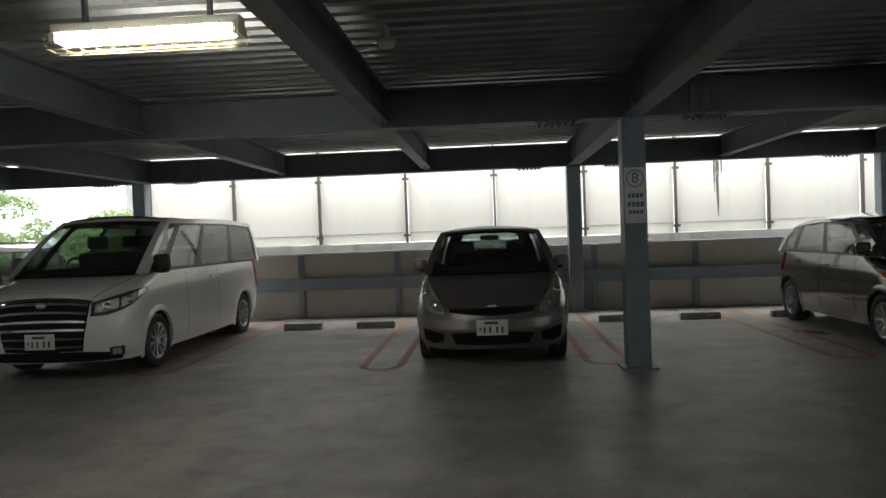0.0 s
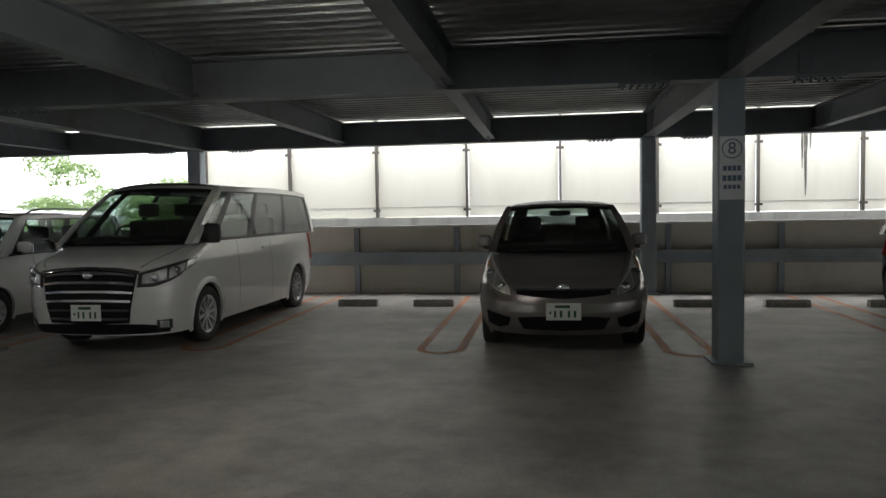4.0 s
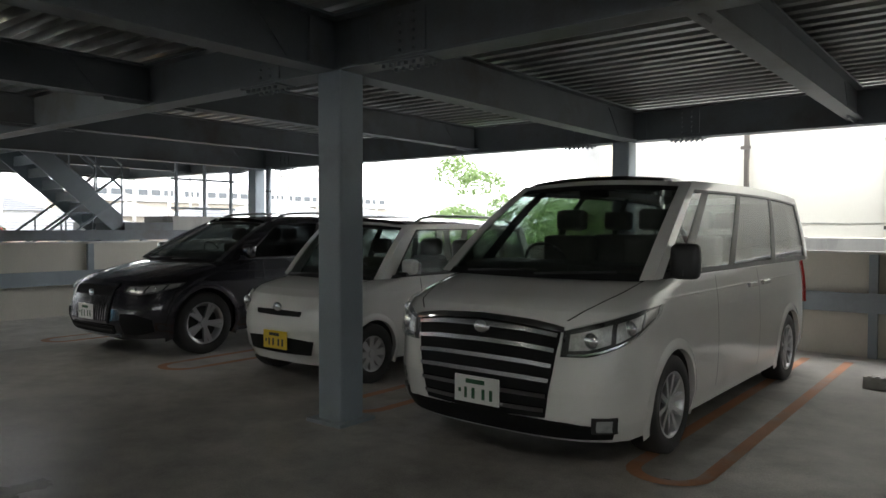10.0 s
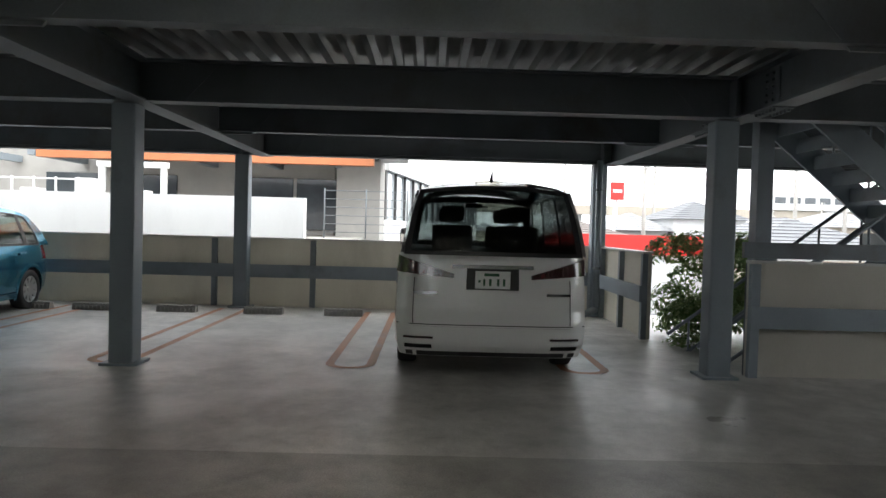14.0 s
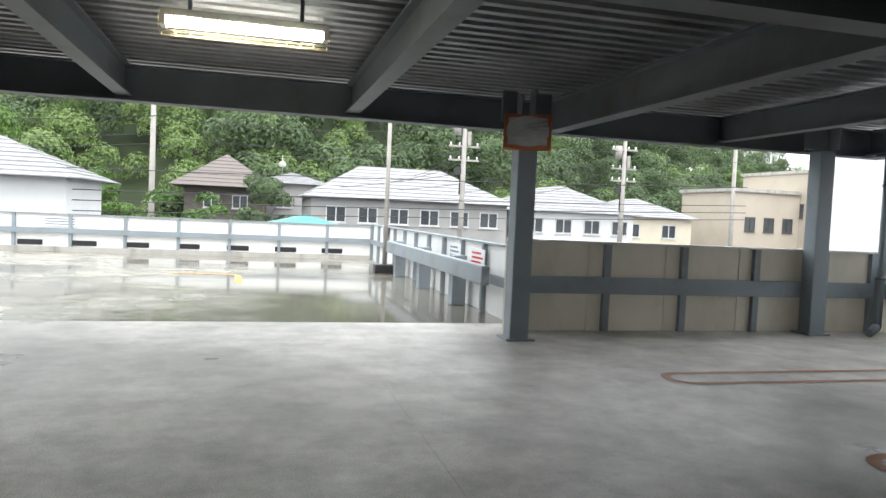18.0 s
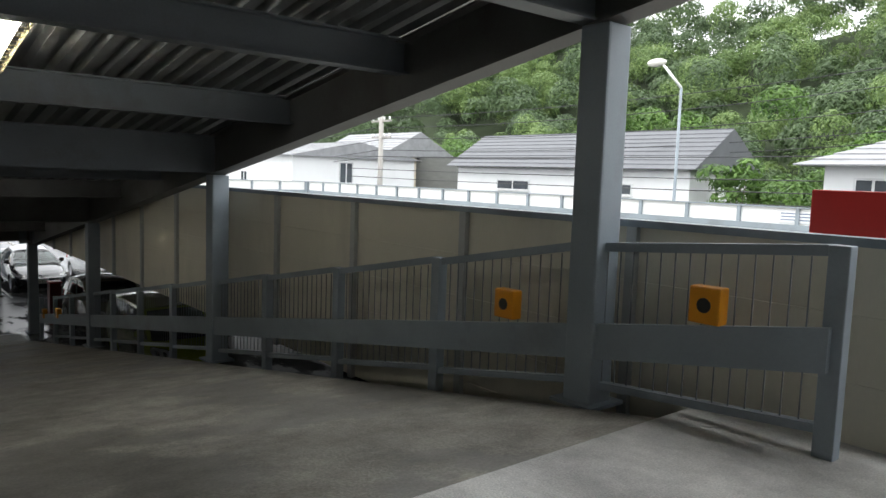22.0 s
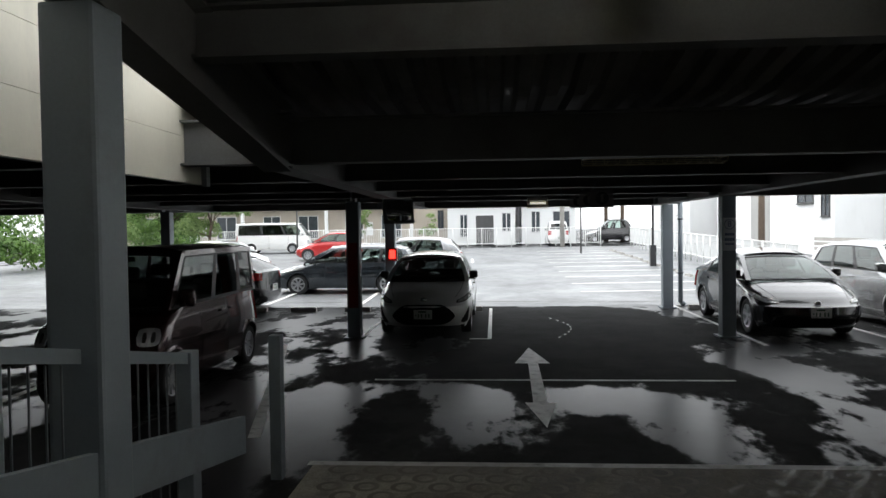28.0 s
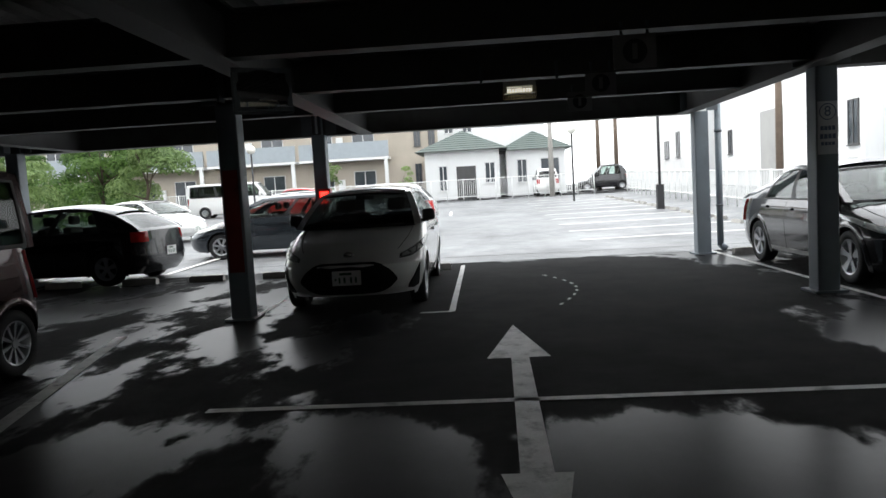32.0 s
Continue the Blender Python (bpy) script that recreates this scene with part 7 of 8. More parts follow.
part("girder", box(-135, -131, -10, 150, 4.4, 6.0), WALL_BEIGE, ob)
for k in range(14):
    part("pier", box(-134, -132, -4 + 11 * k, -2.5 + 11 * k, G, 4.4), WALL_GREY, ob)
ob = thing("train", "white commuter train with dark windows on the viaduct", "train", at=(-131.8, 62, 5.8))
for k in range(4):
    c = part("carriage", box(-1.3, 1.3, 0.2 + 20 * k, 19.8 + 20 * k, 0.2, 3.4, bevel=0.2), WALL_WHITE, ob)
    for j in range(7):
        part("window", box(1.3, 1.32, 1.5 + 20 * k + 2.6 * j, 3.4 + 20 * k + 2.6 * j, 1.4, 2.5), WINDOW, c)
for k in range(12):
    x, y = -TOWN.uniform(45, 120), TOWN.uniform(5, 70)
    power_pole(x, y, TOWN.uniform(4.5, 8.5))
ob = thing("mast", "tall white lattice mast in the distance", "mast", at=(-70, 48, G))
part("post", box(-0.3, 0.3, -0.3, 0.3, 0, 10.5), FENCE_W, ob)
for k, (x, y, hgt, sp) in enumerate(((-15.3, 21, 6.8, 2.0), (-12.2, 23, 6.0, 2.4), (-9.0, 25.5, 5.4, 2.0), (-20, 28, 5.6, 2.2), (-14.8, 26, 5.6, 2.2))):
    tree("street_tree", "bright green leafy tree behind the parapet", x, y, G, hgt, sp, LEAF_BRIGHT, 0.07, 430, seed=40 + k)
blobs = [(RNG.uniform(-17.3, -16.2), RNG.uniform(7.7, 9.0), -1.6 + RNG.uniform(0, 2.8), 0.36, 0.36, 0.32) for k in range(44)]
tagged(new("shrub", leaf_mesh("shrub", RNG, blobs, 0.04, 1300, LEAF_VARI)), "pale variegated shrub growing past the deck edge", "shrub")
ob = thing("office_block", "cream apartment tower with a darker stair shaft in the distance", "building")
part("wall", box(-31.0, -12, 62, 75, G, 10.7), WALL_CREAM, ob)
part("stair_shaft", box(-33.0, -31.02, 63, 75, G, 10.2), WALL_GREY, ob)
for k in range(5):
    for j in range(3):
        window_on(ob, (-29.5 + 3.4 * k, 61.99, 0.6 + 3.1 * j), (1, 0, 0), 1.6, 1.3, (0, -1, 0), FRAME_D)

# north: resin wind screen on a concrete parapet beyond the deck
ob = thing("wind_screen", "cream resin screen panels between thin steel posts", "wind screen", kind="structure")
YS = 14.75
for k in range(20):
    x0 = -7.35 + 1.82 * k
    if x0 > 27:
        break
    part("panel", box(x0 + 0.03, x0 + 1.79, YS + 0.05, YS + 0.08, 1.31, 4.4), ACRYLIC, ob)
    part("seam_strip", box(x0 + 0.03, x0 + 1.79, YS + 0.04, YS + 0.049, 1.50, 1.508), CONCRETE, ob)
    part("post", box(x0 - 0.025, x0 + 0.025, YS - 0.04, YS + 0.045, 1.25, 4.4), POST_BROWN, ob)
    for z in (1.42, 2.58):
        part("bracket", box(x0 - 0.07, x0 + 0.07, YS - 0.06, YS - 0.041, z, z + 0.05), POST_BROWN, ob)
STREAK = mat("dark_rain_streak", (0.10, 0.095, 0.08), 0.7, vary=0.3, scale=9, fine=90, dirt=(0.6, 0.57, 0.5), dirt_amount=0.9, dirt_scale=14, stretch=(3, 3, 0.5))
for x, top_z, low_z, w in ((4.42, 3.1, 1.6, 0.04), (4.36, 3.1, 2.1, 0.03), (4.5, 3.1, 2.45, 0.035), (9.2, 3.1, 1.9, 0.02)):
    bm = bmesh.new()
    bm_grid(bm, [[(x + sx * w * (0.25 + 0.75 * (1 - t / 8) ** 0.7) * random.uniform(0.7, 1.2), YS + 0.0455, top_z + (low_z - top_z) * t / 8) for sx in (-1, 1)] for t in range(9)])
    bmesh.ops.recalc_face_normals(bm, faces=bm.faces)
    part("rain_streak", bm, STREAK, ob, "dark dirt streak running down the screen")
single("wall_beyond", box(-7.6, 27.5, YS - 0.1, YS + 0.25, G, 1.30), CONCRETE, "streaked concrete parapet below the wind screen", "wall", kind="structure")

# east: the lot's fence, houses and apartments
ob = thing("lot_fence", "white pipe fence along the far side of the lot", "fence", at=(0, 0, 0))
for k in range(32):
    y = -12.6 + 1.0 * k
    part("post", tube((58, y, -2.58), (58, y, -1.2), 0.035, 6), FENCE_W, ob)
for z in (-2.3, -1.25):
    part("rail", tube((58, -12.6, z), (58, 18.4, z), 0.03, 6), FENCE_W, ob)
PICKET = mesh_of("picket", box(-0.01, 0.01, -0.012, 0.012, 0, 1.02), FENCE_W)
for k in range(31):
    for j in range(7):
        share("picket", PICKET, pose(58, -12.6 + k + 0.125 * (j + 1), -2.3), ob)
ob = thing("lot_fence", "white pipe fence along the side of the lot", "fence", at=(0, 0, 0))
for k in range(28):
    x = 31.0 + 1.0 * k
    part("post", tube((x, -14.6, ground_z(x, 0)), (x, -14.6, ground_z(x, 0) + 1.3), 0.035, 6), FENCE_W, ob)
for k in range(27):
    for j in range(7):
        x = 31.0 + k + 0.125 * (j + 1)
        share("picket", PICKET, pose(x, -14.6, ground_z(x, 0) + 0.26), ob)
for z in (0.3, 1.26):
    part("rail", tube((31, -14.6, ground_z(31, 0) + z), (58, -14.6, ground_z(58, 0) + z), 0.03, 6), FENCE_W, ob)
h1 = house("house", "white house with a grey-green hipped roof and dark door", 62, 67, -7.0, -2.0, -2.7, 0.75, 2.2, WALL_WHITE, ROOF_GREEN, 0.3, windows=(("w", 0.9, -1.9, 0.6, 1.7), ("w", 4.0, -1.5, 0.7, 1.4)), over=0.6)
house("house", "white single-storey wing with a grey-green hipped roof", 63, 68, -11.5, -7.5, -2.7, 0.62, 2.0, WALL_WHITE, ROOF_GREEN, 0.6, windows=(("w", 0.7, -1.6, 0.7, 1.6), ("w", 2.3, -1.7, 1.3, 1.7)), over=0.5)
part("door", box(61.95, 61.99, -5.4, -4.1, -2.5, -0.3), FRAME_D, h1)
house("house", "white upper storey with narrow windows behind the hipped roof", 68.2, 76, -10.6, -1.6, -2.7, 5.2, 6.6, WALL_WHITE, ROOF_GREY, 2, windows=(("w", 1.5, 2.4, 0.7, 1.3), ("w", 2.9, 2.4, 0.7, 1.3), ("w", 5.2, 2.8, 0.9, 1.0)))
ap = thing("apartment_building", "two-storey beige apartment building with grey balconies", "building")
part("wall", box(68, 78, -2.6, 30, -2.6, 4.2), WALL_BEIGE, ap)
part("roof", box(67.2, 78.6, -3.2, 30.6, 4.2, 4.6), ROOF_DARK, ap)
for k in range(4):
    y0 = 1.0 + 7.0 * k
    bl = part("balcony", box(66.6, 66.75, y0, y0 + 6.7, 0.95, 2.1), BALCONY, ap)
    part("floor_slab", box(66.6, 67.98, y0, y0 + 6.7, 0.75, 0.93), WALL_WHITE, bl)
    part("pillar", box(66.62, 66.85, y0 + 0.1, y0 + 0.35, -2.6, 0.75), WALL_WHITE, bl)
    for z in (-1.9, 1.3):
        window_on(ap, (67.99, y0 + 2.9, z), (0, -1, 0), 1.7, 1.9, (-1, 0, 0))
        window_on(ap, (67.99, y0 + 5.9, z), (0, -1, 0), 1.5, 1.9, (-1, 0, 0))
        part("meter_box", box(67.8, 67.98, y0 + 3.6, y0 + 4.1, z + 0.2, z + 1.3), FENCE_W, ap)
for y in (-1.9, -0.8):
    for z in (-1.2, 1.6):
        window_on(ap, (67.99, y, z), (0, -1, 0), 0.5, 1.5, (-1, 0, 0), FRAME_D)
house("house", "white gabled house with a grey roof beside the lot", 27.5, 43.6, -32.2, -24.0, -3.1, 2.3, 3.2, WALL_WHITE, ROOF_GREY, 1, windows=(("w", 2.9, 0.85, 0.9, 1.2), ("n", 3.0, -0.4, 2.4, 0.6), ("n", 9.7, -0.4, 0.9, 1.8)), gable=True, over=0.3)
single("wall_bank", box(22.5, 37, -37.3, -37.0, G, 2.7), mat("dark_grey_boards", (0.13, 0.135, 0.125), 0.7, vary=0.15, scale=1.5, stretch=(1, 1, 4)), "dark grey board wall below the wooded bank", "wall", kind="structure")
rb = thing("modern_building", "plain white modern house with dark slit windows", "building")
part("wall", box(44, 62, -30, -21.5, -3.0, 5.2), WALL_WHITE, rb)
part("wall", box(63.5, 76, -31, -20.0, -2.8, 5.5), WALL_WHITE, rb)
part("recess", box(52, 55, -21.49, -21.46, -2.6, 1.5), WALL_GREY, rb)
for x, z, w, hh in ((59.6, -0.6, 0.7, 1.5), (46.2, -0.2, 1.9, 0.6), (44.4, -0.9, 0.9, 1.9), (66, -0.4, 0.9, 1.8), (69, -0.4, 1.2, 1.3)):
    window_on(rb, (x + w, -21.49 if x > 43.7 and x < 62 else -23.49 if x < 43.7 else -19.99, z), (-1, 0, 0), w, hh, (0, 1, 0), FRAME_D)
for k in range(5):
    part("fence_board", box(26, 43, -20.2, -20.15, -2.9 + 0.22 * k, -2.75 + 0.22 * k), POLE, rb)
for x, y, z in ((57.5, -10.0, 5.0), (66.0, -14.2, 6.0), (64.5, -15.2, 6.0), (45.8, -18.8, 6.0)):
    power_pole(x, y, z, ground_z(x, y), material=WOODPOLE if y < -12 else None)
for x, y in ((50, -10.35), (51, 6.3)):
    ob = thing("park_lamp", "black lamp post with a white globe", "street lamp", group="lot lamps", at=(x, y, ground_z(x, y)))
    part("post", tube((0, 0, 0), (0, 0, 3.4), 0.05, 8), BLACK, ob)
    bm = bmesh.new()
    bmesh.ops.create_uvsphere(bm, u_segments=16, v_segments=10, radius=0.24, matrix=pose(0, 0, 3.6))
    part("globe", bm, LAMP_WHITE, ob, smooth=True)
ob = thing("lamp_post", "thin black lamp post at the lot's edge", "street lamp", at=(40, -12.2, ground_z(40, 0)))
part("post", tube((0, 0, 0), (0, 0, 5.6), 0.05, 8), BLACK, ob)
part("foot", box(-0.12, 0.12, -0.12, 0.12, 0, 0.9), BLACK, ob)
for k, (x, y, hgt, sp) in enumerate(((46, 11.8, 4.6, 2.1), (44.5, 9.0, 4.4, 2.0), (49, 13.5, 5.2, 2.4), (42, 13.5, 4.4, 2.0), (48, 17.5, 4.4, 2.0))):
    tree("street_tree", "bright green leafy tree at the edge of the lot", x, y, ground_z(x, y), hgt, sp, LEAF_BRIGHT if k % 2 else LEAF, 0.085, 420, seed=60 + k)
for k, (x, y, hgt) in enumerate(((60.5, 4.2, 3.0), (60.3, -0.6, 2.4), (30.5, -19.2, 2.4), (28.5, -18.0, 2.2))):
    tree("sapling", "small bright green young tree", x, y, ground_z(x, y), hgt, 0.9, LEAF_BRIGHT, 0.09, 260, trunk=0.05, seed=80 + k)
blobs = [(29 + RNG.uniform(0, 30), 17 + RNG.normal() * 1.5, G + RNG.uniform(0.3, 2.6), 1.0, 1.0, 0.9) for k in range(60)]
tagged(new("hedge", leaf_mesh("hedge", RNG, blobs, 0.12, 120, LEAF)), "green hedge along the north side of the lot", "hedge", kind="stuff")


# ---- ramp sides ----
def fascia(name, y, inward, x0, x1, z0, z1, spacing, label):
    """Cream ribbed siding panels with grey studs on the ramp's side."""
    ob = tagged(new(name), label, "panel wall", kind="structure")
    n = round((x1 - x0) / spacing)
    w = (x1 - x0) / n
    for k in range(n):
        hs = (z1 - z0) / 5
        for j in range(5):
            a, b = sorted((y, y - inward * 0.04))
            part("panel", box(x0 + k * w + 0.004, x0 + (k + 1) * w - 0.004, a, b, z0 + j * hs + 0.0012, z0 + (j + 1) * hs - 0.0012, bevel=0.0018), CREAM, ob)
    for k in range(n + 1):
        a, b = sorted((y + inward * 0.002, y + inward * 0.05))
        part("stud", box(x0 + k * w - 0.04, x0 + k * w + 0.04, a, b, z0 - 0.01, z1 + 0.01), STUD_PALE, ob)
    # unseen sheet, added to stop light leaking through the panel seams
    a, b = sorted((y - inward * 0.045, y - inward * 0.06))
    part("light_block", box(x0, x1, a, b, z0, z1), STEEL_DARK, ob)
    a, b = sorted((y - inward * 0.075, y + inward * 0.06))
    part("coping", box(x0, x1, a, b, z1, z1 + 0.05), STEEL, ob)
    return ob


fascia("wall_ramp_north", -2.82, -1, -4.39, 15.08, -0.84, 1.13, 1.77, "cream ribbed panel wall with grey studs above the ramp")
fascia("wall_ramp_south", -9.62, 1, -6.17, 15.07, -0.80, 1.10, 1.77, "cream ribbed panel wall with grey studs above the ramp")


def ramp_rail(y, inward, label, x_head):
    ob = thing("guard_rail", label, "guard rail", group="ramp guard rails")
    x = x_head
    xs_ = []
    while x < 14.3:
        xs_.append(x)
        x += 1.61
    for x in xs_:
        z = ramp_z(x)
        part("post", box(x - 0.055, x + 0.055, y - 0.045, y + 0.045, z - 0.05, z + 1.12, bevel=0.008), STEEL, ob)
    for a, b in zip(xs_, xs_[1:]):
        za, zb = ramp_z(a), ramp_z(b)
        if zb <= G + 0.001:
            continue
        for lo, hi in ((1.06, 1.12), (0.12, 0.17)):
            bm = bmesh.new()
            v = [bm.verts.new(c) for dy in (-0.03, 0.03) for c in ((a + 0.06, y + dy, za + lo), (b - 0.06, y + dy, zb + lo), (b - 0.06, y + dy, zb + hi), (a + 0.06, y + dy, za + hi))]
            for q in ((0, 1, 2, 3), (7, 6, 5, 4), (0, 4, 5, 1), (1, 5, 6, 2), (2, 6, 7, 3), (3, 7, 4, 0)):
                bm.faces.new([v[i] for i in q])
            bmesh.ops.recalc_face_normals(bm, faces=bm.faces)
            part("rail", bm, STEEL, ob)
        m = 14
        for j in range(m):
            x = a + 0.1 + (b - a - 0.2) * (j + 0.5) / m
            z = za + (zb - za) * (x - a) / (b - a)
            part("baluster", box(x - 0.0035, x + 0.0035, y - 0.0035, y + 0.0035, z + 0.17, z + 1.06), STEEL_DARK, ob)
    bm = bmesh.new()
    xa, xb = x_head, 13.2
    yy = y + inward * 0.07
    v = [bm.verts.new(c) for dy in (-0.02, 0.02) for c in ((xa, yy + dy, ramp_z(xa) + 0.46), (xb, yy + dy, ramp_z(xb) + 0.46), (xb, yy + dy, ramp_z(xb) + 0.70), (xa, yy + dy, ramp_z(xa) + 0.70))]
    for q in ((0, 1, 2, 3), (7, 6, 5, 4), (0, 4, 5, 1), (1, 5, 6, 2), (2, 6, 7, 3), (3, 7, 4, 0)):
        bm.faces.new([v[i] for i in q])
    bmesh.ops.recalc_face_normals(bm, faces=bm.faces)
    part("crash_beam", bm, STEEL, ob)
    return ob


ramp_rail(-3.75, -1, "grey steel balustrade with a flat crash beam along the ramp", -3.55)
ramp_rail(-9.3, 1, "grey steel balustrade with a flat crash beam along the ramp", -5.88)
for x, y in ((8.2, -3.82), (9.45, -3.82), (11.2, -9.23), (12.7, -9.23), (-3.57, -9.23), (-5.2, -9.23)):
    ob = thing("reflector", "orange square reflector block on the crash beam", "reflector", group="ramp reflectors", at=(x, y, ramp_z(x) + 0.60))
    part("block", box(-0.10, 0.10, -0.05, 0.05, 0, 0.22, bevel=0.015), ORANGE, ob)
    for yy in (-0.052, 0.052):
        part("eye", tube((0, yy - 0.002, 0.11), (0, yy + 0.002, 0.11), 0.045, 12), BLACK, ob)

# ---- lamps ----
def fluorescent(x, y, z, slope=0.0, label="caged fluorescent batten lamp, lit, under the ceiling", lit=True, L=1.2, turn=0, tube_m=None, hang=0.30):
    ob = thing("ceiling_light", label, "ceiling light", group="fluorescent lamps")
    ob.matrix_basis = pose(x, y, z, 0, math.degrees(math.atan(slope)), turn)
    part("housing", box(-L / 2, L / 2, -0.06, 0.06, 0.05, 0.11, bevel=0.012), LAMP_WHITE, ob)
    for yy in (-0.05, 0.05):
        part("tube", tube((-L / 2 + 0.04, yy, 0.015), (L / 2 - 0.04, yy, 0.015), 0.018, 10), (tube_m or TUBE) if lit else LAMP_WHITE, ob)
    for xx in (-L / 2 + 0.02, L / 2 - 0.02):
        part("socket", box(xx - 0.02, xx + 0.02, -0.075, 0.075, -0.01, 0.05), LAMP_WHITE, ob)
    for xx in (-0.4, 0.4):
        part("hanger", box(xx - 0.015, xx + 0.015, -0.015, 0.015, 0.11, hang), STEEL_DARK, ob)
    bm = bmesh.new()
    for yy, zz in ((-0.12, -0.02), (-0.085, -0.055), (-0.03, -0.07), (0.03, -0.07), (0.085, -0.055), (0.12, -0.02)):
        bm_tube(bm, (-L / 2, yy, zz), (L / 2, yy, zz), 0.003, 4)
    n = 13
    for k in range(n):
        xx = -L / 2 + L * k / (n - 1)
        ring = [(-0.125, 0.05), (-0.12, -0.02), (-0.085, -0.055), (0.085, -0.055), (0.12, -0.02), (0.125, 0.05)]
        for (a, b), (c, d) in zip(ring, ring[1:]):
            bm_tube(bm, (xx, a, b), (xx, c, d), 0.003, 4)
    part("wire_guard", bm, CAGE, ob)
    return ob


fluorescent(-2.24, 4.3, 2.72)
fluorescent(-9.95, 4.45, 2.72)
fluorescent(-10.3, -6.1, 2.72)
fluorescent(-1.25, -6.28, roof_z(-1.25) + 0.33, SLOPE, hang=0.32)
fluorescent(4.99, -6.28, roof_z(4.99) + 0.38, SLOPE, hang=0.26)
fluorescent(11.45, -6.22, roof_z(11.45) + 0.27, SLOPE, hang=0.36)
fluorescent(15.82, -7.0, -0.60, L=1.35, turn=90, lit=False, label="caged fluorescent batten lamp, unlit, under the deck")
fluorescent(21.1, -6.2, -0.86, L=0.34, label="short caged lamp, dimly lit, on a beam under the deck", turn=90, tube_m=glow("dim_lamp_tube", (1.0, 0.95, 0.8), 0.4))
for x, y, z in ((-0.95, -5.6, roof_z(-0.95) + 0.46), (5.3, -5.6, roof_z(5.3) + 0.40), (-0.9, 5.4, BEAM + 0.38), (-10.7, 5.3, BEAM + 0.38)):
    ob = thing("smoke_detector", "small round white detector under the ceiling", "detector", group="ceiling detectors", at=(x, y, z))
    part("base", tube((0, 0, 0), (0, 0, 0.16), 0.03, 10), LAMP_WHITE, ob)
    part("head", tube((0, 0, -0.05), (0, 0, 0), 0.06, 14, 0.07), LAMP_WHITE, ob)


# ---- signs on columns ----
def glyph(txt, size, m, material, parent, nm="numeral"):
    cu = bpy.data.curves.new(nm, "FONT")
    cu.body, cu.size, cu.extrude, cu.align_x, cu.align_y = txt, size, 0.0008, "CENTER", "CENTER"
    tmp = new("tmp", cu)
    bpy.context.view_layer.update()
    me = bpy.data.meshes.new_from_object(tmp.evaluated_get(bpy.context.evaluated_depsgraph_get()))
    bpy.data.objects.remove(tmp)
    me.materials.clear()
    me.materials.append(material)
    return share(nm, me, m, parent)


def bay_sign(x, y, z, turn, label="white bay sign with the number 8 in a circle", txt="8"):
    """A narrow plate whose face looks to local -y."""
    ob = thing("bay_sign", label, "sign", group="bay signs", at=(x, y, z), turn=turn)
    part("plate", box(-0.105, 0.105, -0.004, 0.0, -0.28, 0.28), SIGN_W, ob)
    bm = bmesh.new()
    n = 32
    for k in range(n):
        a, b = k * math.tau / n, (k + 1) * math.tau / n
        bm.faces.new([bm.verts.new((r_ * math.cos(t), -0.0052, 0.17 + r_ * math.sin(t))) for r_, t in ((0.078, a), (0.078, b), (0.088, b), (0.088, a))])
    part("ring", bm, INK_B, ob)
    glyph(txt, 0.15, pose(0, -0.0056, 0.17, 90), INK_B, ob)
    for k, (w, hh) in enumerate(((0.08, 0.045), (0.085, 0.05), (0.075, 0.035))):
        z0_ = 0.02 - 0.085 * k
        for j in range(4):
            part("text_bar", box(-w + j * w / 2 + 0.004, -w + (j + 1) * w / 2 - 0.004, -0.0056, -0.0044, z0_ - hh, z0_), INK_B, ob)
    return ob


bay_sign(1.3, Y_F - 0.122, 1.76, 0)
bay_sign(X_F + 0.122, -3.45, 1.75, 90)
bay_sign(21.4 - 0.122, -9.45, -1.42, -90)

# White plates hang unlit: their shade is put into a grey colour.
SIGN_GREY = mat("shaded_white_sign_face", (0.22, 0.22, 0.22), 0.6, vary=0.15)
for x, y, z, w in ((19.1, -6.99, -0.97, 0.165), (21.25, -7.08, -0.91, 0.165), (23.35, -7.14, -0.86, 0.165)):
    ob = thing("clearance_sign", "white hanging plate with a dark round mark under the beams, coloured grey for its shade", "sign", group="hanging signs", at=(x, y, z))
    part("plate", box(-0.006, 0.006, -w, w, -0.02, 0.24), SIGN_GREY, ob)
    for yy in (-0.1, 0.1):
        part("hanger", box(-0.01, 0.01, yy - 0.01, yy + 0.01, 0.24, 0.34), STEEL_DARK, ob)
    part("mark", tube((-0.0085, 0, 0.11), (-0.0065, 0, 0.11), 0.095, 20), INK, ob)
    part("mark_bar", box(-0.0105, -0.0088, -0.02, 0.02, 0.05, 0.17), SIGN_GREY, ob)

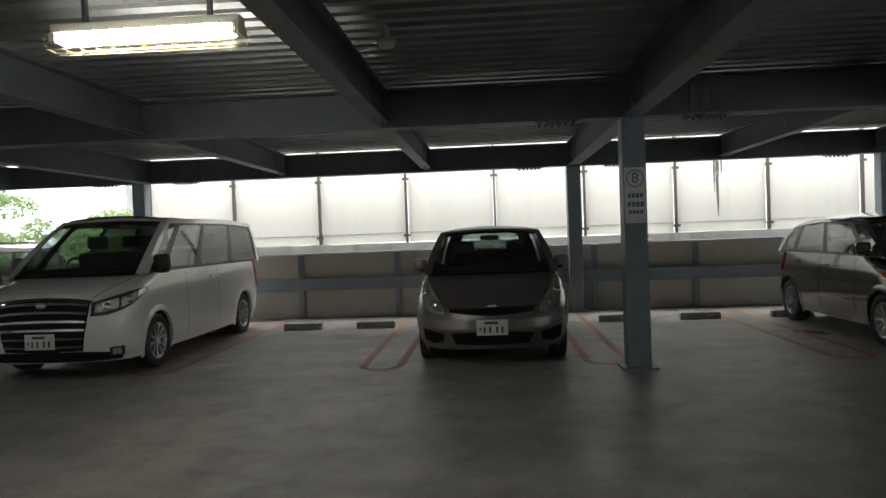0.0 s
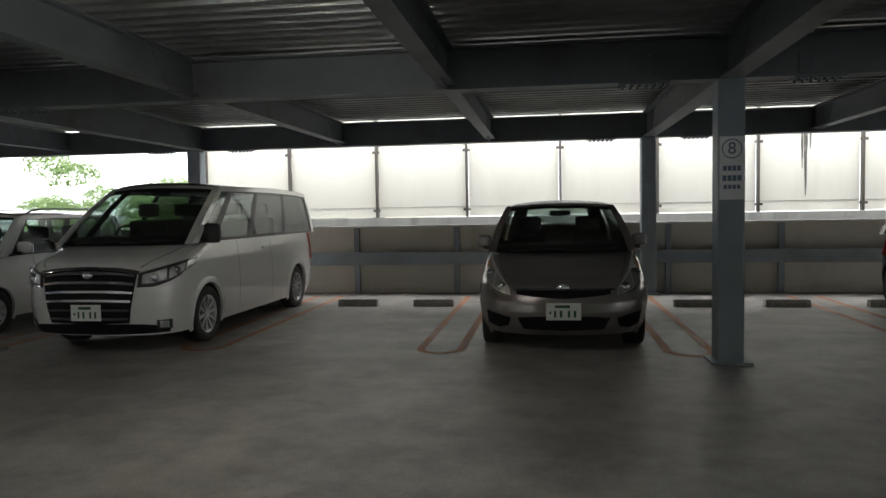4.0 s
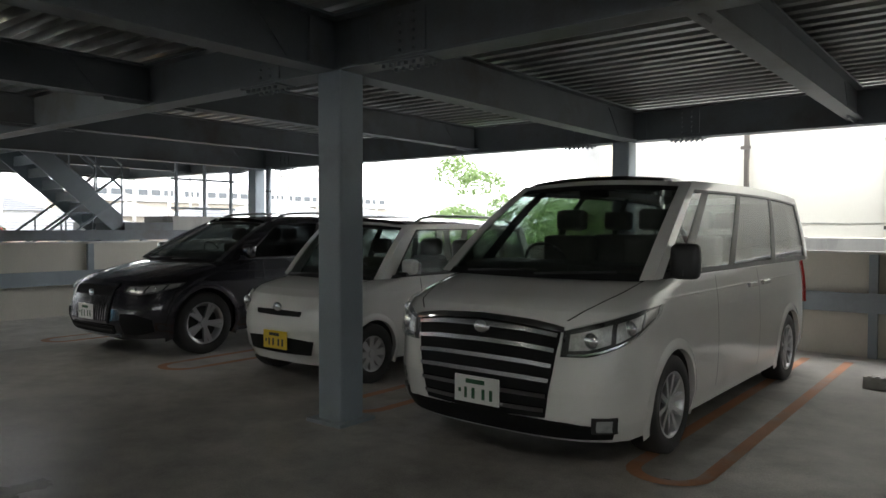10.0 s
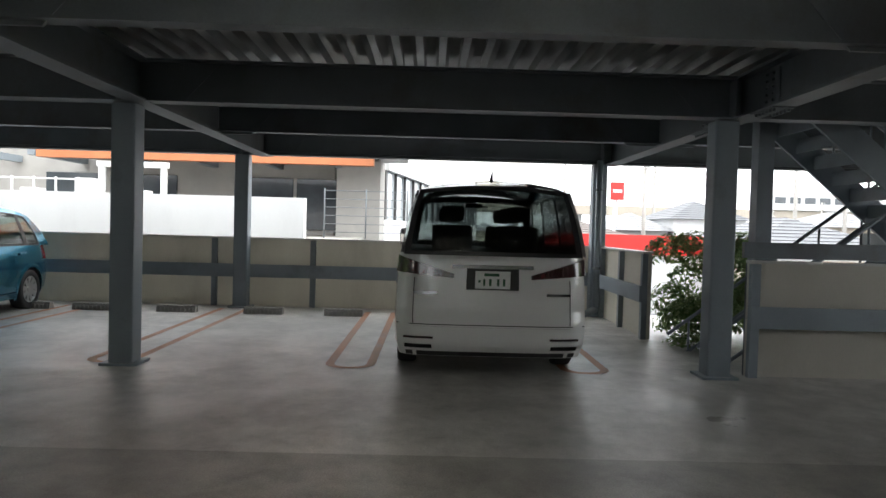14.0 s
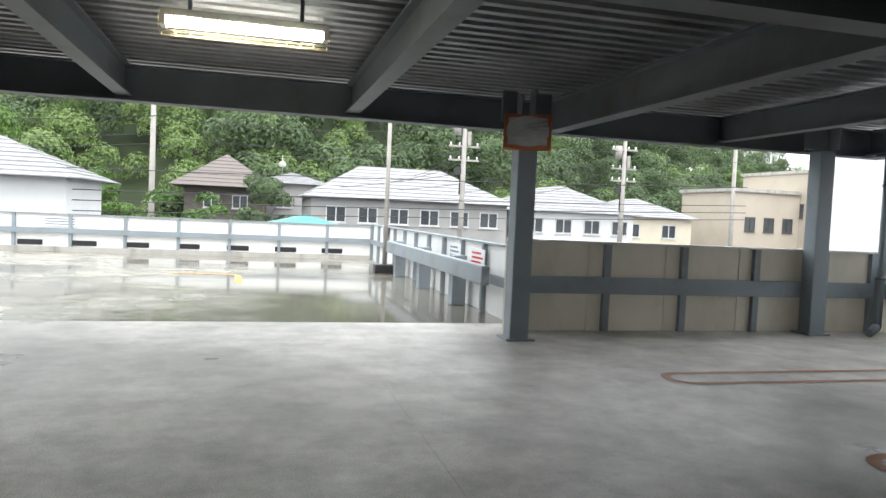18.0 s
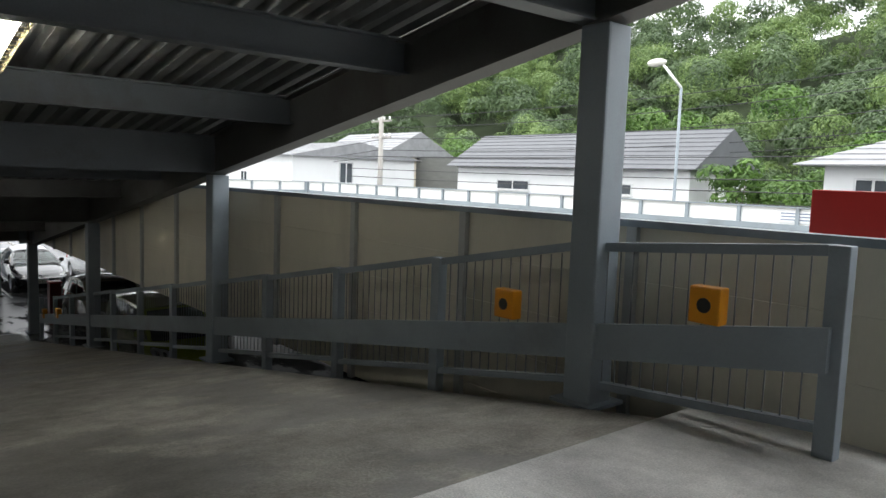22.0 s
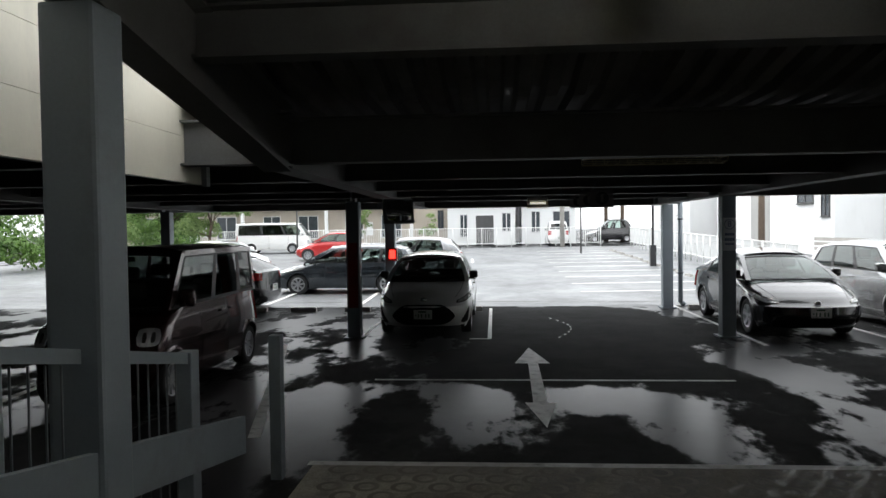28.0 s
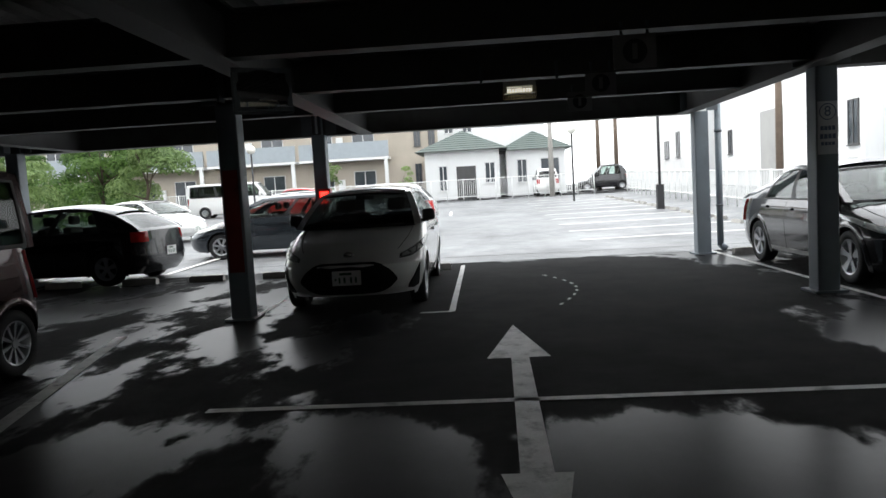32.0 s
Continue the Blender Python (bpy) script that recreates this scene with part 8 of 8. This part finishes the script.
# ---- mirrors ----
def rect_mirror(x, y, z, turn, tilt, w, h, label, rim_m, bow=0.03):
    ob = thing("traffic_mirror", label, "mirror", at=(x, y, z))
    ob.matrix_basis = pose(x, y, z, tilt, 0, turn)
    part("back", box(-w / 2 - 0.03, w / 2 + 0.03, 0.0, 0.05, -h / 2 - 0.03, h / 2 + 0.03, bevel=0.015), rim_m, ob)
    bm = bmesh.new()
    bm_grid(bm, [[(w * (i / 10 - 0.5), -0.006 - bow * (2 - (2 * i / 10 - 1) ** 2 - (2 * j / 6 - 1) ** 2) / 2, h * (j / 6 - 0.5)) for i in range(11)] for j in range(7)])
    part("glass", bm, MIRROR, ob, smooth=True)
    for s_ in (1, -1):
        part("rim", box(-w / 2 - 0.03, w / 2 + 0.03, -0.02, 0.0, s_ * h / 2 - 0.018, s_ * h / 2 + 0.018), rim_m, ob)
        part("rim", box(s_ * w / 2 - 0.018, s_ * w / 2 + 0.018, -0.02, 0.0, -h / 2 + 0.02, h / 2 - 0.02), rim_m, ob)
    part("arm", tube((0, 0.05, -0.05), (0, 0.35, -0.05), 0.02, 8), STEEL, ob)
    return ob


RIM_ORANGE = mat("faded_orange_mirror_rim", (0.42, 0.13, 0.06), 0.5, vary=0.2)
rect_mirror(-13.36, -8.2, 2.42, 158, -12, 0.48, 0.36, "rectangular convex traffic mirror with a faded orange rim", RIM_ORANGE)
rect_mirror(18.9, -4.1, -1.0, -62, -6, 0.40, 0.30, "square steel traffic mirror on a column", STEEL_DARK)

# ---- wheel stops ----
def stop_bm():
    bm = bmesh.new()
    v = [bm.verts.new((x, y, z)) for x in (-0.3, 0.3) for y, z in ((-0.075, 0), (0.075, 0), (0.05, 0.10), (-0.05, 0.10))]
    for q in ((3, 2, 1, 0), (4, 5, 6, 7), (0, 1, 5, 4), (1, 2, 6, 5), (2, 3, 7, 6), (3, 0, 4, 7)):
        bm.faces.new([v[i] for i in q])
    for k in range(9):
        bm_box(bm, -0.27 + 0.0635 * k, -0.235 + 0.0635 * k, -0.082, -0.06, 0.012, 0.07)
        bm_box(bm, -0.27 + 0.0635 * k, -0.235 + 0.0635 * k, -0.04, 0.04, 0.098, 0.108)
    return bm


STOP_ME = mesh_of("wheel_stop", stop_bm(), STOP)


def wheel_stop(x, y, z, turn):
    ob = share("wheel_stop", STOP_ME, pose(x, y, z, 0, 0, turn))
    tagged(ob, "ribbed weathered grey concrete wheel stop on the floor", "wheel stop", group="wheel stops")


for x in (-8.3, -7.1, -5.6, -4.4, -3.18, -2.02, -0.8, 0.45, 1.75, 2.98, 4.35, 5.6, -10.95, -9.8):
    wheel_stop(x, 11.16, 0, 0)
for y in (-4.6, -3.1, -1.8, -0.85, 0.45, 1.8, 3.05, 4.3, 5.55, -5.9, -7.2):
    wheel_stop(-18.35, y, 0, 90)
for y in (-4.85, -3.5, -2.2, -0.9, 0.3, 1.7):
    wheel_stop(25.55, y, G, 90)
for y in (-10.2, -11.4, -12.7, -14.0):
    wheel_stop(25.6, y, G, 90)
for k in range(9):
    x = 31.5 + 2.45 * k
    for dx in (0, 1.1):
        wheel_stop(x + dx, -12.4, ground_z(x, 0) + 0.012, 4)


# ---- floor markings ----
def stripe(pts, w, z, material, parent, nm="line"):
    """A painted line through points, as a thin raised strip."""
    bm = bmesh.new()
    pts = [Vector((*p, 0)) for p in pts]
    rows = []
    for k, p in enumerate(pts):
        d = (pts[min(k + 1, len(pts) - 1)] - pts[max(k - 1, 0)]).normalized()
        nn = Vector((-d.y, d.x, 0)) * w / 2
        rows.append([(q.x, q.y, z(q.x) if callable(z) else z) for q in (p - nn, p + nn)])
    bm_grid(bm, rows, smooth=False)
    return part(nm, bm, material, parent)


def u_line(ob, x, y0, y1, gap, w, z, material, axis="y"):
    """Two lines side by side, joined by a round end at y0."""
    r_ = gap / 2
    d = 1 if y1 > y0 else -1
    arc = [(x - r_ * math.cos(a), y0 + d * (r_ - r_ * math.sin(a))) for a in [math.pi * k / 10 for k in range(11)]]
    pts = [(x - r_, y1)] + arc + [(x + r_, y1)]
    if axis == "x":
        pts = [(b, a) for a, b in pts]
    stripe(pts, w, z, material, ob)


marks = thing("floor_markings", "worn orange bay lines on the upper deck", "road marking", kind="structure")
for x in (-11.8, -9.1, -6.5, -4.0, -1.42, 1.05, 3.6, 6.2):
    u_line(marks, x, 7.62, 12.4, 0.42, 0.09, 0.005, PAINT_ORANGE)
for y in (6.0, 3.6, 1.2, -1.25, -4.0, -6.4):
    u_line(marks, y, -14.2, -18.9, 0.42, 0.09, 0.005, PAINT_ORANGE, "x")
for x in (-9.6, -7.0, -4.4, -1.8, 0.8):
    u_line(marks, x, 1.6, -2.4, 0.42, 0.09, 0.005, PAINT_ORANGE)
marks = thing("floor_markings", "yellow lines on the flooded open deck", "road marking", kind="structure")
stripe([(-5.7, -10.3), (-5.9, -13.5)], 0.12, 0.005, PAINT_YELLOW, marks)
stripe([(-6.0, -11.6), (-6.6, -11.0)], 0.12, 0.005, PAINT_YELLOW, marks)
stripe([(-5.95, -10.8), (-6.5, -10.3)], 0.12, 0.005, PAINT_YELLOW, marks)
stripe([(-8.7, -16.1), (-9.8, -16.0), (-10.1, -15.7), (-10.15, -14.3)], 0.13, 0.005, PAINT_YELLOW, marks)
marks = thing("floor_markings", "worn white lines and an arrow on the dark asphalt", "road marking", kind="structure")
Z = G + 0.005
stripe([(17.8, -3.9), (17.75, -8.4)], 0.08, Z, PAINT_WHITE, marks)
for x in (13.05, 14.5):
    stripe([(x, -3.9), (x, -9.0)], 0.10, lambda q: ramp_z(q) + 0.006, PAINT_WHITE, marks)
bm = bmesh.new()
bm.faces.new([bm.verts.new((x, y, Z)) for x, y in ((20.25, -5.98), (18.9, -5.72), (18.9, -6.22))])
bm.faces.new([bm.verts.new((x, y, Z)) for x, y in ((18.9, -5.91), (16.6, -5.86), (16.6, -6.02), (18.9, -6.05))])
bm.faces.new([bm.verts.new((x, y, Z)) for x, y in ((16.6, -5.77), (15.6, -5.94), (16.6, -6.11))])
bmesh.ops.recalc_face_normals(bm, faces=bm.faces)
part("arrow", bm, PAINT_WHITE, marks)
for y in (-3.05, -5.35):
    stripe([(26.0, y), (21.2, y)], 0.07, Z, PAINT_WHITE, marks)
stripe([(21.2, -5.35), (21.2, -5.0)], 0.07, Z, PAINT_WHITE, marks)
for y in (-9.75, -12.0, -14.5):
    stripe([(26.4, y), (20.4, y)], 0.08, Z, PAINT_WHITE, marks)
stripe([(15.2, -3.2), (20.6, -1.9)], 0.12, Z, PAINT_WHITE, marks)
stripe([(14.4, 0.2), (20.8, 0.4)], 0.12, Z, PAINT_WHITE, marks)
# a wandering chalk-like crack line on the asphalt
for k in range(9):
    a = k * 0.33
    stripe([(21.3 + a, -6.55 - 0.35 * math.sin(a * 1.1)), (21.42 + a, -6.55 - 0.35 * math.sin(a * 1.1 + 0.13))], 0.035, Z, PAINT_WHITE, marks, "chalk_dab")
marks = thing("floor_markings", "white bay lines on the wet open lot", "road marking", kind="structure")
for k in range(10):
    x = 30.2 + 2.45 * k
    stripe([(x, -8.0), (x + 0.4, -12.6)], 0.14, lambda q: ground_z(q, 0) + 0.014, PAINT_LOT, marks)
for y in (-2.0, 0.5, 3.0):
    stripe([(27.0, y), (33.0, y + 0.1)], 0.12, lambda q: ground_z(q, 0) + 0.014, PAINT_LOT, marks)
stripe([(46.0, -4.3), (43.0, -4.4)], 0.12, lambda q: ground_z(q, 0) + 0.014, PAINT_LOT, marks)
stripe([(27.2, -13.5), (27.6, -3.0), (27.5, 6)], 0.05, lambda q: ground_z(q, 0) + 0.014, RUBBER, marks, "joint")
# anti-slip rings at the ramp's foot
rings = thing("anti_slip_rings", "rings pressed into the concrete at the ramp's foot", "floor pattern", kind="structure")
bm = bmesh.new()
n = 16
for k in range(n):
    a, b = k * math.tau / n, (k + 1) * math.tau / n
    bm.faces.new([bm.verts.new((r_ * math.cos(t), r_ * math.sin(t), 0)) for r_, t in ((0.06, a), (0.06, b), (0.10, b), (0.10, a))])
RING = mesh_of("ring", bm, GROOVE)
for i in range(7):
    for j in range(17):
        x = 13.2 + 0.19 * i
        share("ring", RING, pose(x, -4.2 - 0.28 * j - 0.14 * (i % 2), ramp_z(x) + 0.009), rings)
verts, faces = [], []
for i in range(52):
    for j in range(18):
        cx, cy = 2.4 + 0.205 * i, -4.25 - 0.28 * j - 0.14 * (i % 2)
        k0 = len(verts)
        for k in range(12):
            a = k * math.tau / 12
            for r_ in (0.062, 0.082):
                x = cx + r_ * math.cos(a)
                verts.append((x, cy + r_ * math.sin(a), ramp_z(x) + 0.003))
        faces += [(k0 + 2 * k, k0 + 2 * k + 1, k0 + (2 * k + 3) % 24, k0 + (2 * k + 2) % 24) for k in range(12)]
me = bpy.data.meshes.new("ring_grooves")
me.from_pydata(verts, [], faces)
me.materials.append(GROOVE)
tagged(new("ring_grooves", me), "worn ring grooves pressed into the concrete ramp", "floor pattern", kind="stuff")
bm = bmesh.new()
bm_grid(bm, [[(x, y, ramp_z(x) + 0.004) for x in (13.08, 13.4, 14.46)] for y in (-9.0, -3.95)], smooth=False)
single("ramp_foot", bm, RAMP, "grey concrete apron at the ramp's foot", "floor", kind="structure")

# ---- pipes on columns ----
def downpipe(x, y, z0, z1, bend, label="grey rain pipe beside a column"):
    ob = thing("rain_pipe", label, "pipe", group="rain pipes", at=(x, y, 0))
    part("pipe", tube((0, 0, z0 + 0.12), (0, 0, z1), 0.055, 12), STEEL, ob)
    part("elbow", tube((0, 0, z0 + 0.14), (bend[0] * 0.22, bend[1] * 0.22, z0 + 0.06), 0.058, 12), STEEL, ob)
    for z in (z0 + 0.8, z1 - 0.5):
        part("clamp", tube((0, 0, z), (0, 0, z + 0.04), 0.066, 12), STEEL_DARK, ob)
    return ob


downpipe(X_W + 0.26, 7.15, 0, 2.6, (0.6, -1))
downpipe(X_W + 0.26, -8.7, 0, 2.6, (1, 0.4))
downpipe(X_F + 0.35, Y_N - 0.05, 0, 2.6, (1, -0.5))
ob = downpipe(26.0, -9.82, G, -0.62, (0, -0.4), "pale green rain pipe with a bend beside a column")
part("top_bend", tube((0, 0, -0.64), (0, 0.42, -0.52), 0.058, 12), STEEL, ob)

# ---- red things near the ramp ----
ob = thing("fire_cabinet", "red fire hose cabinet on a post at the deck edge", "fire cabinet", at=(-5.6, -10.15, 0))
part("cabinet", box(-0.22, 0.22, -0.1, 0.1, 1.06, 1.40, bevel=0.01), RED, ob)
part("post", box(-0.05, 0.05, -0.05, 0.05, 0, 1.06), RED, ob)
ob = thing("warning_banner", "narrow upright red banner behind the column", "sign", at=(-6.35, -10.15, 0))
part("banner", box(-0.07, 0.07, -0.012, 0.012, 0.84, 1.56), RED, ob)
part("post", tube((0, 0.02, 0), (0, 0.02, 0.84), 0.02, 8), ALLOY, ob)
ob = thing("gate_post", "grey steel gate posts at the head of the ramp rail", "gate post", at=(-6.3, -9.85, 0))
part("post", box(-0.06, 0.06, -0.06, 0.06, 0, 1.1, bevel=0.01), STEEL, ob)
part("post", box(0.16, 0.24, -0.05, 0.05, 0, 1.1, bevel=0.01), STEEL, ob)
part("cap_sign", box(-0.1, 0.02, 0.062, 0.07, 0.35, 0.55), SIGN_W, ob)
ob = thing("ticket_post", "dark red control post at the foot of the ramp", "post", at=(15.35, -10.0, G))
part("case", box(-0.17, 0.17, -0.15, 0.15, 0, 1.2, bevel=0.02), mat("dark_red_enamel", (0.16, 0.02, 0.02), 0.45), ob)
part("cap", box(-0.19, 0.19, -0.17, 0.17, 1.2, 1.25, bevel=0.01), RED, ob)
# thin red plate on the column's west face, mottled by noise
ob = thing("red_column_plate", "narrow upright red plate on a dark column", "sign", at=(21.4 - 0.124, -2.95, G + 0.55))
part("plate", box(-0.004, 0.0, -0.085, 0.085, 0, 1.15, bevel=0.0015), mat("mottled_red_plate", (0.30, 0.035, 0.03), 0.4, vary=0.3, scale=3, dirt=(0.08, 0.05, 0.05), dirt_amount=0.8, dirt_scale=2.5), ob)
ob = thing("warning_light", "red warning light box, lit, on a column", "warning light", at=(25.74, -3.03, -2.0))
part("box", box(-0.08, 0.06, -0.11, 0.11, 0, 0.3, bevel=0.01), RED, ob)
part("lamp", box(-0.088, -0.082, -0.07, 0.07, 0.05, 0.25), glow("lit_red_lamp", (1.0, 0.03, 0.02), 2.2), ob)

# ---- outside stairs in the north-west notch ----
st = thing("steel_staircase", "grey steel outside staircase with open treads and railings", "staircase", at=(0, 0, 0))
XA, XB = -15.75, -14.75


def flight(ya, za, yb, zb, n):
    for x in (XA, XB):
        bm = bmesh.new()
        v = [bm.verts.new(c) for dx in (-0.02, 0.02) for c in ((x + dx, ya, za - 0.34), (x + dx, yb, zb - 0.34), (x + dx, yb, zb + 0.06), (x + dx, ya, za + 0.06))]
        for q in ((0, 1, 2, 3), (7, 6, 5, 4), (0, 4, 5, 1), (1, 5, 6, 2), (2, 6, 7, 3), (3, 7, 4, 0)):
            bm.faces.new([v[i] for i in q])
        bmesh.ops.recalc_face_normals(bm, faces=bm.faces)
        part("stringer", bm, STEEL, st)
        for lift in (0.55, 0.95):
            part("handrail", tube((x, ya, za + lift), (x, yb, zb + lift), 0.022, 8), STEEL, st)
        for k in range(0, n + 1, 2):
            t = k / n
            part("baluster", tube((x, ya + (yb - ya) * t, za + (zb - za) * t), (x, ya + (yb - ya) * t, za + (zb - za) * t + 0.95), 0.014, 6), STEEL, st)
    for k in range(n):
        t = (k + 0.5) / n
        y, z = ya + (yb - ya) * t, za + (zb - za) * t
        part("tread", box(XA + 0.025, XB - 0.025, y - 0.13, y + 0.13, z - 0.03, z, bevel=0.004), STEEL, st)
        part("riser", box(XA + 0.025, XB - 0.025, y - 0.135, y - 0.122, z - 0.16, z - 0.032), STEEL, st)


flight(7.9, 3.45, 10.15, 1.55, 10)
flight(10.15, 1.4, 7.3, -0.75, 11)
part("landing", box(XA - 0.9, XB + 0.05, 10.17, 11.1, 1.3, 1.5), STEEL_DARK, st)
part("platform", box(XA, XB + 0.02, 11.12, 12.5, 1.25, 1.62), CONCRETE, st)
for y in (10.2, 11.1):
    part("leg", box(XA - 0.05, XA + 0.05, y - 0.05, y + 0.05, G, 1.3), STEEL, st)
    part("leg", box(XB - 0.05, XB + 0.05, y - 0.05, y + 0.05, G, 1.3), STEEL, st)
for y in (11.2, 11.8, 12.4):
    part("baluster", box(XB - 0.025, XB + 0.025, y - 0.025, y + 0.025, 1.62, 2.9), STEEL, st)
for z in (1.75, 2.3, 2.85):
    part("handrail", box(XB - 0.02, XB + 0.02, 11.1, 12.5, z, z + 0.04), STEEL, st)
part("post", box(XB - 0.55, XB - 0.37, 8.05, 8.23, G, 3.4), STEEL, st)
part("rail_beam", box(XB + 0.1, XB + 0.16, 7.7, 12.4, 1.19, 1.36), STEEL_DARK, st)
ob = thing("parked_truck", "truck with an orange side board beyond the wall", "truck", at=(-23, 15, G))
part("bed", box(-1.1, 1.1, -2.5, 3.0, 1.0, 3.2, bevel=0.03), WALL_WHITE, ob)
part("side_board", box(1.1, 1.14, -2.5, 3.0, 3.3, 4.1), mat("orange_tarpaulin", (0.62, 0.30, 0.06), 0.6, vary=0.15), ob)
part("side_wall", box(-1.1, 1.1, -2.5, 3.0, 3.2, 4.15), WALL_GREY, ob)
part("cab", box(-1.0, 1.0, 3.1, 4.6, 0.7, 2.9, bevel=0.12), WHITE_CAR, ob)
for y in (-1.6, 3.8):
    for sx in (-1, 1):
        part("wheel", tube((sx * 0.75, y, 0.45), (sx * 1.05, y, 0.45), 0.45, 18), RUBBER, ob)
